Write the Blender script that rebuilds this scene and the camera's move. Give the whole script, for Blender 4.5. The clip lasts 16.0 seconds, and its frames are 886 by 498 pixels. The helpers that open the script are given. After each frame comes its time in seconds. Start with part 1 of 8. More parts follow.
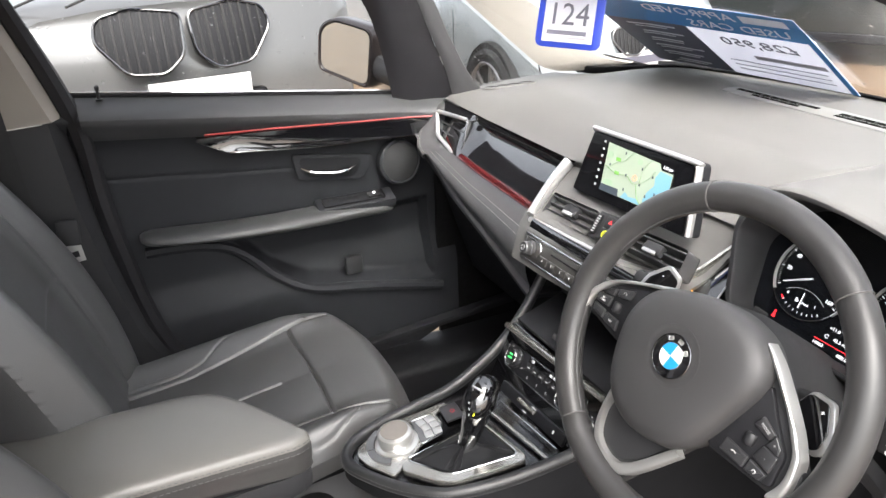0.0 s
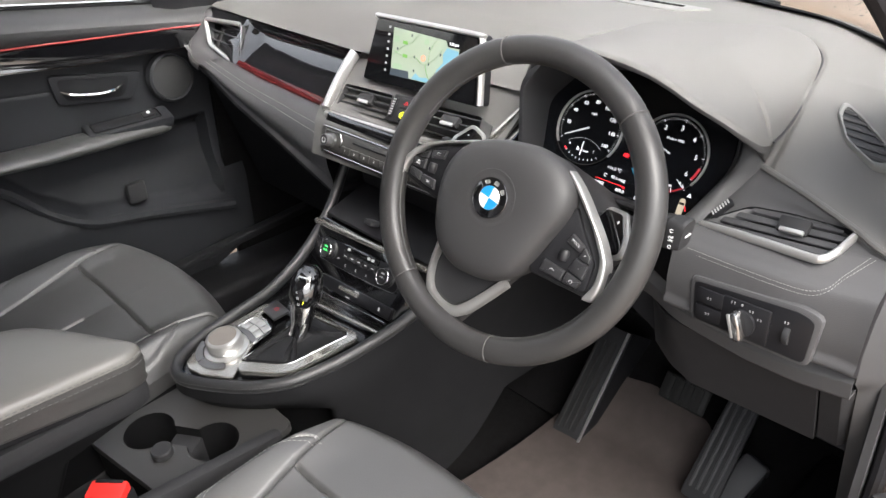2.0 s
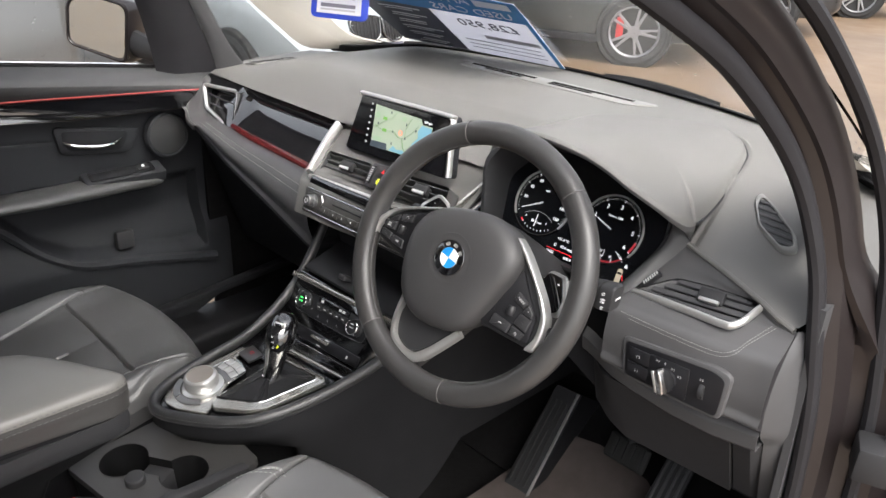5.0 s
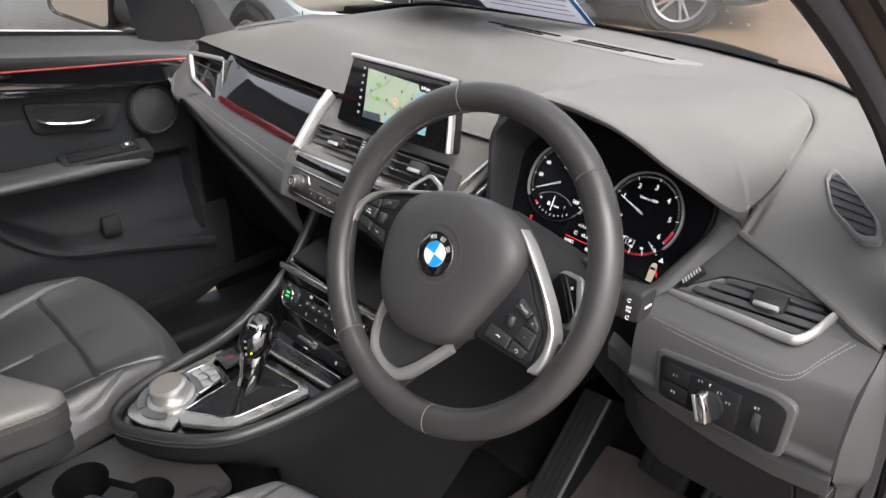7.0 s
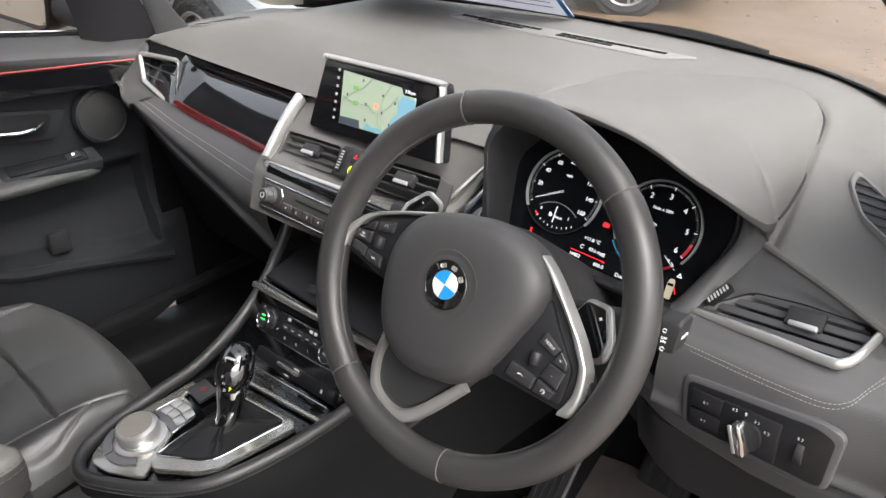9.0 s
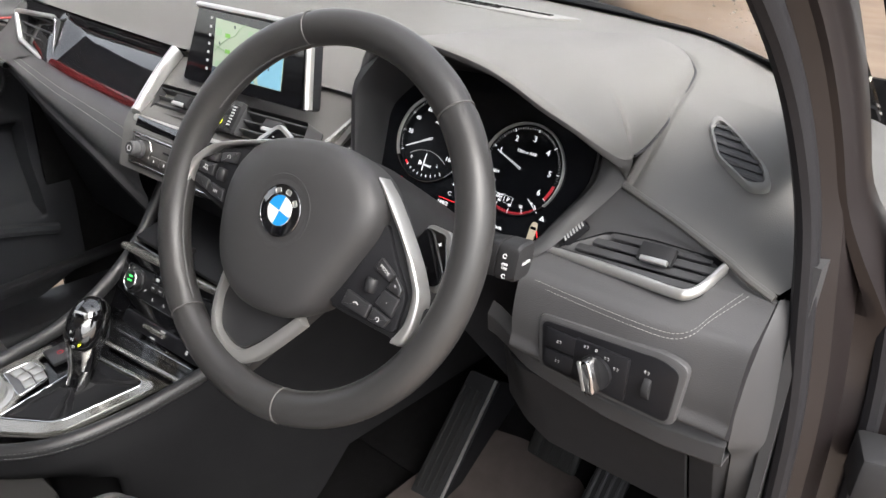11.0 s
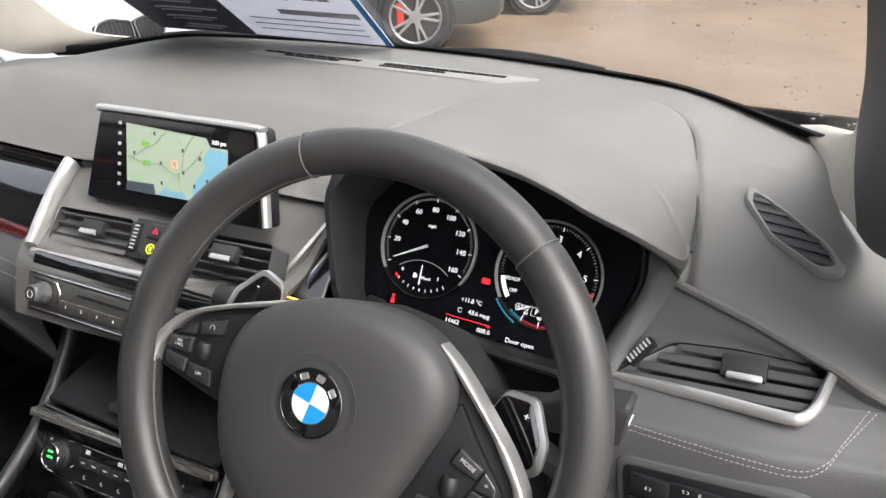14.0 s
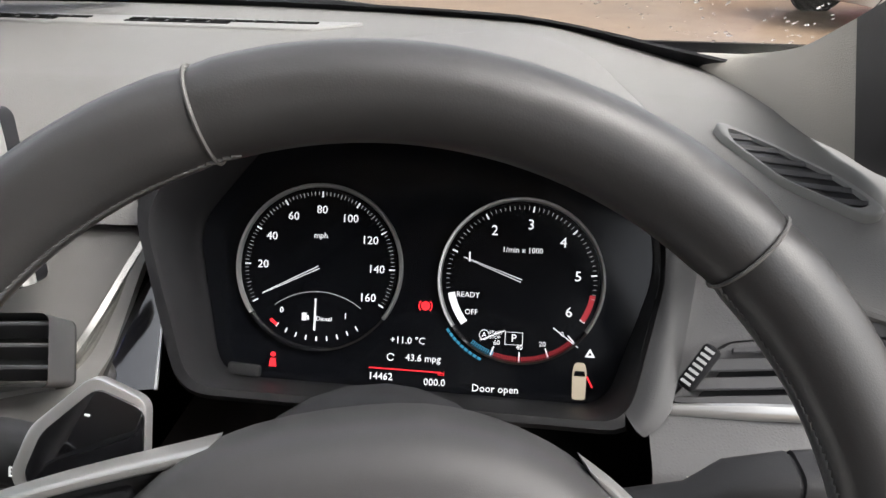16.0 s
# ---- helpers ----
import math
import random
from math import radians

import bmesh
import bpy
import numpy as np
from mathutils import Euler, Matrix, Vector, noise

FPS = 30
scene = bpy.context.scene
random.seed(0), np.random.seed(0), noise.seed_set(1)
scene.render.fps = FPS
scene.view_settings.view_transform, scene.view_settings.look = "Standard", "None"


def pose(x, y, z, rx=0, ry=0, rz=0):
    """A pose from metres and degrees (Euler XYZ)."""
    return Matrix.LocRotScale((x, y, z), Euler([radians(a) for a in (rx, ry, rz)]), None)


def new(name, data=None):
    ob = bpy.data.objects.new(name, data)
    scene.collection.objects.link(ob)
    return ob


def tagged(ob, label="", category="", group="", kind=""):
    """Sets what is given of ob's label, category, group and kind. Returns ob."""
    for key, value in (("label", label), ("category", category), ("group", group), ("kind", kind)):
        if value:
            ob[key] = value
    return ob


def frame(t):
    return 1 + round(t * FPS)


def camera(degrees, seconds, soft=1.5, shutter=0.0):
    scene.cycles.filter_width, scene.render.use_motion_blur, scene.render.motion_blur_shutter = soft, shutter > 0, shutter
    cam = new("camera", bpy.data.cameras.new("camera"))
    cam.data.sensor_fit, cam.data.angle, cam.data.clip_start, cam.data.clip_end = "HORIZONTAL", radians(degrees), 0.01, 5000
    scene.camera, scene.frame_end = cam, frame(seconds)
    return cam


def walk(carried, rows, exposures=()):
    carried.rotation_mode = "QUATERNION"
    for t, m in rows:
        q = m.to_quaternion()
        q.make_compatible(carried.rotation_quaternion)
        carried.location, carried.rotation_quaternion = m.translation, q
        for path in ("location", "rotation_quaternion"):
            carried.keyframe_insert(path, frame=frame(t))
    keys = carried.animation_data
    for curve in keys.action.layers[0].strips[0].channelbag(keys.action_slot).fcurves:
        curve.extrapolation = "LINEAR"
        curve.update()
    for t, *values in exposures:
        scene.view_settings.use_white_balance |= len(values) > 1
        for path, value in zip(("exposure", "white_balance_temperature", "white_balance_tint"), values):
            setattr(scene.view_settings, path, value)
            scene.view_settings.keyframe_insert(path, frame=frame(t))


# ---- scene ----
cam = camera(60.9, 16.0)
# car axes: x to the car's right, y forward, z up; the steering wheel's hub is at (0.37, 0, 0.93), the ground at z = -0.07
PATH = [
    # seconds, eye x y z, yaw, pitch, roll
    (0.0, 0.8622, -0.5014, 1.3706, 65.53, -24.68, -2.41),
    (0.5, 0.9798, -0.5154, 1.3616, 59.85, -26.55, -2.53),
    (1.0, 1.0690, -0.5356, 1.3422, 55.30, -28.06, -2.22),
    (1.5, 1.0100, -0.5657, 1.3419, 51.38, -29.40, -2.16),
    (2.0, 0.8820, -0.5922, 1.3234, 46.33, -30.30, -1.43),
    (2.5, 0.8203, -0.6172, 1.3311, 42.42, -28.21, -0.94),
    (3.0, 0.8070, -0.6340, 1.3642, 40.38, -26.12, -0.82),
    (3.5, 0.8533, -0.6479, 1.4090, 39.92, -24.59, -0.67),
    (4.0, 0.9058, -0.6638, 1.4239, 40.65, -24.00, 0.34),
    (4.5, 0.9454, -0.6745, 1.4001, 42.35, -24.27, 1.72),
    (5.0, 0.9751, -0.6636, 1.3679, 44.19, -25.12, 2.63),
    (7.5, 0.8431, -0.4474, 1.3014, 47.97, -27.45, 0.30),
    (8.0, 0.7939, -0.4282, 1.3001, 46.37, -27.86, -0.53),
    (8.5, 0.7600, -0.4348, 1.2916, 44.18, -28.16, -0.24),
    (9.0, 0.7807, -0.4653, 1.3023, 43.52, -28.08, 0.55),
    (9.5, 0.8315, -0.4851, 1.3046, 43.78, -27.65, 1.57),
    (10.0, 0.8726, -0.4654, 1.2780, 42.57, -27.41, 2.67),
    (12.5, 0.7920, -0.3563, 1.1940, 34.26, -25.02, 2.37),
    (13.0, 0.7663, -0.3663, 1.2519, 37.11, -22.79, 1.41),
    (13.5, 0.7333, -0.3868, 1.2667, 35.45, -23.16, 0.31),
    (14.0, 0.6375, -0.3475, 1.2454, 28.01, -24.82, 0.17),
    (14.5, 0.5328, -0.2827, 1.1906, 18.95, -26.01, 0.63),
    (15.0, 0.4578, -0.2505, 1.1483, 11.61, -26.15, 0.81),
    (15.5, 0.4131, -0.2158, 1.1351, 6.81, -25.77, 0.72),
    (16.0, 0.4038, -0.1645, 1.1454, 3.90, -25.33, 1.04),
]
# the film's own exposure falls as more daylight enters the picture
EXPOSURES = [(0.0, 2.1), (0.5, 1.75), (1.0, 1.75), (1.5, 1.8), (2.5, 1.78), (3.5, 1.63), (5.0, 1.58), (7.5, 1.5), (9.0, 1.55), (10.0, 1.62), (13.0, 1.6), (14.5, 1.56), (15.0, 1.6), (15.5, 1.74), (16.0, 1.5)]
walk(cam, [(t, pose(x, y, z, 0, 0, yaw) @ pose(0, 0, 0, 90 + pitch, 0, 0) @ pose(0, 0, 0, 0, 0, roll)) for t, x, y, z, yaw, pitch, roll in PATH], EXPOSURES)

# ---- light ----
world = bpy.data.worlds.new("world")
scene.world = world
world.use_nodes = True
wn = world.node_tree
sky = wn.nodes.new("ShaderNodeTexSky")
sky.sky_type, sky.sun_disc = "NISHITA", False
sky.sun_elevation, sky.sun_rotation = radians(50), radians(107)
sky.air_density, sky.dust_density, sky.ozone_density = 1.0, 4.0, 1.0
soft_sky = wn.nodes.new("ShaderNodeHueSaturation")
soft_sky.inputs["Saturation"].default_value = 0.25
wn.links.new(sky.outputs[0], soft_sky.inputs["Color"])
wn.links.new(soft_sky.outputs[0], wn.nodes["Background"].inputs[0])
wn.nodes["Background"].inputs[1].default_value = 0.15
sun = new("sun", bpy.data.lights.new("sun", "SUN"))
sun.data.energy, sun.data.angle, sun.data.color = 1.0, radians(50), (1.0, 0.95, 0.88)
sun.matrix_world = pose(0, 0, 20, -40, 0, -107)


# ---- materials ----
def mat(name, color, rough=0.5, metal=0.0, vary=0.15, vscale=6.0, grain=0.0, gscale=400.0, kind="noise", coat=0.0, spec=0.5, emit=0.0):
    m = bpy.data.materials.new(name)
    m.use_nodes = True
    nt = m.node_tree
    b = nt.nodes["Principled BSDF"]
    b.inputs["Base Color"].default_value = (*color, 1)
    b.inputs["Roughness"].default_value = rough
    b.inputs["Metallic"].default_value = metal
    b.inputs["Specular IOR Level"].default_value = spec
    b.inputs["Coat Weight"].default_value = coat
    b.inputs["Coat Roughness"].default_value = 0.05
    if emit:
        b.inputs["Emission Color"].default_value = (*color, 1)
        b.inputs["Emission Strength"].default_value = emit
    co = nt.nodes.new("ShaderNodeTexCoord")
    if vary:
        n1 = nt.nodes.new("ShaderNodeTexNoise")
        n1.inputs["Scale"].default_value, n1.inputs["Detail"].default_value = vscale, 6
        nt.links.new(co.outputs["Object"], n1.inputs["Vector"])
        mix = nt.nodes.new("ShaderNodeMix")
        mix.data_type = "RGBA"
        lo = [c * (1 - vary) for c in color]
        hi = [min(1, c * (1 + vary)) for c in color]
        mix.inputs[6].default_value, mix.inputs[7].default_value = (*lo, 1), (*hi, 1)
        nt.links.new(n1.outputs["Fac"], mix.inputs[0])
        nt.links.new(mix.outputs[2], b.inputs["Base Color"])
        r = nt.nodes.new("ShaderNodeMapRange")
        r.inputs[3].default_value, r.inputs[4].default_value = max(0.02, rough * (1 - 0.5 * vary)), min(1, rough * (1 + 0.5 * vary))
        n2 = nt.nodes.new("ShaderNodeTexNoise")
        n2.inputs["Scale"].default_value, n2.inputs["Detail"].default_value = vscale * 5, 4
        nt.links.new(co.outputs["Object"], n2.inputs["Vector"])
        nt.links.new(n2.outputs["Fac"], r.inputs[0])
        nt.links.new(r.outputs[0], b.inputs["Roughness"])
    if grain:
        if kind == "leather":
            g = nt.nodes.new("ShaderNodeTexVoronoi")
            g.feature = "DISTANCE_TO_EDGE"
            g.inputs["Scale"].default_value = gscale
            out = g.outputs["Distance"]
        else:
            g = nt.nodes.new("ShaderNodeTexNoise")
            g.inputs["Scale"].default_value, g.inputs["Detail"].default_value = gscale, 3
            out = g.outputs["Fac"]
        nt.links.new(co.outputs["Object"], g.inputs["Vector"])
        bp = nt.nodes.new("ShaderNodeBump")
        bp.inputs["Strength"].default_value, bp.inputs["Distance"].default_value = grain, 0.001
        nt.links.new(out, bp.inputs["Height"])
        nt.links.new(bp.outputs[0], b.inputs["Normal"])
    return m


def glass(name, color=(1, 1, 1), rough=0.0):
    m = bpy.data.materials.new(name)
    m.use_nodes = True
    b = m.node_tree.nodes["Principled BSDF"]
    b.inputs["Base Color"].default_value = (*color, 1)
    b.inputs["Transmission Weight"].default_value = 1.0
    b.inputs["Roughness"].default_value = rough
    b.inputs["IOR"].default_value = 1.12
    return m


PAD = mat("dash_pad", (0.134, 0.131, 0.126), 0.55, 0, 0.12, 3, 0.35, 500, "leather", spec=0.4)
PLASTIC = mat("grained_plastic", (0.055, 0.055, 0.058), 0.55, 0, 0.12, 4, 0.12, 900, "leather")
HUB_SKIN = mat("fine_grained_cover", (0.043, 0.042, 0.043), 0.5, 0, 0.1, 5, 0.08, 2200)
SURROUND = mat("black_grained_surround", (0.016, 0.016, 0.018), 0.5, 0, 0.12, 5, 0.15, 1200)
DOOR_TRIM = mat("door_trim_grain", (0.022, 0.023, 0.0265), 0.6, 0, 0.12, 4, 0.15, 900, "leather", spec=0.25)
HARD = mat("hard_plastic", (0.027, 0.027, 0.029), 0.6, 0, 0.15, 8, 0.1, 900, spec=0.3)
DARK = mat("matt_black_plastic", (0.012, 0.012, 0.014), 0.6, 0, 0.1, 8, spec=0.25)
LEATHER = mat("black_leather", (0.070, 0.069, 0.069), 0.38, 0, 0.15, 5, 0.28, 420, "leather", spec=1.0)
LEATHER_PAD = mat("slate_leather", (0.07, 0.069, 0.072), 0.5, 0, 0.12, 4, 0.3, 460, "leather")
RIM_LEATHER = mat("wheel_leather", (0.036, 0.035, 0.035), 0.36, 0, 0.12, 9, 0.08, 1500)
GLOSS = mat("piano_black", (0.006, 0.006, 0.007), 0.06, 0, 0.1, 3, coat=0.6)
GLOSS.node_tree.nodes["Principled BSDF"].inputs["IOR"].default_value = 2.0
SILVER = mat("satin_silver", (0.54, 0.535, 0.525), 0.28, 0.74, 0.06, 5)
PEARL = mat("pearl_silver", (0.40, 0.39, 0.365), 0.2, 0.8, 0.05, 4)
CHROME = mat("chrome", (0.8, 0.8, 0.8), 0.08, 1.0, 0.04, 5)
CARPET = mat("black_carpet", (0.010, 0.0096, 0.010), 0.95, 0, 0.4, 60, 1.0, 900, spec=0.08)
MAT = mat("brown_floor_mat", (0.088, 0.074, 0.069), 0.95, 0, 0.25, 30, 1.0, 1100, spec=0.1)
RUBBER = mat("rubber", (0.012, 0.012, 0.012), 0.7, 0, 0.1, 10)
SEAL = mat("door_seal_rubber", (0.017, 0.0162, 0.0185), 0.6, 0, 0.15, 8, 0.2, 500, spec=0.28)
PAINT = mat("dark_metallic_paint", (0.021, 0.0165, 0.017), 0.42, 0.3, 0.1, 4, coat=0.3)
CLOTH = mat("pale_headliner_cloth", (0.41, 0.388, 0.345), 0.9, 0, 0.06, 10, 0.6, 800)
PILLAR = mat("grey_beige_pillar_trim", (0.3, 0.27, 0.24), 0.7, 0, 0.08, 6, 0.4, 700)
# dark copy of the pillar cloth for its shaded upper part
PILLAR_SHADE = mat("shaded_pillar_cloth", (0.05, 0.047, 0.048), 0.6, 0, 0.1, 6, 0.2, 900)
STITCH = mat("pale_thread", (0.33, 0.325, 0.315), 0.8, 0, 0.1, 50)
STITCH_DARK = mat("dark_thread", (0.11, 0.11, 0.11), 0.8, 0, 0.1, 50)
RED = mat("red_buckle_plastic", (0.7, 0.03, 0.025), 0.35, 0, 0.08, 20)
REDLINE = mat("coral_accent", (0.42, 0.04, 0.04), 0.4, 0, 0.05, 20)
WHITE_PRINT = mat("white_print", (0.8, 0.8, 0.8), 0.5, 0, 0, emit=0.15)
GLASS = glass("clear_glass")
SWITCH = mat("switch_black", (0.011, 0.011, 0.013), 0.35, 0, 0.12, 20)
VENT_GREY = mat("matt_vent_grey", (0.2, 0.2, 0.195), 0.5, 0, 0.1, 8, 0.1, 900)
DARK_CHROME = mat("dark_chrome", (0.25, 0.25, 0.26), 0.15, 1.0, 0.1, 8)
# opaque pane for the unseen rear windows, to block light
OPAQUE_PANE = mat("opaque_rear_pane", (0.006, 0.007, 0.008), 0.05, 0, 0.05, 2, coat=1.0)


# ---- builders ----
def V(*a):
    return Vector(a)


def thing(name, at, label, category, group="", kind=""):
    ob = new(name)
    ob.empty_display_size = 0.05
    ob.matrix_basis = Matrix.Translation(at)
    return tagged(ob, label, category, group, kind)


def absolute(ob):
    m = ob.matrix_parent_inverse @ ob.matrix_basis
    return absolute(ob.parent) @ m if ob.parent else ob.matrix_basis.copy()


def part(name, bm, material, parent, label="", angle=35, smooth=True):
    me = bpy.data.meshes.new(name)
    bmesh.ops.recalc_face_normals(bm, faces=bm.faces)
    bm.to_mesh(me)
    bm.free()
    if smooth:
        me.shade_smooth()
        me.set_sharp_from_angle(angle=radians(angle))
    me.materials.append(material)
    ob = new(name, me)
    if parent:
        ob.parent = parent
        ob.matrix_parent_inverse = absolute(parent).inverted()
    return tagged(ob, label) if label else ob


def spline(pts, n=8, closed=False):
    """Catmull-Rom points through pts, n steps a span."""
    P = [Vector(p) for p in pts]
    k, out = len(P), []
    for i in range(k if closed else k - 1):
        a, b, c, d = (P[(i + j) % k] if closed else P[min(max(i + j, 0), k - 1)] for j in (-1, 0, 1, 2))
        for s in range(n):
            t = s / n
            out.append(0.5 * (2 * b + (c - a) * t + (2 * a - 5 * b + 4 * c - d) * t * t + (3 * b - a - 3 * c + d) * t ** 3))
    if not closed:
        out.append(P[-1])
    return out


def fillet(pts, r, n=5):
    """A closed 2D outline with its corners rounded by about r."""
    P, out = [Vector(p).to_2d() for p in pts], []
    for i, p in enumerate(P):
        a, b = P[i - 1] - p, P[(i + 1) % len(P)] - p
        q = min(r, a.length * 0.45, b.length * 0.45)
        s, e = p + a.normalized() * q, p + b.normalized() * q
        out += [(s * (1 - t) + p * t) * (1 - t) + (p * (1 - t) + e * t) * t for t in (j / n for j in range(n + 1))]
    return out


def prism(outline, h, M=Matrix(), bevel=0.0, seg=2, bm=None, both=False):
    """A closed outline in the plane of M, raised by h along its z, edges of the top rounded."""
    bm = bm or bmesh.new()
    low = [bm.verts.new(M @ V(p[0], p[1], 0)) for p in outline]
    k = len(low)
    rings = [low]
    if bevel:
        c = sum((Vector(p[:2]) for p in outline), Vector((0, 0))) / k
        for j in range(seg + 1):
            a = j / seg * math.pi / 2
            ins, z = bevel * (1 - math.cos(a)), h - bevel * (1 - math.sin(a)) if h > 0 else h + bevel * (1 - math.sin(a))
            ring = []
            for i in range(k):
                p, q, r = Vector(outline[i - 1][:2]), Vector(outline[i][:2]), Vector(outline[(i + 1) % k][:2])
                d = (r - p)
                nrm = Vector((d.y, -d.x)).normalized() if d.length > 1e-9 else (q - c).normalized()
                if nrm.dot(q - c) < 0 and (sum(outline[m - 1][0] * outline[m][1] - outline[m][0] * outline[m - 1][1] for m in range(k)) < 0):
                    nrm = -nrm
                elif sum(outline[m - 1][0] * outline[m][1] - outline[m][0] * outline[m - 1][1] for m in range(k)) < 0:
                    nrm = -nrm
                ring.append(bm.verts.new(M @ V(*(q - nrm * ins), z)))
            rings.append(ring)
    else:
        rings.append([bm.verts.new(M @ V(p[0], p[1], h)) for p in outline])
    for a, b in zip(rings, rings[1:]):
        for i in range(k):
            bm.faces.new((a[i - 1], a[i], b[i], b[i - 1]))
    bm.faces.new(rings[0])
    bm.faces.new(rings[-1])
    return bm


def loft(rings, closed=True, caps=True, bm=None):
    """Rings of as many points each, joined into one skin."""
    bm = bm or bmesh.new()
    vs = [[bm.verts.new(p) for p in r] for r in rings]
    k = len(vs[0])
    for a, b in zip(vs, vs[1:]):
        for i in range(0 if closed else 1, k):
            bm.faces.new((a[i - 1], a[i], b[i], b[i - 1]))
    if caps and closed:
        bm.faces.new(vs[0])
        bm.faces.new(vs[-1])
    return bm


def tube(path, r, n=10, closed=False, up=V(0, 0, 1), flat=1.0, bm=None, taper=None):
    """A round (or flattened) bar along a path."""
    bm = bm or bmesh.new()
    P = [Vector(p) for p in path]
    rings = []
    for i, p in enumerate(P):
        d = (P[(i + 1) % len(P)] if closed or i < len(P) - 1 else p) - (P[i - 1] if closed or i else p)
        d.normalize()
        side = d.cross(up)
        side = side.normalized() if side.length > 1e-6 else d.orthogonal().normalized()
        top = side.cross(d)
        s = r * (taper(i / (len(P) - 1)) if taper else 1)
        rings.append([p + side * math.cos(a) * s + top * math.sin(a) * s * flat for a in (2 * math.pi * j / n for j in range(n))])
    if closed:
        rings.append(rings[0])
    vs = [[bm.verts.new(q) for q in ring] for ring in (rings[:-1] if closed else rings)]
    if closed:
        vs.append(vs[0])
    for a, b in zip(vs, vs[1:]):
        for i in range(n):
            bm.faces.new((a[i - 1], a[i], b[i], b[i - 1]))
    if not closed:
        bm.faces.new(vs[0])
        bm.faces.new(vs[-1])
    return bm


def skin(f, nu, nv, thick=0.0, bm=None):
    """A surface f(u, v), 0 to 1 each way, with thickness."""
    bm = bm or bmesh.new()
    vs = [[bm.verts.new(f(i / nu, j / nv)) for j in range(nv + 1)] for i in range(nu + 1)]
    fs = [bm.faces.new((vs[i][j], vs[i + 1][j], vs[i + 1][j + 1], vs[i][j + 1])) for i in range(nu) for j in range(nv)]
    if thick:
        bmesh.ops.recalc_face_normals(bm, faces=fs)
        bmesh.ops.solidify(bm, geom=fs, thickness=thick)
    return bm


def box(sx, sy, sz, M=Matrix(), bevel=0.003, seg=2, bm=None):
    """A rounded block centred on M."""
    b2 = bmesh.new()
    bmesh.ops.create_cube(b2, size=1, matrix=Matrix.Diagonal((sx, sy, sz, 1)))
    if bevel:
        bmesh.ops.bevel(b2, geom=b2.edges[:], offset=bevel, segments=seg, affect="EDGES", profile=0.5)
    bmesh.ops.transform(b2, matrix=M, verts=b2.verts)
    if bm is None:
        return b2
    me = bpy.data.meshes.new("tmp")
    b2.to_mesh(me)
    b2.free()
    bm.from_mesh(me)
    bpy.data.meshes.remove(me)
    return bm


def lathe(profile, M=Matrix(), n=40, bm=None):
    """A turned body: (radius, height) pairs about M's z."""
    rings = [[M @ V(r * math.cos(a), r * math.sin(a), z) for a in (2 * math.pi * j / n for j in range(n))] for r, z in profile]
    return loft(rings, True, True, bm)


def frame_of(origin, xdir, normal):
    """A pose whose z is normal and whose x lies along xdir."""
    z = Vector(normal).normalized()
    x = Vector(xdir)
    x = (x - z * x.dot(z)).normalized()
    y = z.cross(x)
    return Matrix.Translation(origin) @ Matrix((x, y, z)).transposed().to_4x4()


def lettering(text, size, M, material, parent, name="lettering", depth=0.0003, align="CENTER", label="", mirror=False):
    cu = bpy.data.curves.new(name, "FONT")
    cu.body, cu.size, cu.align_x, cu.align_y, cu.extrude = text, size, align, "CENTER", depth
    cu.resolution_u = 2
    tmp = bpy.data.objects.new(name, cu)
    me = bpy.data.meshes.new_from_object(tmp)
    bpy.data.objects.remove(tmp)
    bpy.data.curves.remove(cu)
    bm = bmesh.new()
    bm.from_mesh(me)
    bpy.data.meshes.remove(me)
    if mirror:
        M = M @ Matrix.Diagonal((-1, 1, 1, 1))
    bmesh.ops.transform(bm, matrix=M, verts=bm.verts)
    return part(name, bm, material, parent, label, smooth=False)


def stitches(path, material, parent, length=0.004, gap=0.0025, r=0.0005, label="row of pale stitches"):
    """Threads laid as short dashes along a path."""
    bm = bmesh.new()
    P = [Vector(p) for p in path]
    run, on, start = 0.0, True, P[0]
    need = length
    for a, b in zip(P, P[1:]):
        d, pos = (b - a).length, 0.0
        if d < 1e-7:
            continue
        while d - pos >= need:
            pos += need
            q = a.lerp(b, pos / d)
            if on:
                tube([start, start.lerp(q, 0.5), q], r, 5, bm=bm)
            start, on = q, not on
            need = length if on else gap
        need -= d - pos
    return part("stitching", bm, material, parent, label)


def sm(t):
    t = min(1, max(0, t))
    return t * t * (3 - 2 * t)


def interp(x, xs, ys):
    return float(np.interp(x, xs, ys))


# ---- ground and surroundings ----
GZ = -0.07
YARD = mat("wet_tan_concrete", (0.205, 0.142, 0.092), 0.36, 0, 0.5, 0.7, 0.5, 40)
bm = skin(lambda u, v: V((u - 0.5) * 1200, (v - 0.5) * 1200, GZ), 24, 24)
ground = part("ground", bm, YARD, None)
tagged(ground, "wet tan concrete forecourt of a car yard", "ground", kind="structure")


# ---- the car's shell ----
shell = thing("car_body", (0, 0, GZ), "dark hatchback body shell seen from inside the open driver's door", "car body", kind="structure")


def front_edge(x):
    """The windscreen's foot."""
    return 0.80 - 0.40 * x * x


def top_z(x, y):
    """Height of the dashboard's top pad."""
    z = 1.017 - 0.05 * sm((abs(x) - 0.42) / 0.33)
    if x > 0.45:
        z -= 0.10 * max(0, 0.5 - y) * sm((x - 0.45) / 0.15)
    return z


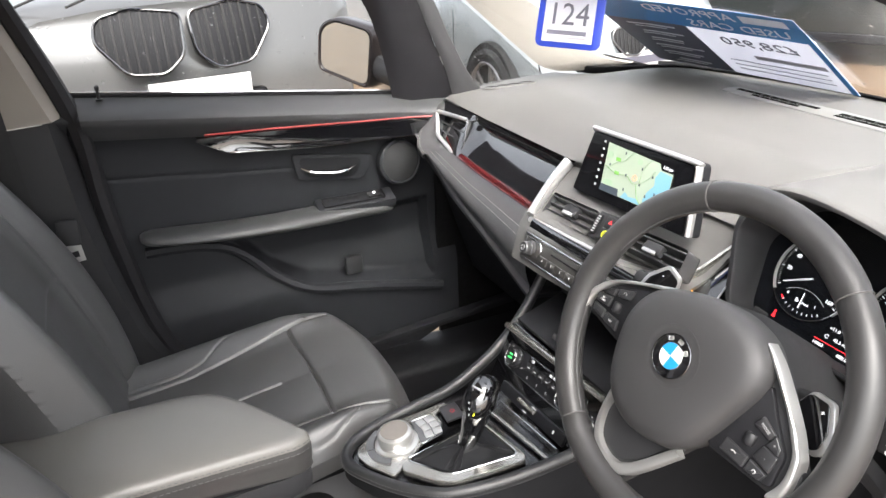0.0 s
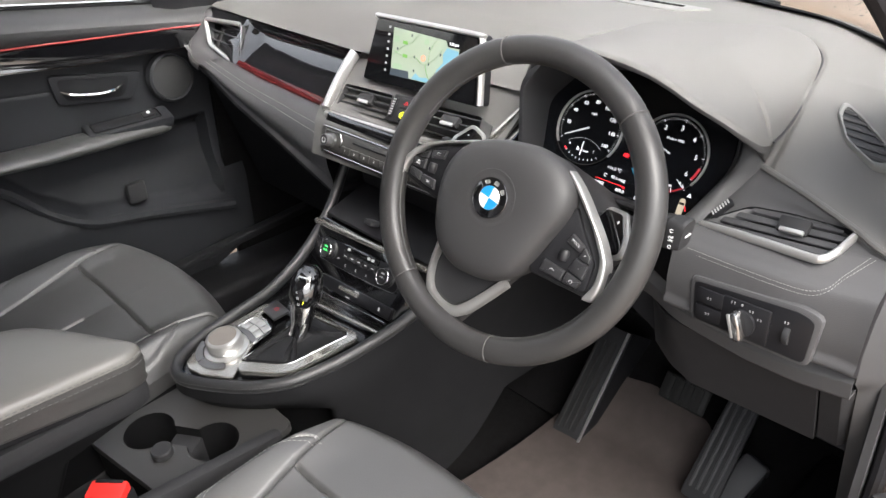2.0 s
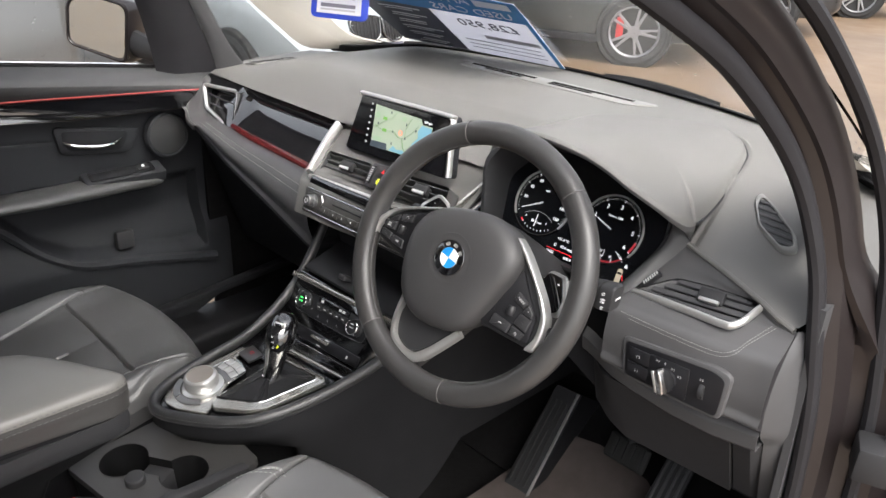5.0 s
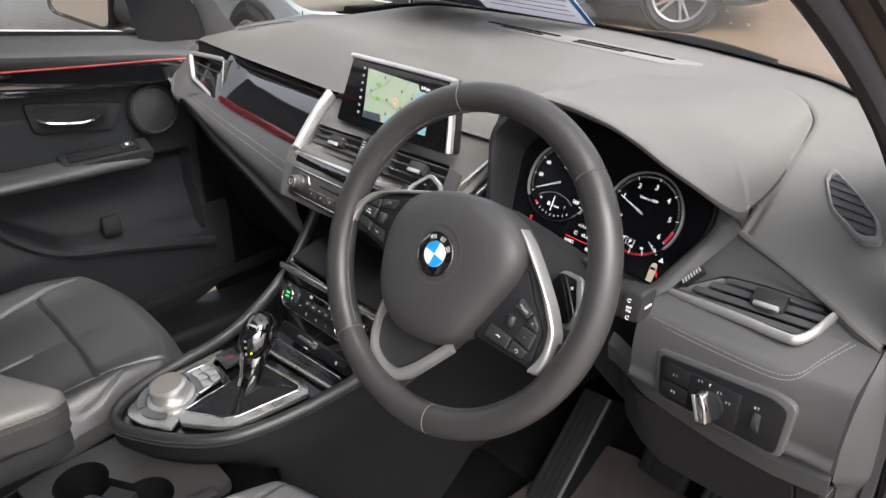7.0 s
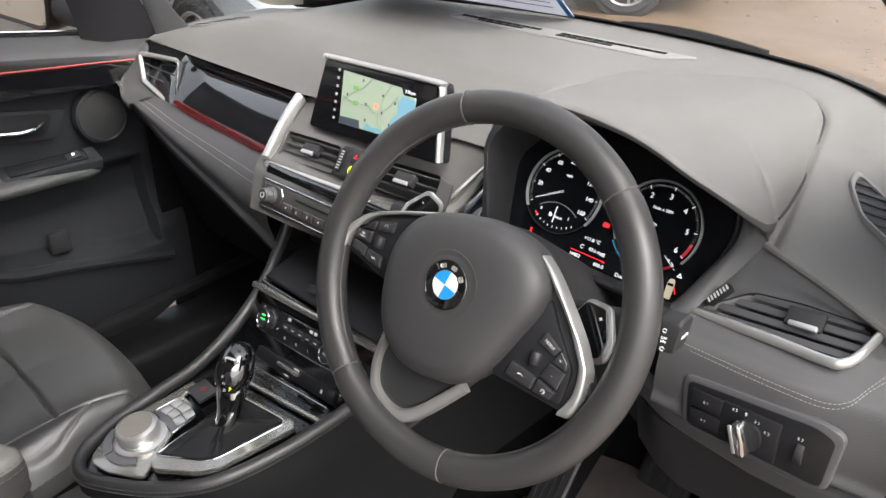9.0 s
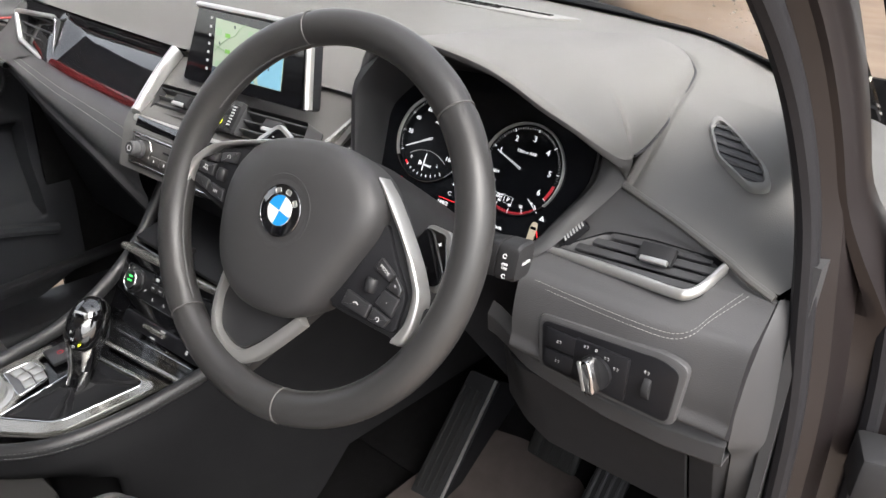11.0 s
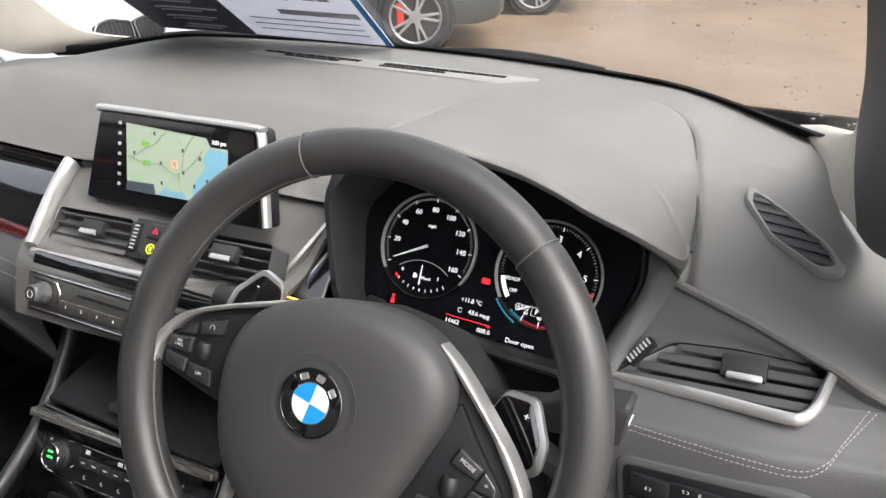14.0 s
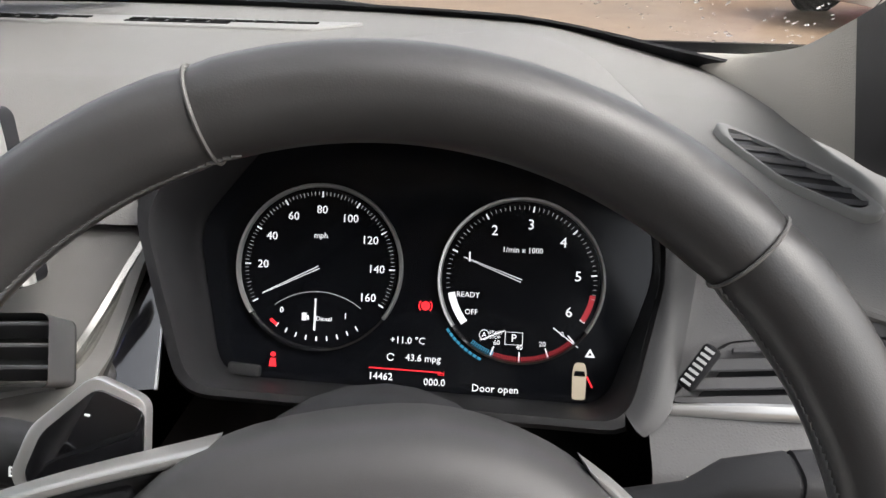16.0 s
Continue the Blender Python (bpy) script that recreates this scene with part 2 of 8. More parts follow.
def screen_point(u, v, inset=0.0):
    """The windscreen: u across, v from its foot to the roof."""
    x = (u - 0.5) * 2 * (0.705 - 0.085 * v)
    yf, zf = front_edge(x), 1.012 - 0.03 * sm((abs(x) - 0.4) / 0.3)
    yt, zt = -0.20 - 0.25 * x * x, 1.455 - 0.08 * x * x
    return V(x, yf + (yt - yf) * v, zf + (zt - zf) * v + 0.05 * math.sin(math.pi * v) - inset)


bm = skin(lambda u, v: screen_point(u, v), 24, 16, 0.004)
wind = part("windscreen", bm, GLASS, shell, "clear laminated windscreen with raindrops")
wind.visible_shadow = False
# black border of the glass along its foot and the wiper cowl beyond
bm = skin(lambda u, v: screen_point(u, 0.034 * v, 0.006), 40, 2, 0.003)
part("windscreen_border", bm, DARK, shell)
bm = skin(lambda u, v: V((u - 0.5) * 1.5, front_edge((u - 0.5) * 1.5) + 0.01 + 0.2 * v, 0.98 - 0.09 * v - 0.05 * abs(u - 0.5)), 30, 4, 0.01)
part("wiper_cowl", bm, HARD, shell)
bm = skin(lambda u, v: V((u - 0.5) * 1.62, front_edge((u - 0.5) * 1.3) + 0.2 + 0.85 * v, 0.885 - 0.26 * v - 0.35 * abs(u - 0.5) ** 3), 20, 12, 0.01)
part("bonnet", bm, PAINT, shell)
for side in (-1, 1):
    p = [V(0.02 + side * 0.28 - 0.3 * s, front_edge(0.02 + side * 0.28 - 0.3 * s) + 0.06 - 0.02 * math.sin(s * 3), 1.0 + 0.012 * math.sin(s * 3.1)) for s in [i / 12 for i in range(13)]]
    wiper = part("wiper", tube(p, 0.007, 6, flat=1.6), RUBBER, shell)

# roof and headliner, floor pan, bulkhead, rear
bm = skin(lambda u, v: V((u - 0.5) * 1.16, -0.22 - 0.06 * abs(u - 0.5) - 2.1 * v, 1.475 + 0.03 * math.sin(math.pi * v) - 0.14 * (u - 0.5) ** 2), 12, 16, 0.04)
part("headliner", bm, CLOTH, shell, "pale woven headliner")
bm = skin(lambda u, v: V((u - 0.5) * 1.24, -0.20 - 0.06 * abs(u - 0.5) - 2.14 * v, 1.535 + 0.03 * math.sin(math.pi * v) - 0.3 * (u - 0.5) ** 2), 16, 16, 0.01)
part("roof", bm, PAINT, shell, "dark painted roof")
bm = skin(lambda u, v: V((u - 0.5) * 1.56, 0.62 - 3.0 * v, 0.185), 8, 12, 0.02)
part("floor", bm, CARPET, shell)
bm = skin(lambda u, v: V((u - 0.5) * 1.5, interp(v, [0, 0.35, 1], [0.42, 0.66, 0.72]), interp(v, [0, 0.35, 1], [0.18, 0.34, 1.0])), 6, 14, 0.02)
part("bulkhead", bm, CARPET, shell)
bm = skin(lambda u, v: V((u - 0.5) * 1.5, -2.4 + 0.1 * v, 0.2 + 0.85 * v), 6, 8, 0.03)
part("tailgate", bm, HARD, shell)
# unseen rear pane, opaque to cut the light from behind
bm = skin(lambda u, v: V((u - 0.5) * (1.5 - 0.3 * v), -2.3 + 0.08 * v, 1.05 + 0.43 * v), 6, 6, 0.006)
part("rear_window", bm, OPAQUE_PANE, shell, "unseen opaque rear pane that keeps light out")

# right-hand door aperture: rubber seal and the painted frame outside it
APERTURE = spline([(0.60, -0.95, 1.40), (0.61, -0.5, 1.392), (0.626, -0.25, 1.358), (0.648, -0.04, 1.276), (0.668, 0.078, 1.206),
                   (0.697, 0.178, 1.108), (0.727, 0.222, 1.0), (0.748, 0.228, 0.9), (0.768, 0.235, 0.76), (0.775, 0.235, 0.55),
                   (0.765, 0.17, 0.36), (0.76, 0.0, 0.275), (0.76, -0.3, 0.26), (0.76, -0.85, 0.26)], 6)


def outward(p):
    d = V(0, p.y + 0.35, p.z - 0.85)
    d.y *= 0.8
    return d.normalized()


bm = tube(APERTURE, 0.0125, 10, up=V(1, 0, 0), flat=0.8)
part("door_seal", bm, SEAL, shell, "black rubber door seal")
reach = lambda p: 0.3 + 0.7 * sm((1.0 - p.z) / 0.2)
bm = loft([[p + outward(p) * o * (reach(p) if o > 0.06 else 1) + V(x * (reach(p) if o > 0.06 else 1), 0, 0) for p in APERTURE] for x, o in ((0.0, 0.01), (0.02, 0.022), (0.03, 0.05), (0.055, 0.066), (0.075, 0.07), (0.085, 0.1), (0.1, 0.13), (0.1, 0.2), (0.06, 0.24))], closed=False)
part("door_frame", bm, PAINT, shell, "dark painted door aperture")
bm = tube([p + outward(p) * 0.062 + V(0.055, 0, 0) for p in APERTURE], 0.009, 8, up=V(1, 0, 0))
part("outer_seal", bm, SEAL, shell)
# the inner trim from the windscreen to the seal, pale cloth above the dash
EDGE_R = [(0.601, 0.672, 0.995), (0.64, 0.60, 1.008), (0.653, 0.505, 1.031), (0.655, 0.44, 1.056), (0.652, 0.33, 1.103), (0.648, 0.24, 1.143), (0.640, 0.148, 1.193), (0.624, 0.02, 1.275), (0.59, -0.1, 1.36), (0.55, -0.26, 1.45)]
EDGE_L = [(0.60, 0.68, 1.005), (0.64, 0.60, 1.03), (0.655, 0.505, 1.112), (0.652, 0.32, 1.226), (0.63, 0.12, 1.31), (0.59, -0.06, 1.37), (0.55, -0.26, 1.45)]
OUTER_R = [(0.602, 0.668, 0.988), (0.634, 0.571, 0.975), (0.649, 0.475, 0.972), (0.668, 0.418, 0.970), (0.69, 0.36, 0.966), (0.712, 0.27, 1.0), (0.702, 0.19, 1.09), (0.67, 0.08, 1.2), (0.635, -0.1, 1.31), (0.59, -0.35, 1.43)]
OUTER_L = [(0.66, 0.66, 0.985), (0.70, 0.52, 0.99), (0.705, 0.42, 1.06), (0.69, 0.25, 1.2), (0.655, 0.08, 1.30), (0.62, -0.1, 1.36), (0.59, -0.35, 1.43)]
for side, inner_, outer_ in ((1, EDGE_R, OUTER_R), (-1, EDGE_L, OUTER_L)):
    A, B = spline(inner_, 6), spline(outer_, 6)
    flip = lambda p: V(side * p.x, p.y, p.z)
    rings = [[flip(p + V(0.025, 0.03, -0.004)) for p in A]]
    for k in range(9):
        v = k / 8
        rings.append([flip(p.lerp(q, v) + V(-0.003, -0.006, 0.002) * math.sin(math.pi * v)) for p, q in zip(A, B)])
    cut = 20 if side > 0 else len(A)
    part("a_pillar", loft([r[:cut + 1] for r in rings], closed=False), CLOTH, shell, "pale woven cloth pillar trim", angle=60)
    # the right pillar's upper length is darkened by colour to stand for shade
    if side > 0:
        part("pillar_trim", loft([r[cut:] for r in rings], closed=False), PILLAR_SHADE, shell, "upper pillar cloth, shade painted into its colour", angle=60)
# left side: sail pillar with the fixed quarter light before it
bm = loft([spline(r, 4) for r in (
    [V(-0.775, 0.135, 0.86), V(-0.765, 0.128, 0.95), V(-0.735, 0.090, 1.1), V(-0.712, 0.045, 1.2), V(-0.665, -0.06, 1.33), V(-0.62, -0.26, 1.4)],
    [V(-0.765, 0.15, 0.86), V(-0.757, 0.143, 0.95), V(-0.72, 0.100, 1.1), V(-0.69, 0.055, 1.2), V(-0.645, -0.05, 1.33), V(-0.605, -0.26, 1.4)],
    [V(-0.755, 0.18, 0.86), V(-0.745, 0.168, 0.95), V(-0.70, 0.120, 1.1), V(-0.673, 0.08, 1.2), V(-0.635, -0.03, 1.33), V(-0.6, -0.25, 1.4)],
    [V(-0.755, 0.25, 0.86), V(-0.745, 0.232, 0.95), V(-0.702, 0.175, 1.08), V(-0.675, 0.125, 1.2), V(-0.64, 0.01, 1.33), V(-0.6, -0.21, 1.4)],
    [V(-0.757, 0.295, 0.86), V(-0.745, 0.278, 0.95), V(-0.712, 0.215, 1.08), V(-0.682, 0.155, 1.2), V(-0.645, 0.03, 1.33), V(-0.605, -0.19, 1.4)],
    [V(-0.78, 0.30, 0.86), V(-0.77, 0.282, 0.95), V(-0.75, 0.205, 1.1), V(-0.73, 0.15, 1.2), V(-0.69, 0.03, 1.34), V(-0.65, -0.17, 1.42)])], closed=False)
part("sail_pillar", bm, SEAL, shell, "black sail trim between door glass and quarter light", angle=60)
QL_OUT = spline([V(-0.745, 0.276, 0.93), V(-0.725, 0.246, 1.02), V(-0.702, 0.20, 1.11), V(-0.684, 0.155, 1.2), V(-0.655, 0.07, 1.3)], 6)
QL_IN = spline([V(-0.715, 0.345, 0.955), V(-0.712, 0.300, 1.01), V(-0.704, 0.25, 1.10), V(-0.697, 0.204, 1.19), V(-0.668, 0.11, 1.285)], 6)
bm = loft([[p.lerp(q, k) + V(o, 0, 0) for p, q in zip(QL_OUT, QL_IN)] for k, o in ((0.0, 0.0), (0.15, 0.008), (0.5, 0.010), (0.85, 0.006), (0.97, 0.0), (1.0, -0.02))], closed=False)
part("quarter_light_frame", bm, PLASTIC, shell, "grey grained frame of the quarter window", angle=60)
bm = loft([[V(-0.745, 0.27, 0.96), V(-0.70, 0.21, 1.22)], [V(-0.745, 0.52, 0.975), V(-0.70, 0.22, 1.225)]], closed=False)
bmesh.ops.solidify(bm, geom=bm.faces[:], thickness=0.004)
q = part("quarter_light", bm, GLASS, shell, "triangular quarter window wet with rain")
q.visible_shadow = False
# left B-pillar: dark lower trim, grey-beige upper trim with a step between
bp = lambda z0, z1, o: loft([[V(-0.70 + o, y, z) for y in (-0.57 - 0.06 * (z - 0.9) - 0.02, -0.60 - 0.06 * (z - 0.9), -0.68, -0.80, -0.86)] for z in np.linspace(z0, z1, 8)], closed=False)
bm = loft([[V(-0.755 - 0.1 * max(0, z - 0.95), ye, z), V(-0.70 - 0.16 * max(0, z - 0.95), ye - 0.03, z), V(-0.69 - 0.16 * max(0, z - 0.95), ye - 0.12, z), V(-0.71 - 0.16 * max(0, z - 0.95), ye - 0.3, z)]
           for z, ye in ((0.26, -0.28), (0.40, -0.42), (0.55, -0.485), (0.7, -0.52), (0.85, -0.545), (1.02, -0.56))], closed=False)
part("b_pillar_lower", bm, HARD, shell)
bm = loft([[V(-0.745 + 0.1 * (z - 1.02), ye, z), V(-0.705 + 0.1 * (z - 1.02), ye - 0.02, z), V(-0.695 + 0.1 * (z - 1.02), ye - 0.09, z), V(-0.72 + 0.1 * (z - 1.02), ye - 0.3, z)]
           for z, ye in ((1.024, -0.562), (1.15, -0.60), (1.3, -0.65), (1.42, -0.69))], closed=False)
part("b_pillar_upper", bm, PILLAR, shell)
bm = tube(spline([(-0.735, -0.16, 0.30), (-0.745, -0.36, 0.36), (-0.745, -0.47, 0.5), (-0.748, -0.52, 0.75), (-0.75, -0.545, 1.0), (-0.735, -0.605, 1.2), (-0.7, -0.68, 1.4)], 6), 0.02, 8)
part("left_door_seal", bm, SEAL, shell)
for x0, x1, nm in ((-0.78, -0.62, "left_sill"), (0.64, 0.80, "right_sill")):
    part(nm, box(x1 - x0, 2.0, 0.14, pose((x0 + x1) / 2, -0.3, 0.24), 0.02, 3), DARK, shell)
bm = box(0.03, 0.7, 0.02, pose(-0.655, 0.1, 0.405, 4), 0.006)
part("sill_scuff_plate", bm, DARK, shell)
# rear side panels close the cabin
for side in (-1, 1):
    bm = skin(lambda u, v: V(side * 0.77, -0.85 - 1.55 * u, 0.2 + 0.86 * v), 6, 8, 0.02)
    part("rear_side_panel", bm, HARD, shell)
    # unseen side pane, opaque to darken the cabin
    bm = skin(lambda u, v: V(side * (0.765 - 0.15 * v), -0.88 - 1.45 * u, 1.06 + 0.38 * v), 6, 4, 0.004)
    part("rear_side_window", bm, OPAQUE_PANE, shell, "unseen opaque side pane that keeps light out")
# ---- dashboard ----
MAROON = mat("dark_red_accent", (0.05, 0.004, 0.005), 0.15, 0, 0.05, 20, coat=0.5)
glow_amber = mat("amber_glow", (0.9, 0.4, 0.05), 0.5, emit=1.5)
dash = thing("dashboard", (0, 0.4, 0.7), "grey soft-touch dashboard with gloss black and silver trim", "dashboard")


def rear_edge(x):
    """Where the top pad turns down towards the seats."""
    return interp(x, [-0.78, -0.71, -0.5, -0.2, -0.12, 0.15, 0.195, 0.54, 0.61, 0.68, 0.70, 0.73, 0.78], [0.30, 0.235, 0.232, 0.235, 0.25, 0.26, 0.262, 0.288, 0.264, 0.238, 0.228, 0.221, 0.225])


def rear_z(x):
    return interp(x, [-0.78, -0.71, -0.16, 0.15, 0.195, 0.54, 0.61, 0.68, 0.73, 0.78], [0.953, 0.957, 0.950, 0.95, 0.95, 0.935, 0.926, 0.914, 0.902, 0.895])


# the hood's rounded lip over the dials, and its edge on the pad from the tip back to the screen and round to the left
LIP = spline([(0.195, 0.235, 0.985), (0.225, 0.222, 1.03), (0.28, 0.212, 1.051), (0.336, 0.208, 1.054), (0.40, 0.206, 1.047), (0.44, 0.206, 1.036),
              (0.48, 0.205, 1.021), (0.515, 0.207, 1.009), (0.537, 0.222, 0.993), (0.547, 0.25, 0.976), (0.548, 0.28, 0.967)], 6)
BACK = spline([(0.548, 0.28, 0.967), (0.543, 0.32, 0.967), (0.533, 0.38, 0.974), (0.518, 0.445, 0.984), (0.505, 0.50, 0.992), (0.488, 0.55, 1.001), (0.455, 0.583, 1.010), (0.40, 0.592, 1.016),
               (0.32, 0.575, 1.018), (0.25, 0.53, 1.016), (0.205, 0.44, 1.012), (0.188, 0.33, 1.0), (0.195, 0.235, 0.985)], 6)


def lip_at(x):
    return (interp(x, [p.x for p in LIP], [p.y for p in LIP]), interp(x, [p.x for p in LIP], [p.z for p in LIP]))


HOOD = [Vector((p.x, p.y)) for p in LIP[:-1] + BACK[:-1]]


def hood_inside(x, y):
    """Signed distance to the hood's outline in plan, positive inside."""
    q, best, odd = Vector((x, y)), 1.0, False
    for i in range(len(HOOD)):
        a, b = HOOD[i - 1], HOOD[i]
        e = b - a
        k = min(1, max(0, (q - a).dot(e) / max(e.length_squared, 1e-12)))
        best = min(best, (a + e * k - q).length)
        if (a.y > y) != (b.y > y) and x < a.x + (y - a.y) / (b.y - a.y) * e.x:
            odd = not odd
    return best if odd else -best


def pad_base(x, y):
    """The pad without the binnacle's hood."""
    a = rear_edge(x)
    s = min(1, max(0, (y - a) / (0.13 if x < 0.5 else 0.16)))
    z = rear_z(x) + (top_z(x, y) - rear_z(x)) * math.sin(s * math.pi / 2) ** (1.1 if x < 0.5 else 0.85)
    return z - 0.013 * math.exp(-((x - 0.525) / 0.06) ** 2 - ((y - 0.47) / 0.13) ** 2)


def pad_z(x, y):
    """The pad, hollowed where the hood covers it."""
    base = pad_base(x, y)
    if 0.18 < x < 0.56 and y < 0.6:
        d = hood_inside(x, y)
        base -= 0.02 * sm((d - 0.004) / 0.02) + 0.004 * math.exp(-(d / 0.005) ** 2) * sm((x - 0.36) / 0.1)
    return base


PAD_X = [*np.linspace(-0.77, 0.18, 84)[:-1], *np.linspace(0.18, 0.43, 37)[:-1], *np.linspace(0.43, 0.575, 66)[:-1], *np.linspace(0.575, 0.77, 34)]


def pad(u, v):
    x = float(PAD_X[round(u * (len(PAD_X) - 1))])
    a, b = rear_edge(x) + 2.2 * max(0, x - 0.728) + 0.07 * sm((x - 0.19) / 0.03) * sm((0.535 - x) / 0.03), front_edge(x) + 0.01
    y = a + (b - a) * v ** 1.15
    return V(x, y, pad_z(x, y))


part("top_pad", skin(pad, len(PAD_X) - 1, 110), PAD, dash, "soft grey top pad", angle=75)


def hood_top(x, y):
    """The hood's upper surface, falling from its crown to the lip and to its edge on the pad."""
    x = min(x, 0.546)
    ly, lz = lip_at(x)
    by = interp(-x, [-p.x for p in BACK[:43]], [p.y for p in BACK[:43]])
    bz = interp(-x, [-p.x for p in BACK[:43]], [p.z for p in BACK[:43]])
    w = min(1, max(0, (y - ly) / max(0.02, by - ly)))
    return lz + (bz - lz) * w ** 0.9


loop = LIP[:-1] + BACK[:-1]
rings = []
for k, w in enumerate((0, 0.004, 0.01, 0.018, 0.03, 0.05, 0.08, 0.14, 0.22, 0.32, 0.44, 0.58, 0.72, 0.86, 1.0)):
    row_ = []
    for i, p in enumerate(loop):
        front = i < len(LIP) - 1
        c = V(min(max(p.x, 0.23), 0.43), 0.36, 0)
        q = p.lerp(c, w)
        d = (Vector((q.x, q.y)) - Vector((p.x, p.y))).length
        rise = 0.011 * sm((q.x - 0.27) / 0.16) * sm((q.y - lip_at(min(q.x, 0.546))[0] - 0.02) / 0.11)
        if front:
            z = hood_top(q.x, q.y) + rise - 0.006 * max(0, 1 - d / 0.010) ** 2
            # the roll of the lip, stronger where it turns the corner
            z = min(z, p.z + 0.9 * d) if w else p.z - 0.004
        else:
            z = hood_top(q.x, q.y) + rise * (1 - max(0, 1 - d / 0.016) ** 2) - 0.003 * (w == 0)
        row_.append(V(q.x, q.y, z))
    rings.append(row_)
hood_bm = loft(rings, closed=True, caps=False)
bmesh.ops.remove_doubles(hood_bm, verts=hood_bm.verts, dist=0.0004)
for k in range(3):
    bmesh.ops.smooth_vert(hood_bm, verts=[v_ for v_ in hood_bm.verts if not v_.is_boundary and hood_inside(v_.co.x, v_.co.y) > 0.02], factor=0.5, use_axis_z=True)
part("hood", hood_bm, PAD, dash, "soft grey hood over the dials with a rounded corner", angle=75)
under = spline([(0.20, 0.262, 0.972), (0.235, 0.268, 1.006), (0.28, 0.272, 1.022), (0.336, 0.275, 1.028), (0.40, 0.277, 1.022), (0.44, 0.28, 1.013),
                (0.475, 0.284, 0.998), (0.505, 0.288, 0.975), (0.523, 0.29, 0.955), (0.534, 0.291, 0.942), (0.539, 0.288, 0.934)], 6)
bm = loft([[p + V(0, 0, -0.004) for p in LIP], [p + V(-0.001 * (p.x > 0.5), 0.001, -0.009) for p in LIP], [p.lerp(q, 0.14) + V(0, 0, -0.010) for p, q in zip(LIP, under)],
           *[[p.lerp(q, w) + V(0, 0, -0.006 * math.sin(math.pi * w)) for p, q in zip(LIP, under)] for w in (0.4, 0.7, 1.0)]], closed=False)
part("hood_lip", bm, mat("hood_underside_grain", (0.11, 0.11, 0.113), 0.6, 0, 0.12, 5, 0.15, 1200), dash, "dark underside of the hood", angle=60)
part("hood_gap", tube([p + V(0.001, 0, 0.0008) for p in BACK[:44]], 0.0016, 6, taper=lambda s: 1 - 0.8 * sm((s - 0.7) / 0.3)), SURROUND, dash, "dark gap along the hood's edge")
groove = [V(x, rear_edge(x) - 0.001, rear_z(x) - 0.004) for x in np.linspace(0.54, 0.726, 24)]
part("pad_groove", tube(groove, 0.0042, 8), PAD, dash)

# instrument cluster
CM = frame_of((0.36, 0.2535, 0.89), (1, 0, 0), (0, -0.9, 0.436))
OUT = fillet([(-0.147, 0.06), (-0.1275, -0.037), (0.121, -0.043), (0.149, 0.043), (0.138, 0.112), (0.06, 0.132), (-0.10, 0.12)], 0.018, 5)


def deep(p):
    """How far the surround stands out over the dials: low towards the cheek at the right."""
    k = sm((p[0] - 0.07) / 0.07)
    return (0.040 + 0.28 * (p[1] + 0.04)) * (1 - k) + interp(p[1], [-0.042, 0.0, 0.045, 0.09], [0.046, 0.026, 0.004, 0.002]) * k


flare = lambda i: 0.0 if 15 <= i <= 29 else 1.0
bm = loft([[CM @ V(p[0], p[1], 0.0) for p in OUT], [CM @ V(p[0] * 1.015, p[1] * 1.015, min(0.006, deep(p))) for p in OUT], [CM @ V(p[0] * 1.03, p[1] * 1.03, min(0.012, deep(p) + 0.001)) for p in OUT],
           [CM @ V(p[0] * 1.04, p[1] * 1.04, deep(p) - 0.004) for p in OUT], [CM @ V(p[0] * 1.055, p[1] * 1.06, deep(p)) for p in OUT], [CM @ V(p[0] * (1.057 + 0.043 * flare(i)), p[1] * (1.062 + 0.1 * flare(i)), deep(p) + 0.001 * flare(i)) for i, p in enumerate(OUT)],
           [CM @ V(p[0] * (1.058 + 0.062 * flare(i)), p[1] * (1.063 + 0.197 * flare(i)), deep(p) - 0.006) for i, p in enumerate(OUT)], [CM @ V(p[0] * (1.058 + 0.062 * flare(i)), p[1] * (1.063 + 0.217 * flare(i)), -0.03) for i, p in enumerate(OUT)]], caps=False)
for v_ in bm.verts:
    q = v_.co
    q.z = min(q.z, interp(q.x, [p.x for p in under], [p.z for p in under]) - 0.002 if q.y > 0.25 else lip_at(q.x)[1] - 0.014)
SURROUND_SKIN = mat("sloping_surround_skin", (0.012, 0.012, 0.0135), 0.5, 0, 0.12, 5, 0.15, 1200)
part("cluster_surround", bm, SURROUND_SKIN, dash, "dark sloping surround of the dials")


# the cheek under the hood's tip, from the dials' edge to the groove and the driver's vent
run = [CM @ V(p[0] * 1.057, p[1] * 1.062, deep(p) - 0.001) for p in OUT[15:30]]
dense = spline([(0.497, 0.186, 0.866), (0.511, 0.194, 0.876), (0.520, 0.220, 0.892), (0.530, 0.252, 0.910), (0.539, 0.283, 0.930), (0.541, 0.290, 0.940), (0.528, 0.291, 0.952), (0.505, 0.289, 0.972), (0.475, 0.286, 0.993)], 16)
rim_ = [dense[round(i * (len(dense) - 1) / (len(run) - 1))] for i in range(len(run))]
bm = loft([[p.lerp(q, k / 8) + V(-0.001, -0.004, 0.001) * math.sin(math.pi * k / 8) for p, q in zip(run, rim_)] for k in range(9)], closed=False)
for v_ in bm.verts:
    v_.co.z = min(v_.co.z, interp(v_.co.x, [p.x for p in under], [p.z for p in under]) - 0.001) if v_.co.x < 0.52 else v_.co.z
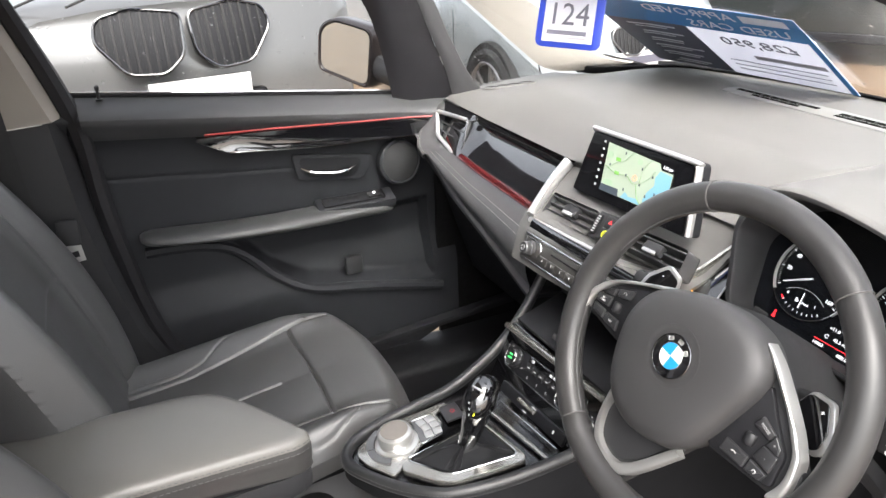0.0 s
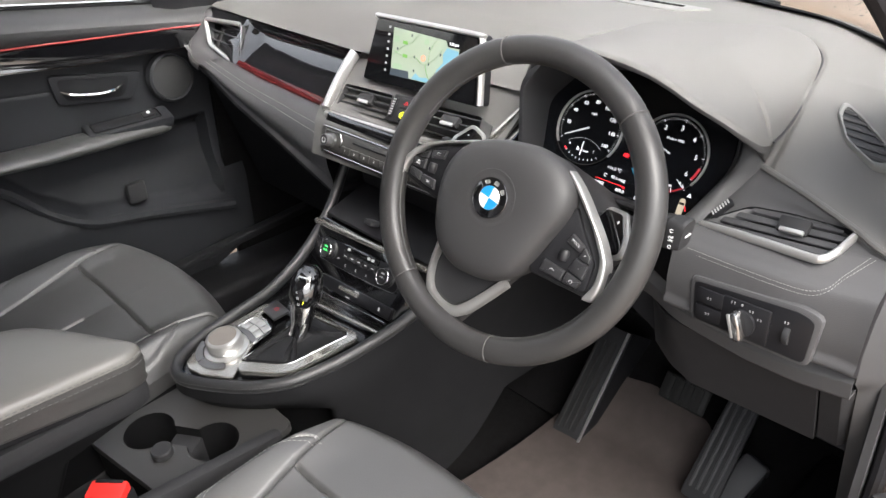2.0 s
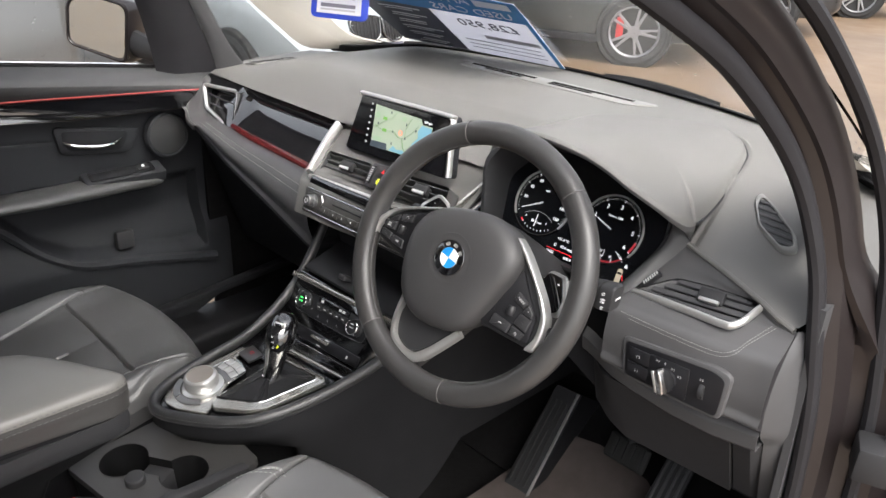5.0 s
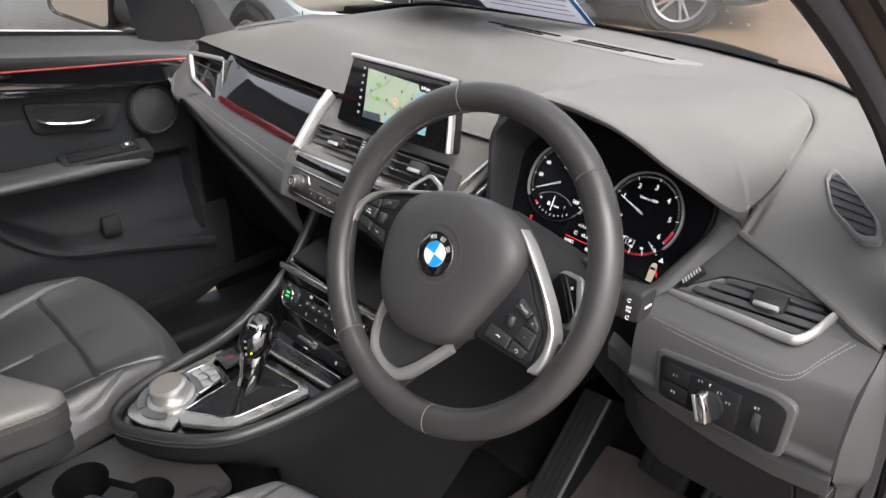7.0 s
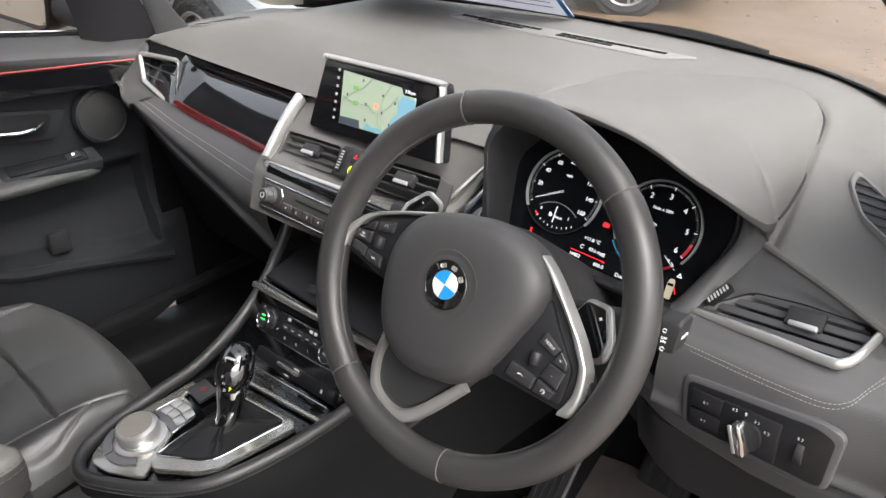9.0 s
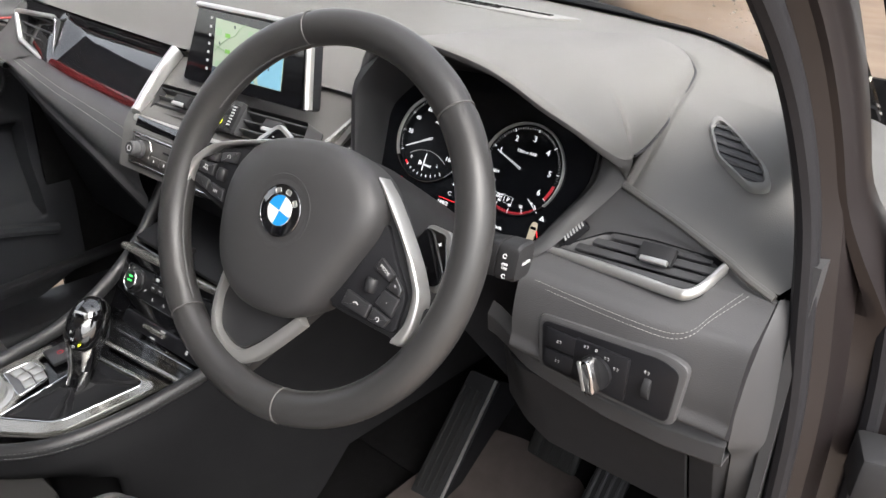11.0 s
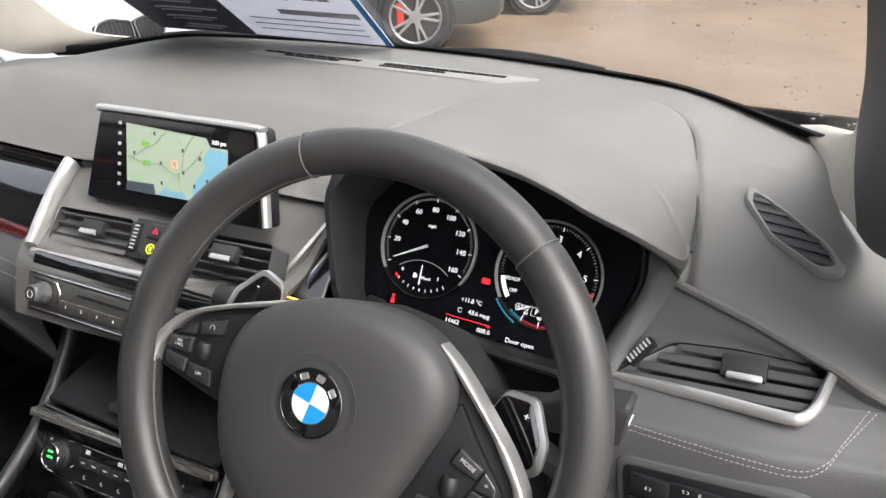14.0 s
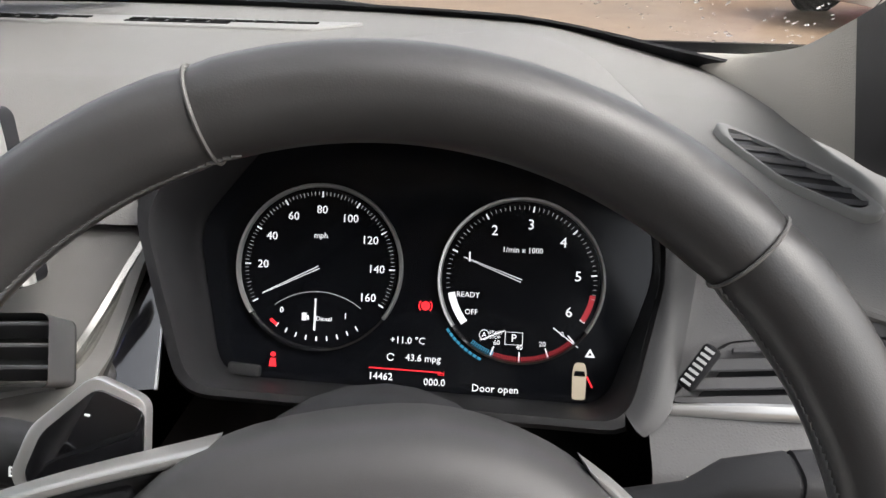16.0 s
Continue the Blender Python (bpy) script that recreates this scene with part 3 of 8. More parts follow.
part("binnacle_cheek", bm, mat("cheek_skin", (0.055, 0.055, 0.057), 0.55, 0, 0.12, 5, 0.2, 900, "leather"), dash, "dark grained cheek beside the dials", angle=60)

# passenger side: gloss strip, coral line and stitched lower pad
def fascia(u, v):
    """u from the door to the centre stack, v from the pad's edge down to the fascia's foot."""
    x = -0.722 + 0.547 * u
    top = V(x, rear_edge(x) + 0.004, rear_z(x) - 0.004)
    low = V(x, interp(u, [0, 0.15, 0.6, 1], [0.175, 0.155, 0.145, 0.14]), interp(u, [0, 0.06, 0.12, 0.19, 0.40, 0.66, 0.875, 1], [0.888, 0.868, 0.856, 0.845, 0.805, 0.77, 0.735, 0.715]))
    mid = V(x, interp(u, [0, 1], [0.19, 0.172]), interp(u, [0, 0.5, 1], [0.885, 0.862, 0.855]))
    return top, mid, low


def strip(u, v):
    top, mid, low = fascia(u, v)
    p = top.lerp(mid, v)
    k = sm((u - 0.28) / 0.12)
    return p + V(0, 0.024 * k * math.sin(math.pi * v ** 0.75) - 0.004, 0)


part("decor_strip", skin(strip, 80, 24), GLOSS, dash, "gloss black decor strip")


def lower(u, v):
    top, mid, low = fascia(u, v)
    p = mid.lerp(low, v)
    return p + V(0, -0.022 * math.sin(math.pi * min(1, v * 1.15)) - 0.004, 0)


part("lower_pad", skin(lower, 60, 20), LEATHER_PAD, dash, "stitched slate leather pad")
end_out = spline([(-0.728, 0.262, 0.950), (-0.735, 0.222, 0.930), (-0.731, 0.190, 0.897), (-0.716, 0.168, 0.870), (-0.682, 0.152, 0.853), (-0.64, 0.146, 0.846)], 6)
end_in = spline([(-0.700, 0.232, 0.947), (-0.689, 0.208, 0.928), (-0.676, 0.192, 0.903), (-0.660, 0.178, 0.888), (-0.628, 0.166, 0.880), (-0.60, 0.164, 0.874)], 6)
rings = [[p + V(0.002, 0.03, -0.002) for p in end_out]] + [[p.lerp(q, k / 10) + V(-0.006, -0.013, 0.002) * math.sin(math.pi * (0.08 + 0.92 * k / 10)) for p, q in zip(end_out, end_in)] for k in range(11)] + [[p + V(0.004, 0.02, 0) for p in end_in]]
part("pad_end", loft(rings, closed=False), LEATHER_PAD, dash, "rolled leather end of the pad", angle=70)
for k in (0.42, 0.52):
    stitches([p.lerp(q, k) + V(-0.006, -0.0142, 0.002) * math.sin(math.pi * (0.08 + 0.92 * k)) for p, q in zip(end_out[6:], end_in[6:])], STITCH, dash, 0.0032, 0.0022, 0.0004, "row of grey stitches")
bm = loft([[strip(0.34 + 0.64 * i / 30, v) + V(0, -0.0015 - o, 0.0015) for i in range(31)] for v, o in ((0.905, -0.002), (0.915, 0.001), (0.95, 0.002), (0.985, 0.002), (1.0, 0))], closed=False)
part("coral_line", bm, MAROON, dash, "thin coral red accent line")
for v in (0.2, 0.3):
    stitches([lower(0.03 + 0.95 * i / 60, v) + V(0, -0.0015, 0.0008) for i in range(61)], STITCH, dash, 0.0032, 0.0022, 0.0004, "row of grey stitches")
# closing panel below the pad
# these panels' black also paints in the deep shade under the dash
bm = skin(lambda u, v: fascia(u, 1)[2].lerp(V(-0.735 + 0.56 * u, 0.5, 0.66), v), 20, 6, 0.01)
part("glovebox_panel", bm, DARK, dash)
bm = skin(lambda u, v: V(-0.735 + 0.56 * u, 0.22 + 0.1 * v, 0.80 - 0.3 * v), 8, 6, 0.01)
part("glovebox", bm, DARK, dash)


def air_vent(name, outline, M, tabs, slats, frame_mat, parent, label, depth=0.03, slat_tilt=20, bar=0.004):
    """A vent: recessed dark box, slats between the outline's sides, a frame, tabs."""
    vent = part(name, loft([[M @ V(*p, 0) for p in outline], [M @ V(p[0] * 0.98, p[1] * 0.96, -depth) for p in outline]], caps=False), PLASTIC if frame_mat is SILVER else DARK, parent, label)
    part("vent_back", prism([(p[0] * 0.98, p[1] * 0.96) for p in outline], -0.002, M @ pose(0, 0, -depth)), DARK, vent)
    ys = [p[1] for p in outline]
    for k in range(slats):
        y = min(ys) + (max(ys) - min(ys)) * (k + 0.7) / (slats + 0.4)
        xs = []
        for i in range(len(outline)):
            a, b = outline[i - 1], outline[i]
            if (a[1] - y) * (b[1] - y) < 0:
                xs.append(a[0] + (b[0] - a[0]) * (y - a[1]) / (b[1] - a[1]))
        if len(xs) < 2:
            continue
        x0, x1 = min(xs), max(xs)
        part("slat", box(x1 - x0 - 0.002, 0.0025, 0.02, M @ pose((x0 + x1) / 2, y, -0.012, -slat_tilt), 0.001, 1), PLASTIC, vent)
    for tx, ty in tabs:
        part("tab", box(0.034, 0.017, 0.012, M @ pose(tx, ty, -0.002, -14), 0.002), HARD, vent)
        part("tab_face", box(0.026, 0.006, 0.004, M @ pose(tx, ty - 0.006, 0.005, -20), 0.001), SILVER, vent, "satin silver thumb tab")
    return vent


# passenger end vent
PVM = frame_of((-0.60, 0.200, 0.913), (1, -0.12, 0), (0.12, -0.93, 0.35))
PV = fillet([(-0.075, 0.022), (-0.045, -0.026), (0.062, -0.05), (0.042, 0.036)], 0.008)
pv = air_vent("air_vent", PV, PVM, (), 4, SILVER, dash, "slatted passenger end vent in a silver frame", depth=0.018)
part("vent_border", tube([PVM @ V(*p, 0.002) for p in PV[16:-2]], 0.002, 8, up=PVM.to_3x3() @ V(0, 0, 1)), DARK_CHROME, pv)
bm = tube([PVM @ V(*p, 0.003) for p in PV[-3:] + PV[:17]], 0.0045, 8, up=PVM.to_3x3() @ V(0, 0, 1))
part("vent_frame", bm, SILVER, pv, "satin silver vent frame")

# centre stack
STACK = mat("warm_grey_fascia", (0.115, 0.112, 0.108), 0.5, 0, 0.1, 6, 0.15, 900, "leather")


def centre(u, v):
    """The centre fascia: it turns forward towards the dials."""
    x = -(0.18 + 0.025 * v) + (0.333 + 0.06 * v) * u
    turn_ = interp(x, [-0.18, -0.09, 0.03, 0.153, 0.19], [-0.010, -0.006, 0.006, 0.034, 0.046]) * (1 - 0.7 * sm((v - 0.5) / 0.5))
    return V(x, interp(v, [0, 0.25, 0.5, 0.62, 1], [0.115, 0.135, 0.152, 0.175, 0.262]) + turn_, interp(v, [0, 0.25, 0.5, 0.62, 1], [0.80, 0.858, 0.876, 0.885, 0.948]))


stack = part("centre_fascia", skin(centre, 30, 24, 0.008), STACK, dash, "centre stack with two air vents")
SVM = frame_of((0.0, 0.176, 0.9), (1, 0.09, 0), (0, -0.80, 0.60))
for x, sx in ((-0.096, 1), (0.1, -1)):
    outl = fillet([(x - 0.063 * 1, 0.02), (x - 0.066, -0.022), (x + 0.062, -0.022), (x + 0.058, 0.02)], 0.006)
    c = SVM @ pose(x, 0, 0.006)
    vent = air_vent("air_vent", [(p[0] - x, p[1]) for p in outl], c, ((0.0, 0.002),), 3, SILVER, stack, "slatted centre air vent")
SIL = [V(-0.172, 0.140, 0.872), V(-0.183, 0.165, 0.892), V(-0.196, 0.2, 0.918), V(-0.203, 0.235, 0.944)]
SIR = [V(0.152, 0.195, 0.878), V(0.162, 0.215, 0.895), V(0.172, 0.245, 0.917), V(0.185, 0.275, 0.942)]
bot = spline([SIL[0] + V(0.004, -0.004, -0.004), V(-0.09, 0.142, 0.869), V(0.03, 0.157, 0.869), V(0.15, 0.19, 0.874)], 8)
part("silver_side_bar", tube(spline(SIL, 6), 0.0085, 10, flat=1.5), SILVER, stack, "satin silver trim bar")
part("silver_side_bar", tube(spline(SIR, 6), 0.0045, 8, flat=1.5), PEARL, stack, "satin silver trim bar")
part("silver_lower_bar", tube(bot, 0.0055, 8), SILVER, stack, "satin silver trim bar")

# driver's side fascia
RVN = V(-0.088, -0.341, 0.936).normalized()
RVM = frame_of((0.60, 0.22, 0.889), (1, 0, 0.094), RVN)


def on_rv(x, y):
    """A point of the driver's vent plane over the car's x and y."""
    q = RVM.translation
    return V(x, y, q.z - ((x - q.x) * RVN.x + (y - q.y) * RVN.y) / RVN.z)


VENT = ((0.512, 0.2065), (0.552, 0.247), (0.600, 0.250), (0.676, 0.246), (0.668, 0.2), (0.640, 0.199))


def in_vent(x, y, grow=0.0):
    """How far inside the vent's opening a place lies, in metres."""
    d = 1.0
    for i in range(len(VENT)):
        a, b = Vector(VENT[i - 1]), Vector(VENT[i])
        e = (b - a).normalized()
        d = min(d, e.y * (x - a.x) - e.x * (y - a.y))
    return d + grow


def driver(u, v):
    x = 0.50 + 0.229 * u
    r = rear_edge(x)
    r -= 0.012 * sm((x - 0.62) / 0.1)
    t_ = min(interp(x, [0.50, 0.552, 0.60, 0.68, 0.73], [0.245, 0.250, 0.252, 0.240, 0.215]), r - 0.004)
    row_ = [t_ + (0.206 - t_) * k / 3 for k in range(4)]
    ys = [r + 0.006, r + 0.001, r - 0.003, (r + t_) / 2 - 0.002, *row_, 0.198, 0.180, 0.166, 0.160, 0.162, 0.168, 0.26]
    rz = rear_z(x)
    rv = [on_rv(x, y).z for y in row_]
    zs = [rz - 0.007, rz - 0.006, rz - 0.008, (rz - 0.006 + rv[0]) / 2, *rv, 0.872 + 0.06 * (x - 0.5), 0.862 + 0.05 * (x - 0.5), 0.852 + 0.04 * (x - 0.5), 0.82, 0.79, 0.768, 0.752]
    q = spline([V(0, *p) for p in zip(ys, zs)], 10)[round(v * 140)]
    y, z = q.y, q.z
    if y > 0.19:
        z -= 0.022 * sm(in_vent(x, y) / 0.004)
    return V(x, y + 0.012 * sm((x - 0.62) / 0.1), z)


part("driver_fascia", skin(lambda u, v: driver(u * 0.804, v * 62 / 140), 100, 62), LEATHER_PAD, dash, "slate fascia round the driver's vent", angle=65)
part("driver_corner_pad", skin(lambda u, v: driver(0.804 + 0.196 * u, v * 62 / 140), 24, 62), LEATHER_PAD, dash, "slate leather corner beside the driver's vent", angle=65)
part("driver_knee_pad", skin(lambda u, v: driver(u, (62 + v * 78) / 140), 100, 78), LEATHER_PAD, dash, "slate fascia beside the steering column", angle=65)
tail = [driver(1, i / 140) for i in range(141)]
bm = loft([tail, [p + V(0.0015, 0.003, -0.001) for p in tail], [p + V(0.002, 0.02, -0.002) for p in tail], [p + V(0.004, 0.14, -0.01) for p in tail]], closed=False)
part("fascia_end", bm, SEAL, dash)
# gloss panel between the centre stack and the dials, with a silver line
bm = loft([[V(0.152, 0.199, 0.870), V(0.168, 0.238, 0.90), V(0.182, 0.278, 0.930)], [V(0.180, 0.193, 0.869), V(0.184, 0.234, 0.90), V(0.188, 0.278, 0.931)], [V(0.205, 0.199, 0.870), V(0.198, 0.238, 0.90), V(0.190, 0.280, 0.930)]], closed=False)
part("gloss_panel", bm, GLOSS, dash, "gloss black infill panel")
part("silver_line", tube([V(0.206, 0.198, 0.870), V(0.199, 0.237, 0.90), V(0.191, 0.279, 0.930)], 0.0013, 6), SILVER, dash)
part("ambient_light", box(0.026, 0.002, 0.0018, pose(0.180, 0.190, 0.868, 20, 0, 0), 0.0005), glow_amber, dash, "amber ambient light")
# panels under the dash that close the footwells
for side in (-1, 1):
    # left panel near-black for the footwell's shade, right one in the paler plastic
    part("kick_panel", skin(lambda u, v: V(side * (0.775 - 0.02 * v), 0.22 + 0.5 * u, 0.2 + 0.74 * v), 6, 8, 0.01), PLASTIC if side > 0 else CARPET, dash)
# ---- dials ----
def glow(name, color, strength):
    m = bpy.data.materials.new(name)
    m.use_nodes = True
    b = m.node_tree.nodes["Principled BSDF"]
    b.inputs["Base Color"].default_value = (*[c * 0.5 for c in color], 1)
    b.inputs["Emission Color"].default_value = (*color, 1)
    b.inputs["Emission Strength"].default_value = strength
    b.inputs["Roughness"].default_value = 0.6
    return m


G_WHITE = glow("backlit_white", (0.85, 0.85, 0.88), 0.35)
G_DIM = glow("dim_backlight", (0.5, 0.5, 0.5), 0.2)
G_RED = glow("backlit_red", (0.9, 0.02, 0.03), 0.5)
G_DRED = glow("dim_red", (0.28, 0.012, 0.02), 0.4)
G_BLUE = glow("dim_cyan", (0.02, 0.16, 0.26), 0.5)
G_BEIGE = glow("beige_icon", (0.55, 0.47, 0.35), 0.22)
G_GREEN = glow("green_lamp", (0.05, 0.75, 0.12), 1.0)
G_YELLOW = glow("yellow_green_lamp", (0.55, 0.6, 0.02), 0.9)
FACE = mat("dial_face_black", (0.004, 0.0045, 0.006), 0.15, 0, 0.1, 8, spec=0.3)

cluster = part("dial_panel", prism(OUT, 0.002, CM @ pose(0, 0, 0.001)), FACE, dash, "black digital instrument cluster, lit")


def arc(bm, M, r, w, a0, a1, h=0.001, n=40, z=0.0):
    """A flat band of a ring, from angle a0 to a1 in degrees."""
    A = [radians(a0 + (a1 - a0) * i / n) for i in range(n + 1)]
    rings = [[M @ V((r + d) * math.cos(a), (r + d) * math.sin(a), zz) for a in A] for d, zz in ((-w / 2, z), (-w / 2, z + h), (w / 2, z + h), (w / 2, z))]
    return loft(rings, closed=False, bm=bm)


def ticks(bm, M, r0, r1, a0, a1, n, w):
    for i in range(n + 1):
        a = radians(a0 + (a1 - a0) * i / max(1, n))
        box(r1 - r0, w, 0.0004, M @ pose((r0 + r1) / 2 * math.cos(a), (r0 + r1) / 2 * math.sin(a), 0.0004, 0, 0, math.degrees(a)), 0, bm=bm)
    return bm


def dial(name, x, y, r, label):
    M = CM @ pose(x, y, 0.0035)
    d = part(name, lathe([(r * 1.0, 0), (r * 1.0, 0.0006), (0.0001, 0.0006)], M @ pose(0, 0, -0.0005), 60), FACE, cluster, label)
    ring = bmesh.new()
    rr = [(r - 0.0016, 0.0), (r - 0.0008, 0.0035), (r + 0.0006, 0.0038), (r + 0.0012, 0.0)]
    A = [radians(-36 + 252 * i / 90) for i in range(91)]
    loft([[M @ V(q * math.cos(a), q * math.sin(a), z) for a in A] for q, z in rr], closed=False, bm=ring)
    part("chrome_ring", ring, SILVER, d, "thin silver ring")
    A = [radians(216 + 108 * i / 40) for i in range(41)]
    dark = loft([[M @ V(q * math.cos(a), q * math.sin(a), z) for a in A] for q, z in rr], closed=False)
    part("dark_ring", dark, GLOSS, d)
    return d, M


spd, SPM = dial("speedometer", -0.0656, 0.036, 0.0535, "speedometer reading zero")
S0 = 209.5
for k in range(9):
    part("tick", ticks(bmesh.new(), SPM, 0.0455, 0.0492, S0 - 29.875 * k, S0 - 29.875 * k, 0, 0.0009), G_WHITE, spd)
part("fine_tick_ring", ticks(ticks(bmesh.new(), SPM, 0.0467, 0.0490, S0, S0 - 239, 80, 0.0003), SPM, 0.0462, 0.0490, S0, S0 - 239, 16, 0.0004), G_DIM, spd)
for k in range(9):
    a = radians(S0 - 29.9 * k)
    if k:
        lettering(str(20 * k), 0.0074, SPM @ pose(0.0372 * math.cos(a), 0.0372 * math.sin(a), 0.0006), G_WHITE, spd, "numeral")
lettering("mph", 0.0052, SPM @ pose(0, 0.0205, 0.0006), G_WHITE, spd, "unit")
part("fuel_arc", arc(bmesh.new(), SPM @ pose(0, -0.062, 0), 0.046, 0.0004, 52, 128, 0.0005), G_DIM, spd)
part("fuel_tick_ring", ticks(bmesh.new(), SPM, 0.045, 0.048, 236, 304, 8, 0.0008), G_WHITE, spd)
part("fuel_reserve_mark", arc(bmesh.new(), SPM, 0.0466, 0.002, 229, 236, 0.0006, 8), G_RED, spd)
for s, x, y in (("0", -0.0235, -0.029), ("1", 0.0185, -0.031)):
    lettering(s, 0.0052, SPM @ pose(x, y, 0.0006), G_WHITE, spd, "numeral")
lettering("Diesel", 0.0042, SPM @ pose(0.0045, -0.0335, 0.0006), G_WHITE, spd, "fuel_word")
pump = box(0.003, 0.005, 0.0004, SPM @ pose(-0.0085, -0.0325, 0.0006), 0, bm=box(0.0012, 0.003, 0.0004, SPM @ pose(-0.006, -0.033, 0.0006), 0))
part("pump_symbol", pump, G_WHITE, spd)
part("fuel_needle", prism([(-0.0006, 0.0), (0.0006, 0.0), (0.0004, 0.0205), (-0.0004, 0.0205)], 0.0008, SPM @ pose(-0.0012, -0.041, 0.0015)), G_WHITE, spd, "white fuel needle")


def needle(M, angle, length, parent):
    N = M @ pose(0, 0, 0.002, 0, 0, angle)
    bm = bmesh.new()
    for sy in (-1, 1):
        prism([(0.0, sy * 0.0011), (0.0, sy * 0.0006), (length, sy * 0.0001), (length, sy * 0.00035)], 0.0008, N, bm=bm)
    part("needle", bm, G_WHITE, parent, "thin white outlined needle")


needle(SPM, 207, 0.0405, spd)

rpm, RPM = dial("rev_counter", 0.0650, 0.0335, 0.0525, "rev counter with economy scale")
R1 = 158.0
for k in range(6):
    part("tick", ticks(bmesh.new(), RPM, 0.0445, 0.0482, R1 - 37.8 * k, R1 - 37.8 * k, 0, 0.0009), G_WHITE, rpm)
part("fine_tick_ring", ticks(ticks(bmesh.new(), RPM, 0.0458, 0.0480, R1 + 30, R1 - 170, 53, 0.0003), RPM, 0.0452, 0.048, R1 + 18.9, R1 - 170, 10, 0.0004), G_DIM, rpm)
for k in range(6):
    a = radians(R1 - 37.8 * k)
    lettering(str(k + 1), 0.0092, RPM @ pose(0.0362 * math.cos(a), 0.0362 * math.sin(a), 0.0006), G_WHITE, rpm, "numeral")
lettering("1/min x 1000", 0.0049, RPM @ pose(0.0, 0.0195, 0.0006), G_WHITE, rpm, "unit")
lettering("READY", 0.0048, RPM @ pose(-0.0335, -0.0105, 0.0006), G_WHITE, rpm, "status_word")
lettering("OFF", 0.0048, RPM @ pose(-0.031, -0.0215, 0.0006), G_WHITE, rpm, "status_word")
part("off_arc", arc(bmesh.new(), RPM, 0.0452, 0.0045, 192, 219, 0.0006, 16), G_WHITE, rpm)
part("red_arc", arc(bmesh.new(), RPM, 0.0462, 0.0035, -9, -31, 0.0006, 16), G_DRED, rpm)
part("economy_arc", ticks(bmesh.new(), RPM, 0.0485, 0.0515, 252, 312, 40, 0.0006), G_DRED, rpm)
part("charge_arc", ticks(bmesh.new(), RPM, 0.0485, 0.0515, 234, 251, 10, 0.0006), G_BLUE, rpm)
part("economy_tick_ring", ticks(bmesh.new(), RPM, 0.0455, 0.0515, 250, 313, 3, 0.0008), G_WHITE, rpm)
for s, a in (("60", 251), ("40", 271), ("20", 291), ("0", 310)):
    lettering(s, 0.0044, RPM @ pose(0.0425 * math.cos(radians(a)), 0.0425 * math.sin(radians(a)), 0.0006), G_WHITE, rpm, "numeral")
part("gear_box_mark", arc(bmesh.new(), RPM @ pose(-0.003, -0.037, 0) @ Matrix.Diagonal((1, 0.72, 1, 1)), 0.0078, 0.0005, 45, 405, 0.0005, 4), G_WHITE, rpm)
lettering("P", 0.0072, RPM @ pose(-0.003, -0.037, 0.0006), G_WHITE, rpm, "gear_letter")
lettering("A", 0.0046, RPM @ pose(-0.022, -0.0355, 0.0006), G_WHITE, rpm, "start_stop_symbol")
part("start_stop_ring", arc(bmesh.new(), RPM @ pose(-0.022, -0.0355, 0), 0.0031, 0.0004, 0, 360, 0.0005, 24), G_WHITE, rpm)
lettering("START", 0.0029, RPM @ pose(-0.0145, -0.0338, 0.0006), G_WHITE, rpm, "start_stop_word")
lettering("STOP", 0.0029, RPM @ pose(-0.0150, -0.0368, 0.0006), G_WHITE, rpm, "start_stop_word")
part("strike_line", box(0.017, 0.0006, 0.0004, RPM @ pose(-0.0165, -0.0355, 0.0008, 0, 0, 24), 0), G_WHITE, rpm)
for k in range(9):
    a = 217 + 3.4 * k
    part("arc_bar", box(0.0026, 0.0017, 0.0004, RPM @ pose(0.0565 * math.cos(radians(a)), 0.0565 * math.sin(radians(a)), 0.0004, 0, 0, a + 90), 0), G_BLUE, rpm)
needle(RPM, 160, 0.0395, rpm)
part("economy_needle", box(0.020, 0.0005, 0.0006, RPM @ pose(0.0295, -0.0345, 0.002, 0, 0, -36), 0), G_WHITE, rpm)

lettering("+11.0 °C", 0.0062, CM @ pose(-0.006, -0.0085, 0.004), G_WHITE, cluster, "temperature")
lettering("43.6 mpg", 0.0062, CM @ pose(0.0045, -0.0195, 0.004), G_WHITE, cluster, "consumption")
part("consumption_symbol", arc(bmesh.new(), CM @ pose(-0.0165, -0.0195, 0.0035), 0.0022, 0.0006, 20, 330, 0.0004, 20), G_WHITE, cluster)
lettering("14462", 0.0064, CM @ pose(-0.0225, -0.0325, 0.004), G_WHITE, cluster, "odometer")
lettering("000.0", 0.0064, CM @ pose(0.0125, -0.0345, 0.004), G_WHITE, cluster, "trip_meter")
lettering("mi", 0.0045, CM @ pose(0.0165, -0.0285, 0.004), G_RED, cluster, "unit")
part("red_rule", box(0.047, 0.0007, 0.0004, CM @ pose(-0.007, -0.0275, 0.0035, 0, 0, -1), 0), G_RED, cluster)
lettering("Door open", 0.0066, CM @ pose(0.0515, -0.0365, 0.004), G_WHITE, cluster, "message")
br = arc(bmesh.new(), CM @ pose(0.0045, 0.0145, 0.0035), 0.0026, 0.0008, 0, 360, 0.0004, 20)
for sx in (-1, 1):
    arc(br, CM @ pose(0.0045, 0.0145, 0.0035), 0.0042, 0.0008, 90 - sx * 90 - 45, 90 - sx * 90 + 45, 0.0004, 8)
box(0.005, 0.0042, 0.0003, CM @ pose(0.0045, 0.0145, 0.0035), 0.0003, bm=br)
part("brake_lamp", br, G_RED, cluster, "red brake warning lamp")
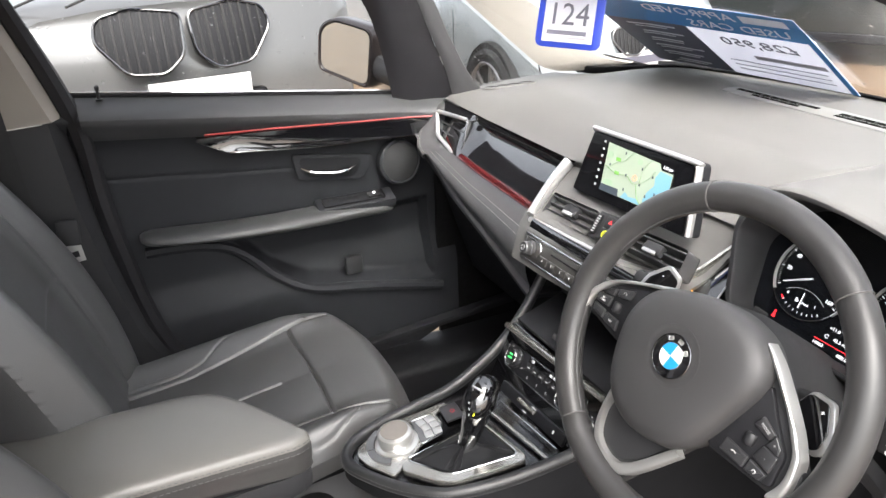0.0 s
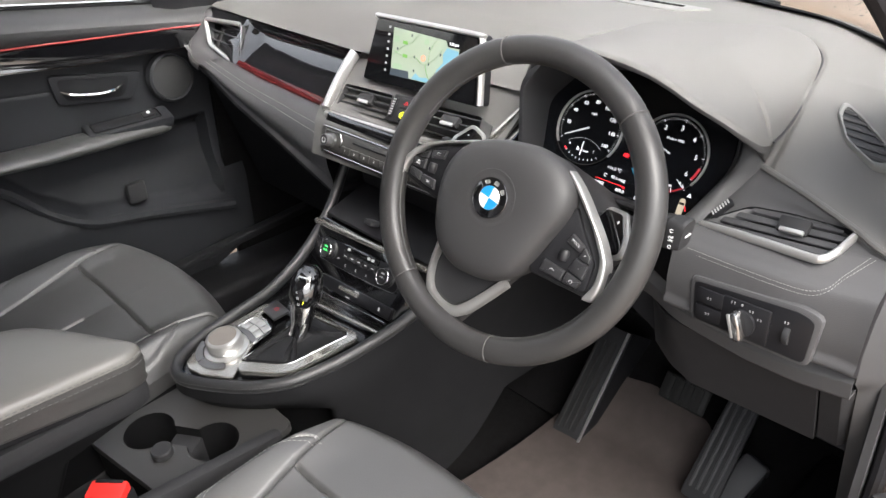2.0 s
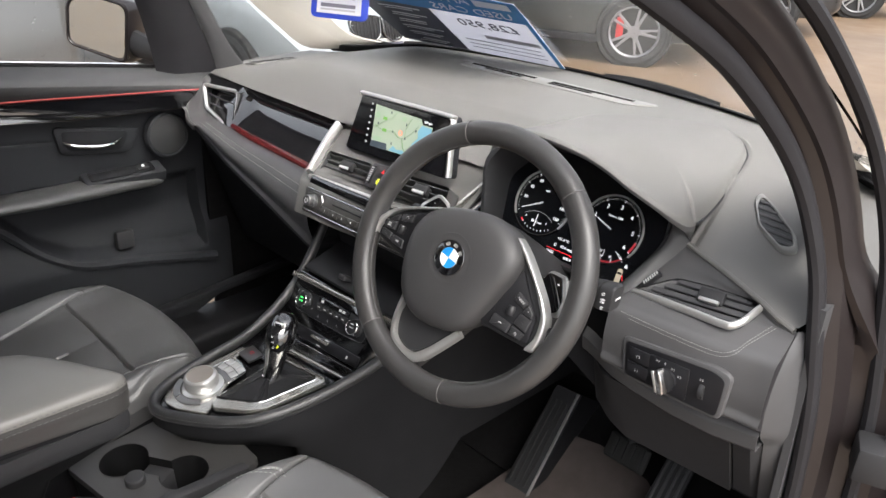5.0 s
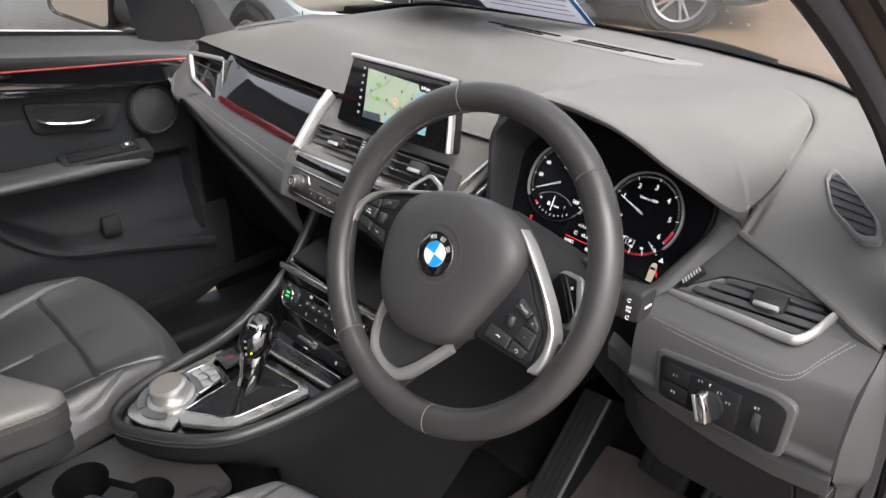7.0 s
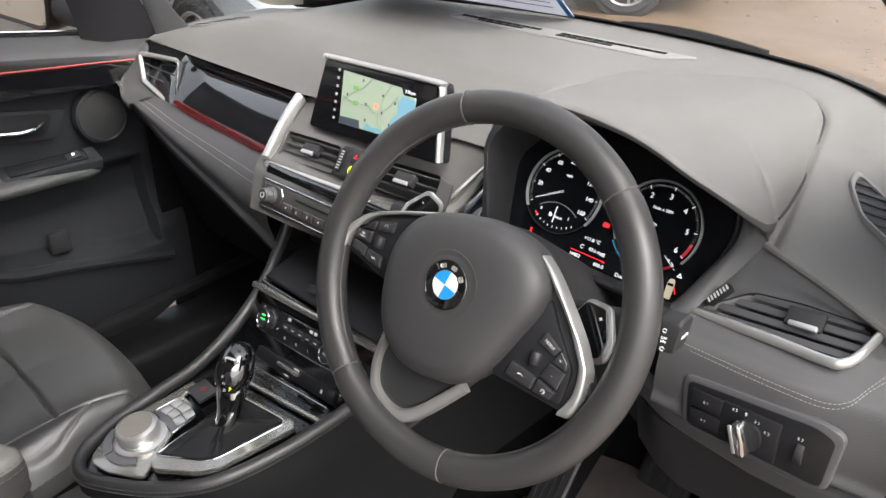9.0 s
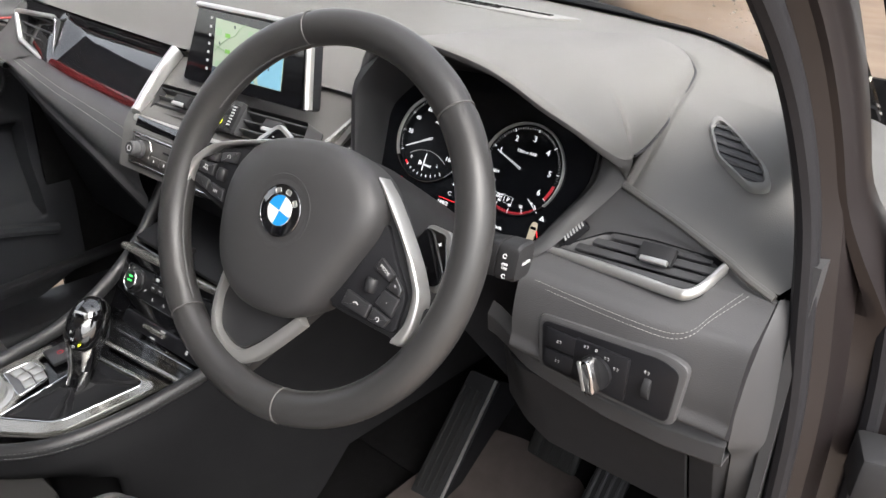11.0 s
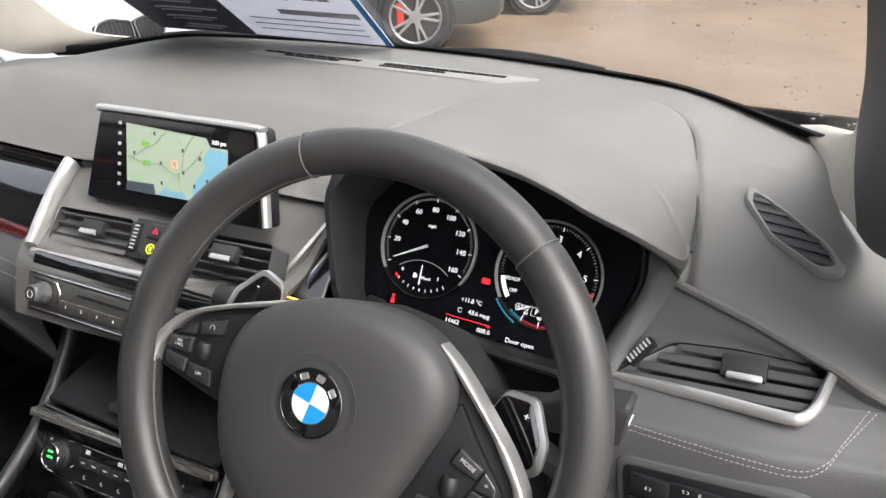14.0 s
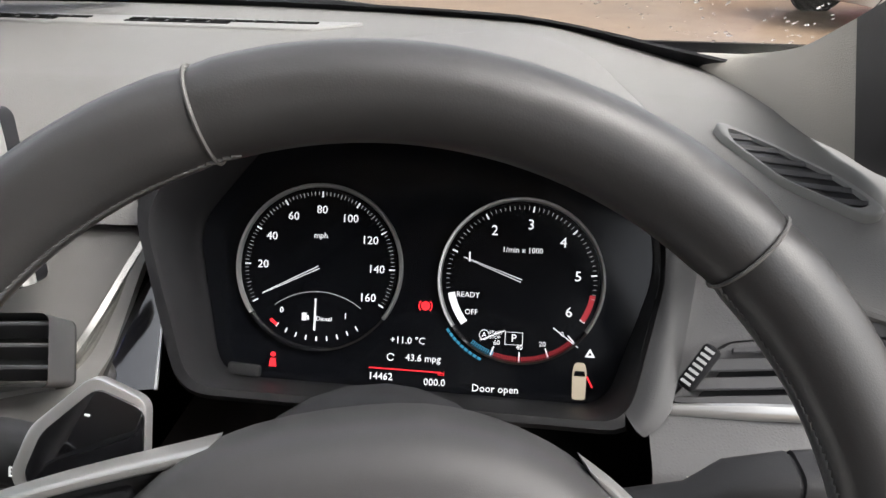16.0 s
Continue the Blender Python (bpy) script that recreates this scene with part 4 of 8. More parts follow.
bl = lathe([(0.0017, 0), (0.0017, 0.0004), (0.0001, 0.0004)], CM @ pose(-0.0935, -0.022, 0.0035), 14)
prism([(-0.0025, -0.0055), (0.0025, -0.0055), (0.0017, 0.0), (-0.0017, 0.0)], 0.0004, CM @ pose(-0.0935, -0.0245, 0.0035), bm=bl)
part("belt_lamp", bl, G_RED, cluster, "red seat belt warning lamp")
icon = part("car_symbol", prism(fillet([(-0.0042, -0.012), (0.0042, -0.012), (0.0045, 0.006), (0.003, 0.0115), (-0.003, 0.0115), (-0.0045, 0.006)], 0.002), 0.0005, CM @ pose(0.1045, -0.028, 0.0035)), G_BEIGE, cluster, "small car symbol with its door open")
part("car_symbol_glass", prism([(-0.0036, 0.003), (0.0036, 0.003), (0.003, 0.0062), (-0.003, 0.0062)], 0.0006, CM @ pose(0.1045, -0.028, 0.0042)), FACE, icon)
part("open_door_mark", box(0.001, 0.0075, 0.0005, CM @ pose(0.111, -0.0285, 0.004, 0, 0, 28), 0), G_RED, icon)
part("warning_triangle", arc(bmesh.new(), CM @ pose(0.1105, -0.011, 0.0035), 0.0026, 0.0022, 90, 450, 0.0005, 3), G_WHITE, cluster)
part("cluster_button", box(0.022, 0.008, 0.006, CM @ pose(-0.112, -0.033, 0.003, 0, 0, -4), 0.002), HARD, cluster)

# ---- centre display ----
SM = frame_of((0, 0.2165, 0.98), (1, -0.018, 0.035), (-0.03, -0.976, 0.216))
display = part("centre_display", prism(fillet([(-0.147, -0.058), (0.137, -0.053), (0.126, 0.051), (-0.118, 0.052)], 0.008), -0.02, SM), DARK, dash, "freestanding central display showing a map")
part("display_glass", prism(fillet([(-0.1455, -0.0565), (0.1255, -0.0515), (0.1185, 0.0455), (-0.1175, 0.047)], 0.006), 0.0025, SM @ pose(0, 0, 0.0005)), GLOSS, display)
path = [SM @ V(*p, 0.0) for p in ((-0.119, 0.046), (-0.1175, 0.0505), (-0.112, 0.0515), (0.0, 0.0515), (0.117, 0.0505), (0.1235, 0.047), (0.1265, 0.039), (0.131, 0.0), (0.1365, -0.05))]
part("display_frame", tube(spline(path, 5), 0.0042, 10, up=SM.to_3x3() @ V(0, 0, 1), flat=1.5, taper=lambda s: min(1, 0.25 + 5 * s)), SILVER, display, "satin silver display edge")
MAPM = SM @ pose(0.005, -0.0005, 0.0035)
MAP_LAND = glow("map_land", (0.50, 0.60, 0.46), 0.11)
MAP_SEA = glow("map_sea", (0.25, 0.55, 0.72), 0.11)
MAP_ROAD = glow("map_green_road", (0.28, 0.48, 0.22), 0.11)
MAP_PARK = glow("map_park", (0.45, 0.62, 0.42), 0.11)
MAP_BAR = glow("map_bar", (0.03, 0.04, 0.05), 0.5)
mp = part("map_screen", prism([(-0.078, -0.038), (0.078, -0.036), (0.078, 0.025), (0.053, 0.025), (0.047, 0.034), (-0.078, 0.0385)], 0.0004, MAPM), MAP_LAND, display, "lit navigation map of a coast")
part("sea", prism([(0.03, -0.0358), (0.0775, -0.0355), (0.0775, 0.0215), (0.052, 0.0235), (0.044, 0.012), (0.046, 0.0), (0.034, -0.012), (0.027, -0.026)], 0.0002, MAPM @ pose(0, 0, 0.0006)), MAP_SEA, mp)
part("estuary", prism([(-0.025, -0.0365), (0.024, -0.036), (0.012, -0.029), (-0.005, -0.031), (-0.015, -0.026)], 0.0002, MAPM @ pose(0, 0, 0.0006)), MAP_SEA, mp)
for pts in (((-0.075, -0.006), (-0.05, 0.012), (-0.03, 0.02), (-0.02, 0.03), (-0.008, 0.037)), ((-0.075, 0.002), (-0.045, -0.004), (-0.02, -0.001), (-0.004, -0.009), (0.012, -0.006), (0.03, 0.006), (0.042, 0.02)),
            ((0.012, -0.006), (0.014, 0.012), (0.022, 0.026), (0.03, 0.034)), ((0.006, -0.009), (0.012, -0.024), (0.022, -0.034))):
    part("map_road", tube([MAPM @ p for p in spline([V(*q, 0.0008) for q in pts], 6)], 0.0008, 4, flat=0.3), MAP_ROAD, mp)
for x, y, w_, h_ in ((-0.068, 0.021, 0.016, 0.012), (-0.06, -0.022, 0.024, 0.01), (0.005, 0.026, 0.012, 0.01)):
    part("map_wood", prism(fillet([(x - w_ / 2, y - h_ / 2), (x + w_ / 2, y - h_ / 3), (x + w_ / 3, y + h_ / 2), (x - w_ / 2, y + h_ / 3)], 0.004), 0.0002, MAPM @ pose(0, 0, 0.0006)), MAP_PARK, mp)
for x, y in ((-0.046, 0.018), (-0.044, -0.003)):
    part("road_shield", box(0.011, 0.0055, 0.0004, MAPM @ pose(x, y, 0.0012), 0), glow("shield_green", (0.12, 0.3, 0.05), 0.5), mp)
for x, y in ((-0.031, 0.031), (-0.064, 0.006), (-0.021, -0.001), (0.013, 0.017), (0.039, 0.011), (-0.02, -0.023), (0.014, -0.007), (0.031, -0.02), (0.05, -0.012)):
    part("map_pin", box(0.0028, 0.004, 0.0004, MAPM @ pose(x, y, 0.0012), 0), MAP_BAR, mp)
part("position_ring", arc(bmesh.new(), MAPM, 0.0042, 0.0014, 0, 360, 0.0012, 20, 0.0004), glow("position_mark", (0.7, 0.25, 0.15), 0.6), mp)
part("trip_box", prism([(-0.079, -0.0385), (-0.03, -0.038), (-0.033, -0.026), (-0.077, -0.0275)], 0.0003, MAPM @ pose(0, 0, 0.001)), MAP_BAR, mp)
lettering("3:35 pm", 0.0062, MAPM @ pose(0.0655, 0.0305, 0.0003), G_WHITE, display, "clock")
for k in range(7):
    part("menu_symbol", box(0.0042, 0.0036, 0.0004, SM @ pose(-0.0835 - 0.0007 * k, 0.037 - 0.0118 * k, 0.0036), 0.0006), G_DIM, display)
# ---- steering wheel ----
WN = V(0.08, -0.902, 0.424).normalized()
WX = V(0, 0, 1).cross(-WN).normalized()
WM = frame_of((0.37, 0.0, 0.93), WX if WX.x > 0 else -WX, WN) @ pose(0, 0, 0, 0, 0, -15)
wheel = thing("steering_wheel", (0.37, 0, 0.93), "black leather three-spoke steering wheel with silver trim, turned slightly", "steering wheel")


def rim_path(a0, a1, n):
    return [WM @ V(0.1737 * math.cos(a), 0.1737 * math.sin(a), 0) for a in (radians(a0 + (a1 - a0) * i / n) for i in range(n + 1))]


for a0, a1 in ((60.5, 122.6), (123, 243.6), (244, 296), (296.4, 420.1)):
    bm = tube(rim_path(a0, a1, int((a1 - a0) / 2.5)), 0.0165, 18, up=WN, taper=lambda s: 1 - 0.05 * (max(0, 1 - s / 0.012) + max(0, 1 - (1 - s) / 0.012)))
    part("rim_leather", bm, RIM_LEATHER, wheel, "smooth black leather rim")
SEAM = mat("rim_seam_edge", (0.10, 0.097, 0.094), 0.7, 0, 0.1, 60)
for a0 in (60.3, 122.8, 243.8, 296.2):
    a_ = radians(a0)
    C_ = frame_of(WM @ V(0.1737 * math.cos(a_), 0.1737 * math.sin(a_), 0), WN, WM.to_3x3() @ V(-math.sin(a_), math.cos(a_), 0))
    part("rim_joint", tube([C_ @ V(0.01625 * math.cos(b_), 0.01625 * math.sin(b_), 0) for b_ in (2 * math.pi * i / 30 for i in range(30))], 0.0007, 6, True, up=C_.to_3x3() @ V(0, 0, 1)), SEAM, wheel, "stitched joint of the rim leather")
part("rim_core", tube(rim_path(0, 360, 100)[:-1], 0.0152, 10, True, up=WN), STITCH_DARK, wheel)
for a0, a1 in ((120, 168), (196, 242), (298, 344), (372, 420)):
    bm = bmesh.new()
    for i in range(int(a1 - a0)):
        a = radians(a0 + i + 0.5)
        q = WM @ V(0.1578 * math.cos(a), 0.1578 * math.sin(a), 0.003)
        box(0.0032, 0.0011, 0.0011, frame_of(q, WM.to_3x3() @ V(-math.sin(a), math.cos(a), 0.5), WM.to_3x3() @ V(-math.cos(a), -math.sin(a), 0.2)), 0, bm=bm)
    part("rim_seam", bm, STITCH_DARK, wheel, "grey cross stitches inside the rim")
HUB = spline([(-0.01, 0.070, 0), (0.036, 0.0735, 0), (0.068, 0.060, 0), (0.0805, 0.034, 0), (0.0755, -0.005, 0), (0.068, -0.042, 0), (0.058, -0.067, 0), (0.034, -0.088, 0),
              (-0.0108, -0.1005, 0), (-0.05, -0.0885, 0), (-0.0765, -0.052, 0), (-0.0885, -0.002, 0), (-0.069, 0.041, 0)], 5, True)
bm = loft([[WM @ V(p.x * s, p.y * s, z) for p in HUB] for s, z in ((0.96, -0.03), (1.0, -0.01), (1.0, 0.006), (0.975, 0.015), (0.92, 0.021), (0.8, 0.026), (0.6, 0.0285), (0.42, 0.0295))])
hub = part("airbag_cover", bm, HUB_SKIN, wheel, "grained airbag cover", angle=60)
EM = WM @ pose(-0.004, 0.0, 0.029)
part("badge_recess", lathe([(0.034, -0.001), (0.033, 0.0008), (0.027, 0.0004), (0.0245, -0.0003), (0.0001, -0.0003)], EM, 48), HUB_SKIN, hub)
badge = part("badge", lathe([(0.0235, -0.001), (0.0235, 0.0016), (0.0222, 0.0024), (0.0001, 0.0026)], EM, 48), GLOSS, hub, "round badge of blue and white quarters in a black ring")
part("badge_ring", tube([EM @ V(0.0229 * math.cos(a), 0.0229 * math.sin(a), 0.002) for a in (2 * math.pi * i / 48 for i in range(48))], 0.0006, 6, True, up=WN), DARK_CHROME, badge)
BLUE = mat("badge_blue", (0.02, 0.27, 0.7), 0.25, 0, 0.05, 30, coat=0.5)
WHITE = mat("badge_white", (0.75, 0.75, 0.74), 0.3, 0, 0.04, 30, coat=0.5)
for k in range(4):
    A = [radians(90 * k + 90 * i / 10) for i in range(11)]
    part("badge_quarter", prism([(0, 0)] + [(0.0135 * math.cos(a), 0.0135 * math.sin(a)) for a in A], 0.0006, EM @ pose(0, 0, 0.0025)), BLUE if k in (1, 3) else WHITE, badge)
part("badge_inner_ring", tube([EM @ V(0.0138 * math.cos(a), 0.0138 * math.sin(a), 0.0028) for a in (2 * math.pi * i / 40 for i in range(40))], 0.0004, 5, True, up=WN), CHROME, badge)
for a in (128, 88, 48):
    part("badge_bar", box(0.0058, 0.0044, 0.0004, EM @ pose(0.0182 * math.cos(radians(a)), 0.0182 * math.sin(radians(a)), 0.0027, 0, 0, a - 90), 0.0008), SILVER, badge)
for sx in (-1, 1):
    part("horn_mark", box(0.011, 0.0014, 0.0006, WM @ pose(sx * 0.053 - 0.006, 0.004, 0.0253, sx * -2, sx * 6, -10), 0.0003), HARD, hub)
lettering("AIRBAG", 0.0075, WM @ pose(-0.012, -0.061, 0.0252, 8, 0, 0), HARD, hub, "embossed_word")

# spokes: each has its own outlines, as the wheel is turned a little
WS = WM @ pose(0, 0, 0.0, 0, 0, 3)
SPOKE_OUTLINE = {1: [(0.05, 0.062), (0.079, 0.055), (0.115, 0.026), (0.142, 0.0), (0.158, -0.016), (0.158, -0.044), (0.125, -0.0475), (0.064, -0.056)],
         -1: [(0.05, 0.05), (0.10, 0.027), (0.142, 0.002), (0.16, -0.018), (0.16, -0.04), (0.15, -0.044), (0.11, -0.0475), (0.055, -0.05)]}
TRIM_OUT = {1: [(0.0572, 0.068), (0.0806, 0.0555), (0.1203, 0.0264), (0.1383, 0.0093), (0.1465, -0.002), (0.1524, -0.0248), (0.1502, -0.042), (0.1401, -0.0462)],
            -1: [(0.0611, 0.0489), (0.1116, 0.0241), (0.1432, 0.004), (0.1605, -0.0212), (0.1615, -0.035), (0.1545, -0.0425)]}
TRIM_IN = {1: [(0.1392, -0.0415), (0.1426, -0.0259), (0.1405, -0.0112), (0.135, 0.0025), (0.1245, 0.0136), (0.1077, 0.0295), (0.0795, 0.050), (0.0590, 0.0655)],
           -1: [(0.1525, -0.0395), (0.1529, -0.031), (0.1500, -0.0195), (0.1349, 0.0045), (0.106, 0.0225), (0.0615, 0.0435)]}
PAD_OUTLINES = {1: [(0.0827, 0.038), (0.1036, 0.0175), (0.1315, -0.0061), (0.1375, -0.0385), (0.1249, -0.0427), (0.0689, -0.0519), (0.0622, -0.0488), (0.072, 0.0)],
        -1: [(0.083, 0.030), (0.1144, 0.0147), (0.136, 0.0), (0.1507, -0.0246), (0.149, -0.038), (0.0857, -0.044), (0.078, -0.04), (0.08, 0.0)]}
KEY_OUTLINES = {1: (((0.0948, 0.011), (0.1144, 0.0049), (0.112, -0.0038), (0.0917, -0.0012)), ((0.1155, 0.0045), (0.1265, -0.0025), (0.1276, -0.0093), (0.1118, -0.0094), (0.113, -0.004)),
            ((0.1109, -0.0106), (0.1286, -0.011), (0.1294, -0.0282), (0.1082, -0.0265)), ((0.0780, -0.0301), (0.1065, -0.0295), (0.107, -0.0424), (0.0778, -0.0448)), ((0.1085, -0.0295), (0.1295, -0.0305), (0.1270, -0.0399), (0.1090, -0.0424))),
        -1: (((0.1033, 0.0148), (0.1241, 0.0049), (0.1218, -0.0046), (0.1027, 0.0026)), ((0.1265, 0.0035), (0.134, -0.0005), (0.146, -0.0130), (0.1265, -0.0065)), ((0.1265, -0.0085), (0.148, -0.0148), (0.1457, -0.0248), (0.125, -0.0212)),
             ((0.1028, -0.0255), (0.1239, -0.0273), (0.1219, -0.0377), (0.0986, -0.0375)), ((0.126, -0.0265), (0.146, -0.0270), (0.143, -0.036), (0.1245, -0.0372)))}
GREY_PRINT = mat("grey_print", (0.5, 0.5, 0.5), 0.5, 0, 0)
KEY = mat("satin_black_key", (0.024, 0.024, 0.026), 0.38, 0, 0.1, 20, spec=0.7)
for sx in (-1, 1):
    F = WS @ Matrix.Diagonal((sx, 1, 1, 1))
    spoke = part("spoke", prism(SPOKE_OUTLINE[sx], 0.016, F @ pose(0, 0, -0.020), 0.004), HARD, wheel)
    outer, inner = (spline([V(*p, 0) for p in line], 6) for line in (TRIM_OUT[sx], TRIM_IN[sx][::-1]))
    rings = [[F @ (a + (b - a) * k + V(0, 0, z)) for k, z in ((-0.08, -0.012), (0, 0.0015), (0.08, 0.0045), (0.3, 0.0056), (0.7, 0.0052), (0.92, 0.0042), (1, 0.002), (1, -0.008))] for a, b in zip(outer, inner)]
    part("spoke_trim", loft(rings), SILVER, spoke, "satin silver spoke trim", angle=50)
    padp = part("button_pad", prism(fillet(PAD_OUTLINES[sx], 0.005), 0.008, F @ pose(0, 0, -0.007), 0.002), DARK, spoke)
    for q in KEY_OUTLINES[sx]:
        part("key", prism(fillet(q, 0.0016, 3), 0.0046, F @ pose(0, 0, -0.0005), 0.0014, 3), KEY, padp)
    part("thumb_roller", lathe([(0.0045, -0.0062), (0.0055, -0.005), (0.0060, 0), (0.0055, 0.005), (0.0045, 0.0062)], F @ (pose(0.0965, -0.0155, 0.0015, 0, 90, -80) if sx > 0 else pose(0.1143, -0.0145, 0.0015, 0, 90, 80)), 16), SURROUND, padp)
    words = (("MODE", 0.1035, 0.0032, 0.0042, -15), ("+", 0.1195, -0.0035, 0.005, -10), ("-", 0.1195, -0.0190, 0.005, -10)) if sx > 0 else (("RES\nCNCL", 0.1365, -0.0172, 0.0030, 8), ("LIM", 0.1118, -0.0318, 0.0036, 6))
    for s, x, y, size, a in words:
        lettering(s, size, WS @ pose(sx * x, y, 0.0043, 0, 0, a), GREY_PRINT, padp, "key_word")
    if sx > 0:
        part("phone_mark", arc(bmesh.new(), WS @ pose(0.0925, -0.0385, 0.0042), 0.0032, 0.0012, 40, 150, 0.0003, 8), GREY_PRINT, padp)
        part("voice_mark", arc(bmesh.new(), WS @ pose(0.1185, -0.0362, 0.0042), 0.0018, 0.0009, -80, 200, 0.0003, 8), GREY_PRINT, padp)
    else:
        part("cruise_mark", arc(bmesh.new(), WS @ pose(-0.1130, 0.0048, 0.0042), 0.0020, 0.0005, -40, 220, 0.0003, 10), GREY_PRINT, padp)
LOW = [(-0.055, -0.066), (-0.052, -0.10), (-0.050, -0.13), (-0.042, -0.166), (0.014, -0.166), (0.026, -0.135), (0.042, -0.10), (0.055, -0.066)]
low = part("lower_spoke", prism(LOW, 0.014, WM @ pose(0, 0, -0.022), 0.003), RIM_LEATHER, wheel)
vp = [V(-0.0556, -0.088, 0.0), V(-0.0515, -0.125, -0.003), V(-0.040, -0.148, -0.004), V(-0.021, -0.157, -0.004), V(-0.003, -0.1565, -0.004), V(0.011, -0.149, -0.004), V(0.027, -0.126, -0.003), V(0.051, -0.080, 0.0)]
mid_ = spline(vp, 6)
rings = []
for i, p in enumerate(mid_):
    d = (mid_[min(i + 1, len(mid_) - 1)] - mid_[max(i - 1, 0)]).normalized()
    n_ = V(d.y, -d.x, 0)
    s_ = i / (len(mid_) - 1)
    w_ = interp(s_, [0, 0.2, 0.45, 0.7, 1], [0.0035, 0.0045, 0.0065, 0.0068, 0.0052])
    rings.append([WM @ (p + n_ * w_ * k + V(0, 0, z)) for k, z in ((-1.1, -0.008), (-1.0, 0.001), (-0.85, 0.0032), (-0.3, 0.0036), (0.5, 0.0026), (0.92, 0.0006), (1.1, -0.008))])
part("lower_trim", loft(rings), SILVER, low, "broad satin silver V-shaped trim", angle=50)
part("lower_inset", prism(fillet([(-0.05, -0.07), (-0.049, -0.12), (-0.035, -0.146), (-0.002, -0.149), (0.02, -0.125), (0.044, -0.075)], 0.008), 0.006, WM @ pose(0, 0, -0.012), 0.002), HARD, low)
# column shroud behind the wheel, with its stalks and paddles
part("column_shroud", loft([[WM @ V(w_ * math.cos(a), h_ * math.sin(a) - o, z) for a in (2 * math.pi * i / 28 for i in range(28))] for w_, h_, o, z in ((0.062, 0.062, 0.0, -0.024), (0.072, 0.07, 0.004, -0.05), (0.074, 0.075, 0.012, -0.09), (0.07, 0.07, 0.02, -0.16), (0.065, 0.06, 0.03, -0.26))]), HARD, wheel)
for sx in (-1, 1):
    F = WM @ Matrix.Diagonal((sx, 1, 1, 1)) @ (pose(0, 0, 0) if sx > 0 else pose(0.003, -0.0175, -0.018))
    o = fillet([(0.092, 0.028), (0.099, 0.056), (0.122, 0.060), (0.1405, 0.034), (0.143, 0.014), (0.134, 0.006), (0.118, 0.014)], 0.005)
    pad_ = part("shift_paddle", prism(o, 0.006, F @ pose(0, 0, -0.037), 0.0015), SILVER, wheel, "silver-edged gearshift paddle")
    part("paddle_face", prism([(0.1175 + (p[0] - 0.1175) * 0.86 - 0.0025, 0.032 + (p[1] - 0.032) * 0.86) for p in o], 0.002, F @ pose(0, 0, -0.0315), 0.0008), GLOSS, pad_)
    lettering("+" if sx > 0 else "-", 0.008, WM @ (pose(0.119, 0.046, -0.029) if sx > 0 else pose(-0.122, 0.0285, -0.047)), WHITE_PRINT, pad_, "paddle_sign")
    part("paddle_arm", tube([F @ V(0.06, 0.012, -0.04), F @ V(0.1, 0.02, -0.037), F @ V(0.12, 0.02, -0.034)], 0.006, 8, up=WN), HARD, pad_)
# stalks lie level whatever the wheel does
def sq(n, hy_, hz_, p=0.45):
    return [(hy_ * abs(math.cos(a)) ** p * (1 if math.cos(a) > 0 else -1), hz_ * abs(math.sin(a)) ** p * (1 if math.sin(a) > 0 else -1)) for a in (2 * math.pi * (i + 0.5) / n for i in range(n))]


SQ = sq(24, 0.013, 0.0185)
rs = part("wiper_stalk", loft([[V(x + b * 0.12, 0.088 + a * s, zc + b * s) for a, b in SQ] for x, zc, s in ((0.43, 0.895, 0.5), (0.49, 0.905, 0.7), (0.505, 0.912, 0.95), (0.530, 0.917, 1.0), (0.5302, 0.917, 0.93), (0.5325, 0.917, 0.93), (0.5327, 0.917, 1.02), (0.549, 0.919, 1.02), (0.552, 0.919, 0.93))]), HARD, wheel, "black wiper stalk with a squared end", angle=30)
lettering("AUTO", 0.0042, pose(0.514, 0.0752, 0.9235, 80, 0, 5), WHITE_PRINT, rs, "stalk_word")
lettering("AUTO", 0.0042, pose(0.5535, 0.0885, 0.919, 90, 0, 90), WHITE_PRINT, rs, "stalk_word")
part("stalk_mark", box(0.004, 0.0006, 0.0004, pose(0.516, 0.0750, 0.915, 0, 0, 6), 0), WHITE_PRINT, rs)
for zz in (0.926, 0.9065):
    part("stalk_mark", arc(bmesh.new(), pose(0.541, 0.0736, zz, 80, 0, 6), 0.0018, 0.0006, 20, 340, 0.0004, 10), WHITE_PRINT, rs)
lettering("OFF\nON", 0.0034, pose(0.541, 0.0736, 0.916, 80, 0, 6), WHITE_PRINT, rs, "stalk_word")
ls = part("indicator_stalk", loft([[V(x, 0.088 + 0.013 * math.cos(a) * s, zc + 0.016 * math.sin(a) * s) for a in (2 * math.pi * i / 16 for i in range(16))] for x, zc, s in ((0.31, 0.895, 0.5), (0.25, 0.905, 0.7), (0.235, 0.908, 0.95), (0.19, 0.915, 1.0), (0.178, 0.917, 0.9), (0.175, 0.917, 0.6))]), HARD, wheel, "black indicator stalk")
lettering("BC", 0.0065, pose(0.205, 0.0735, 0.916, 70, 0, -5), WHITE_PRINT, ls, "stalk_word")
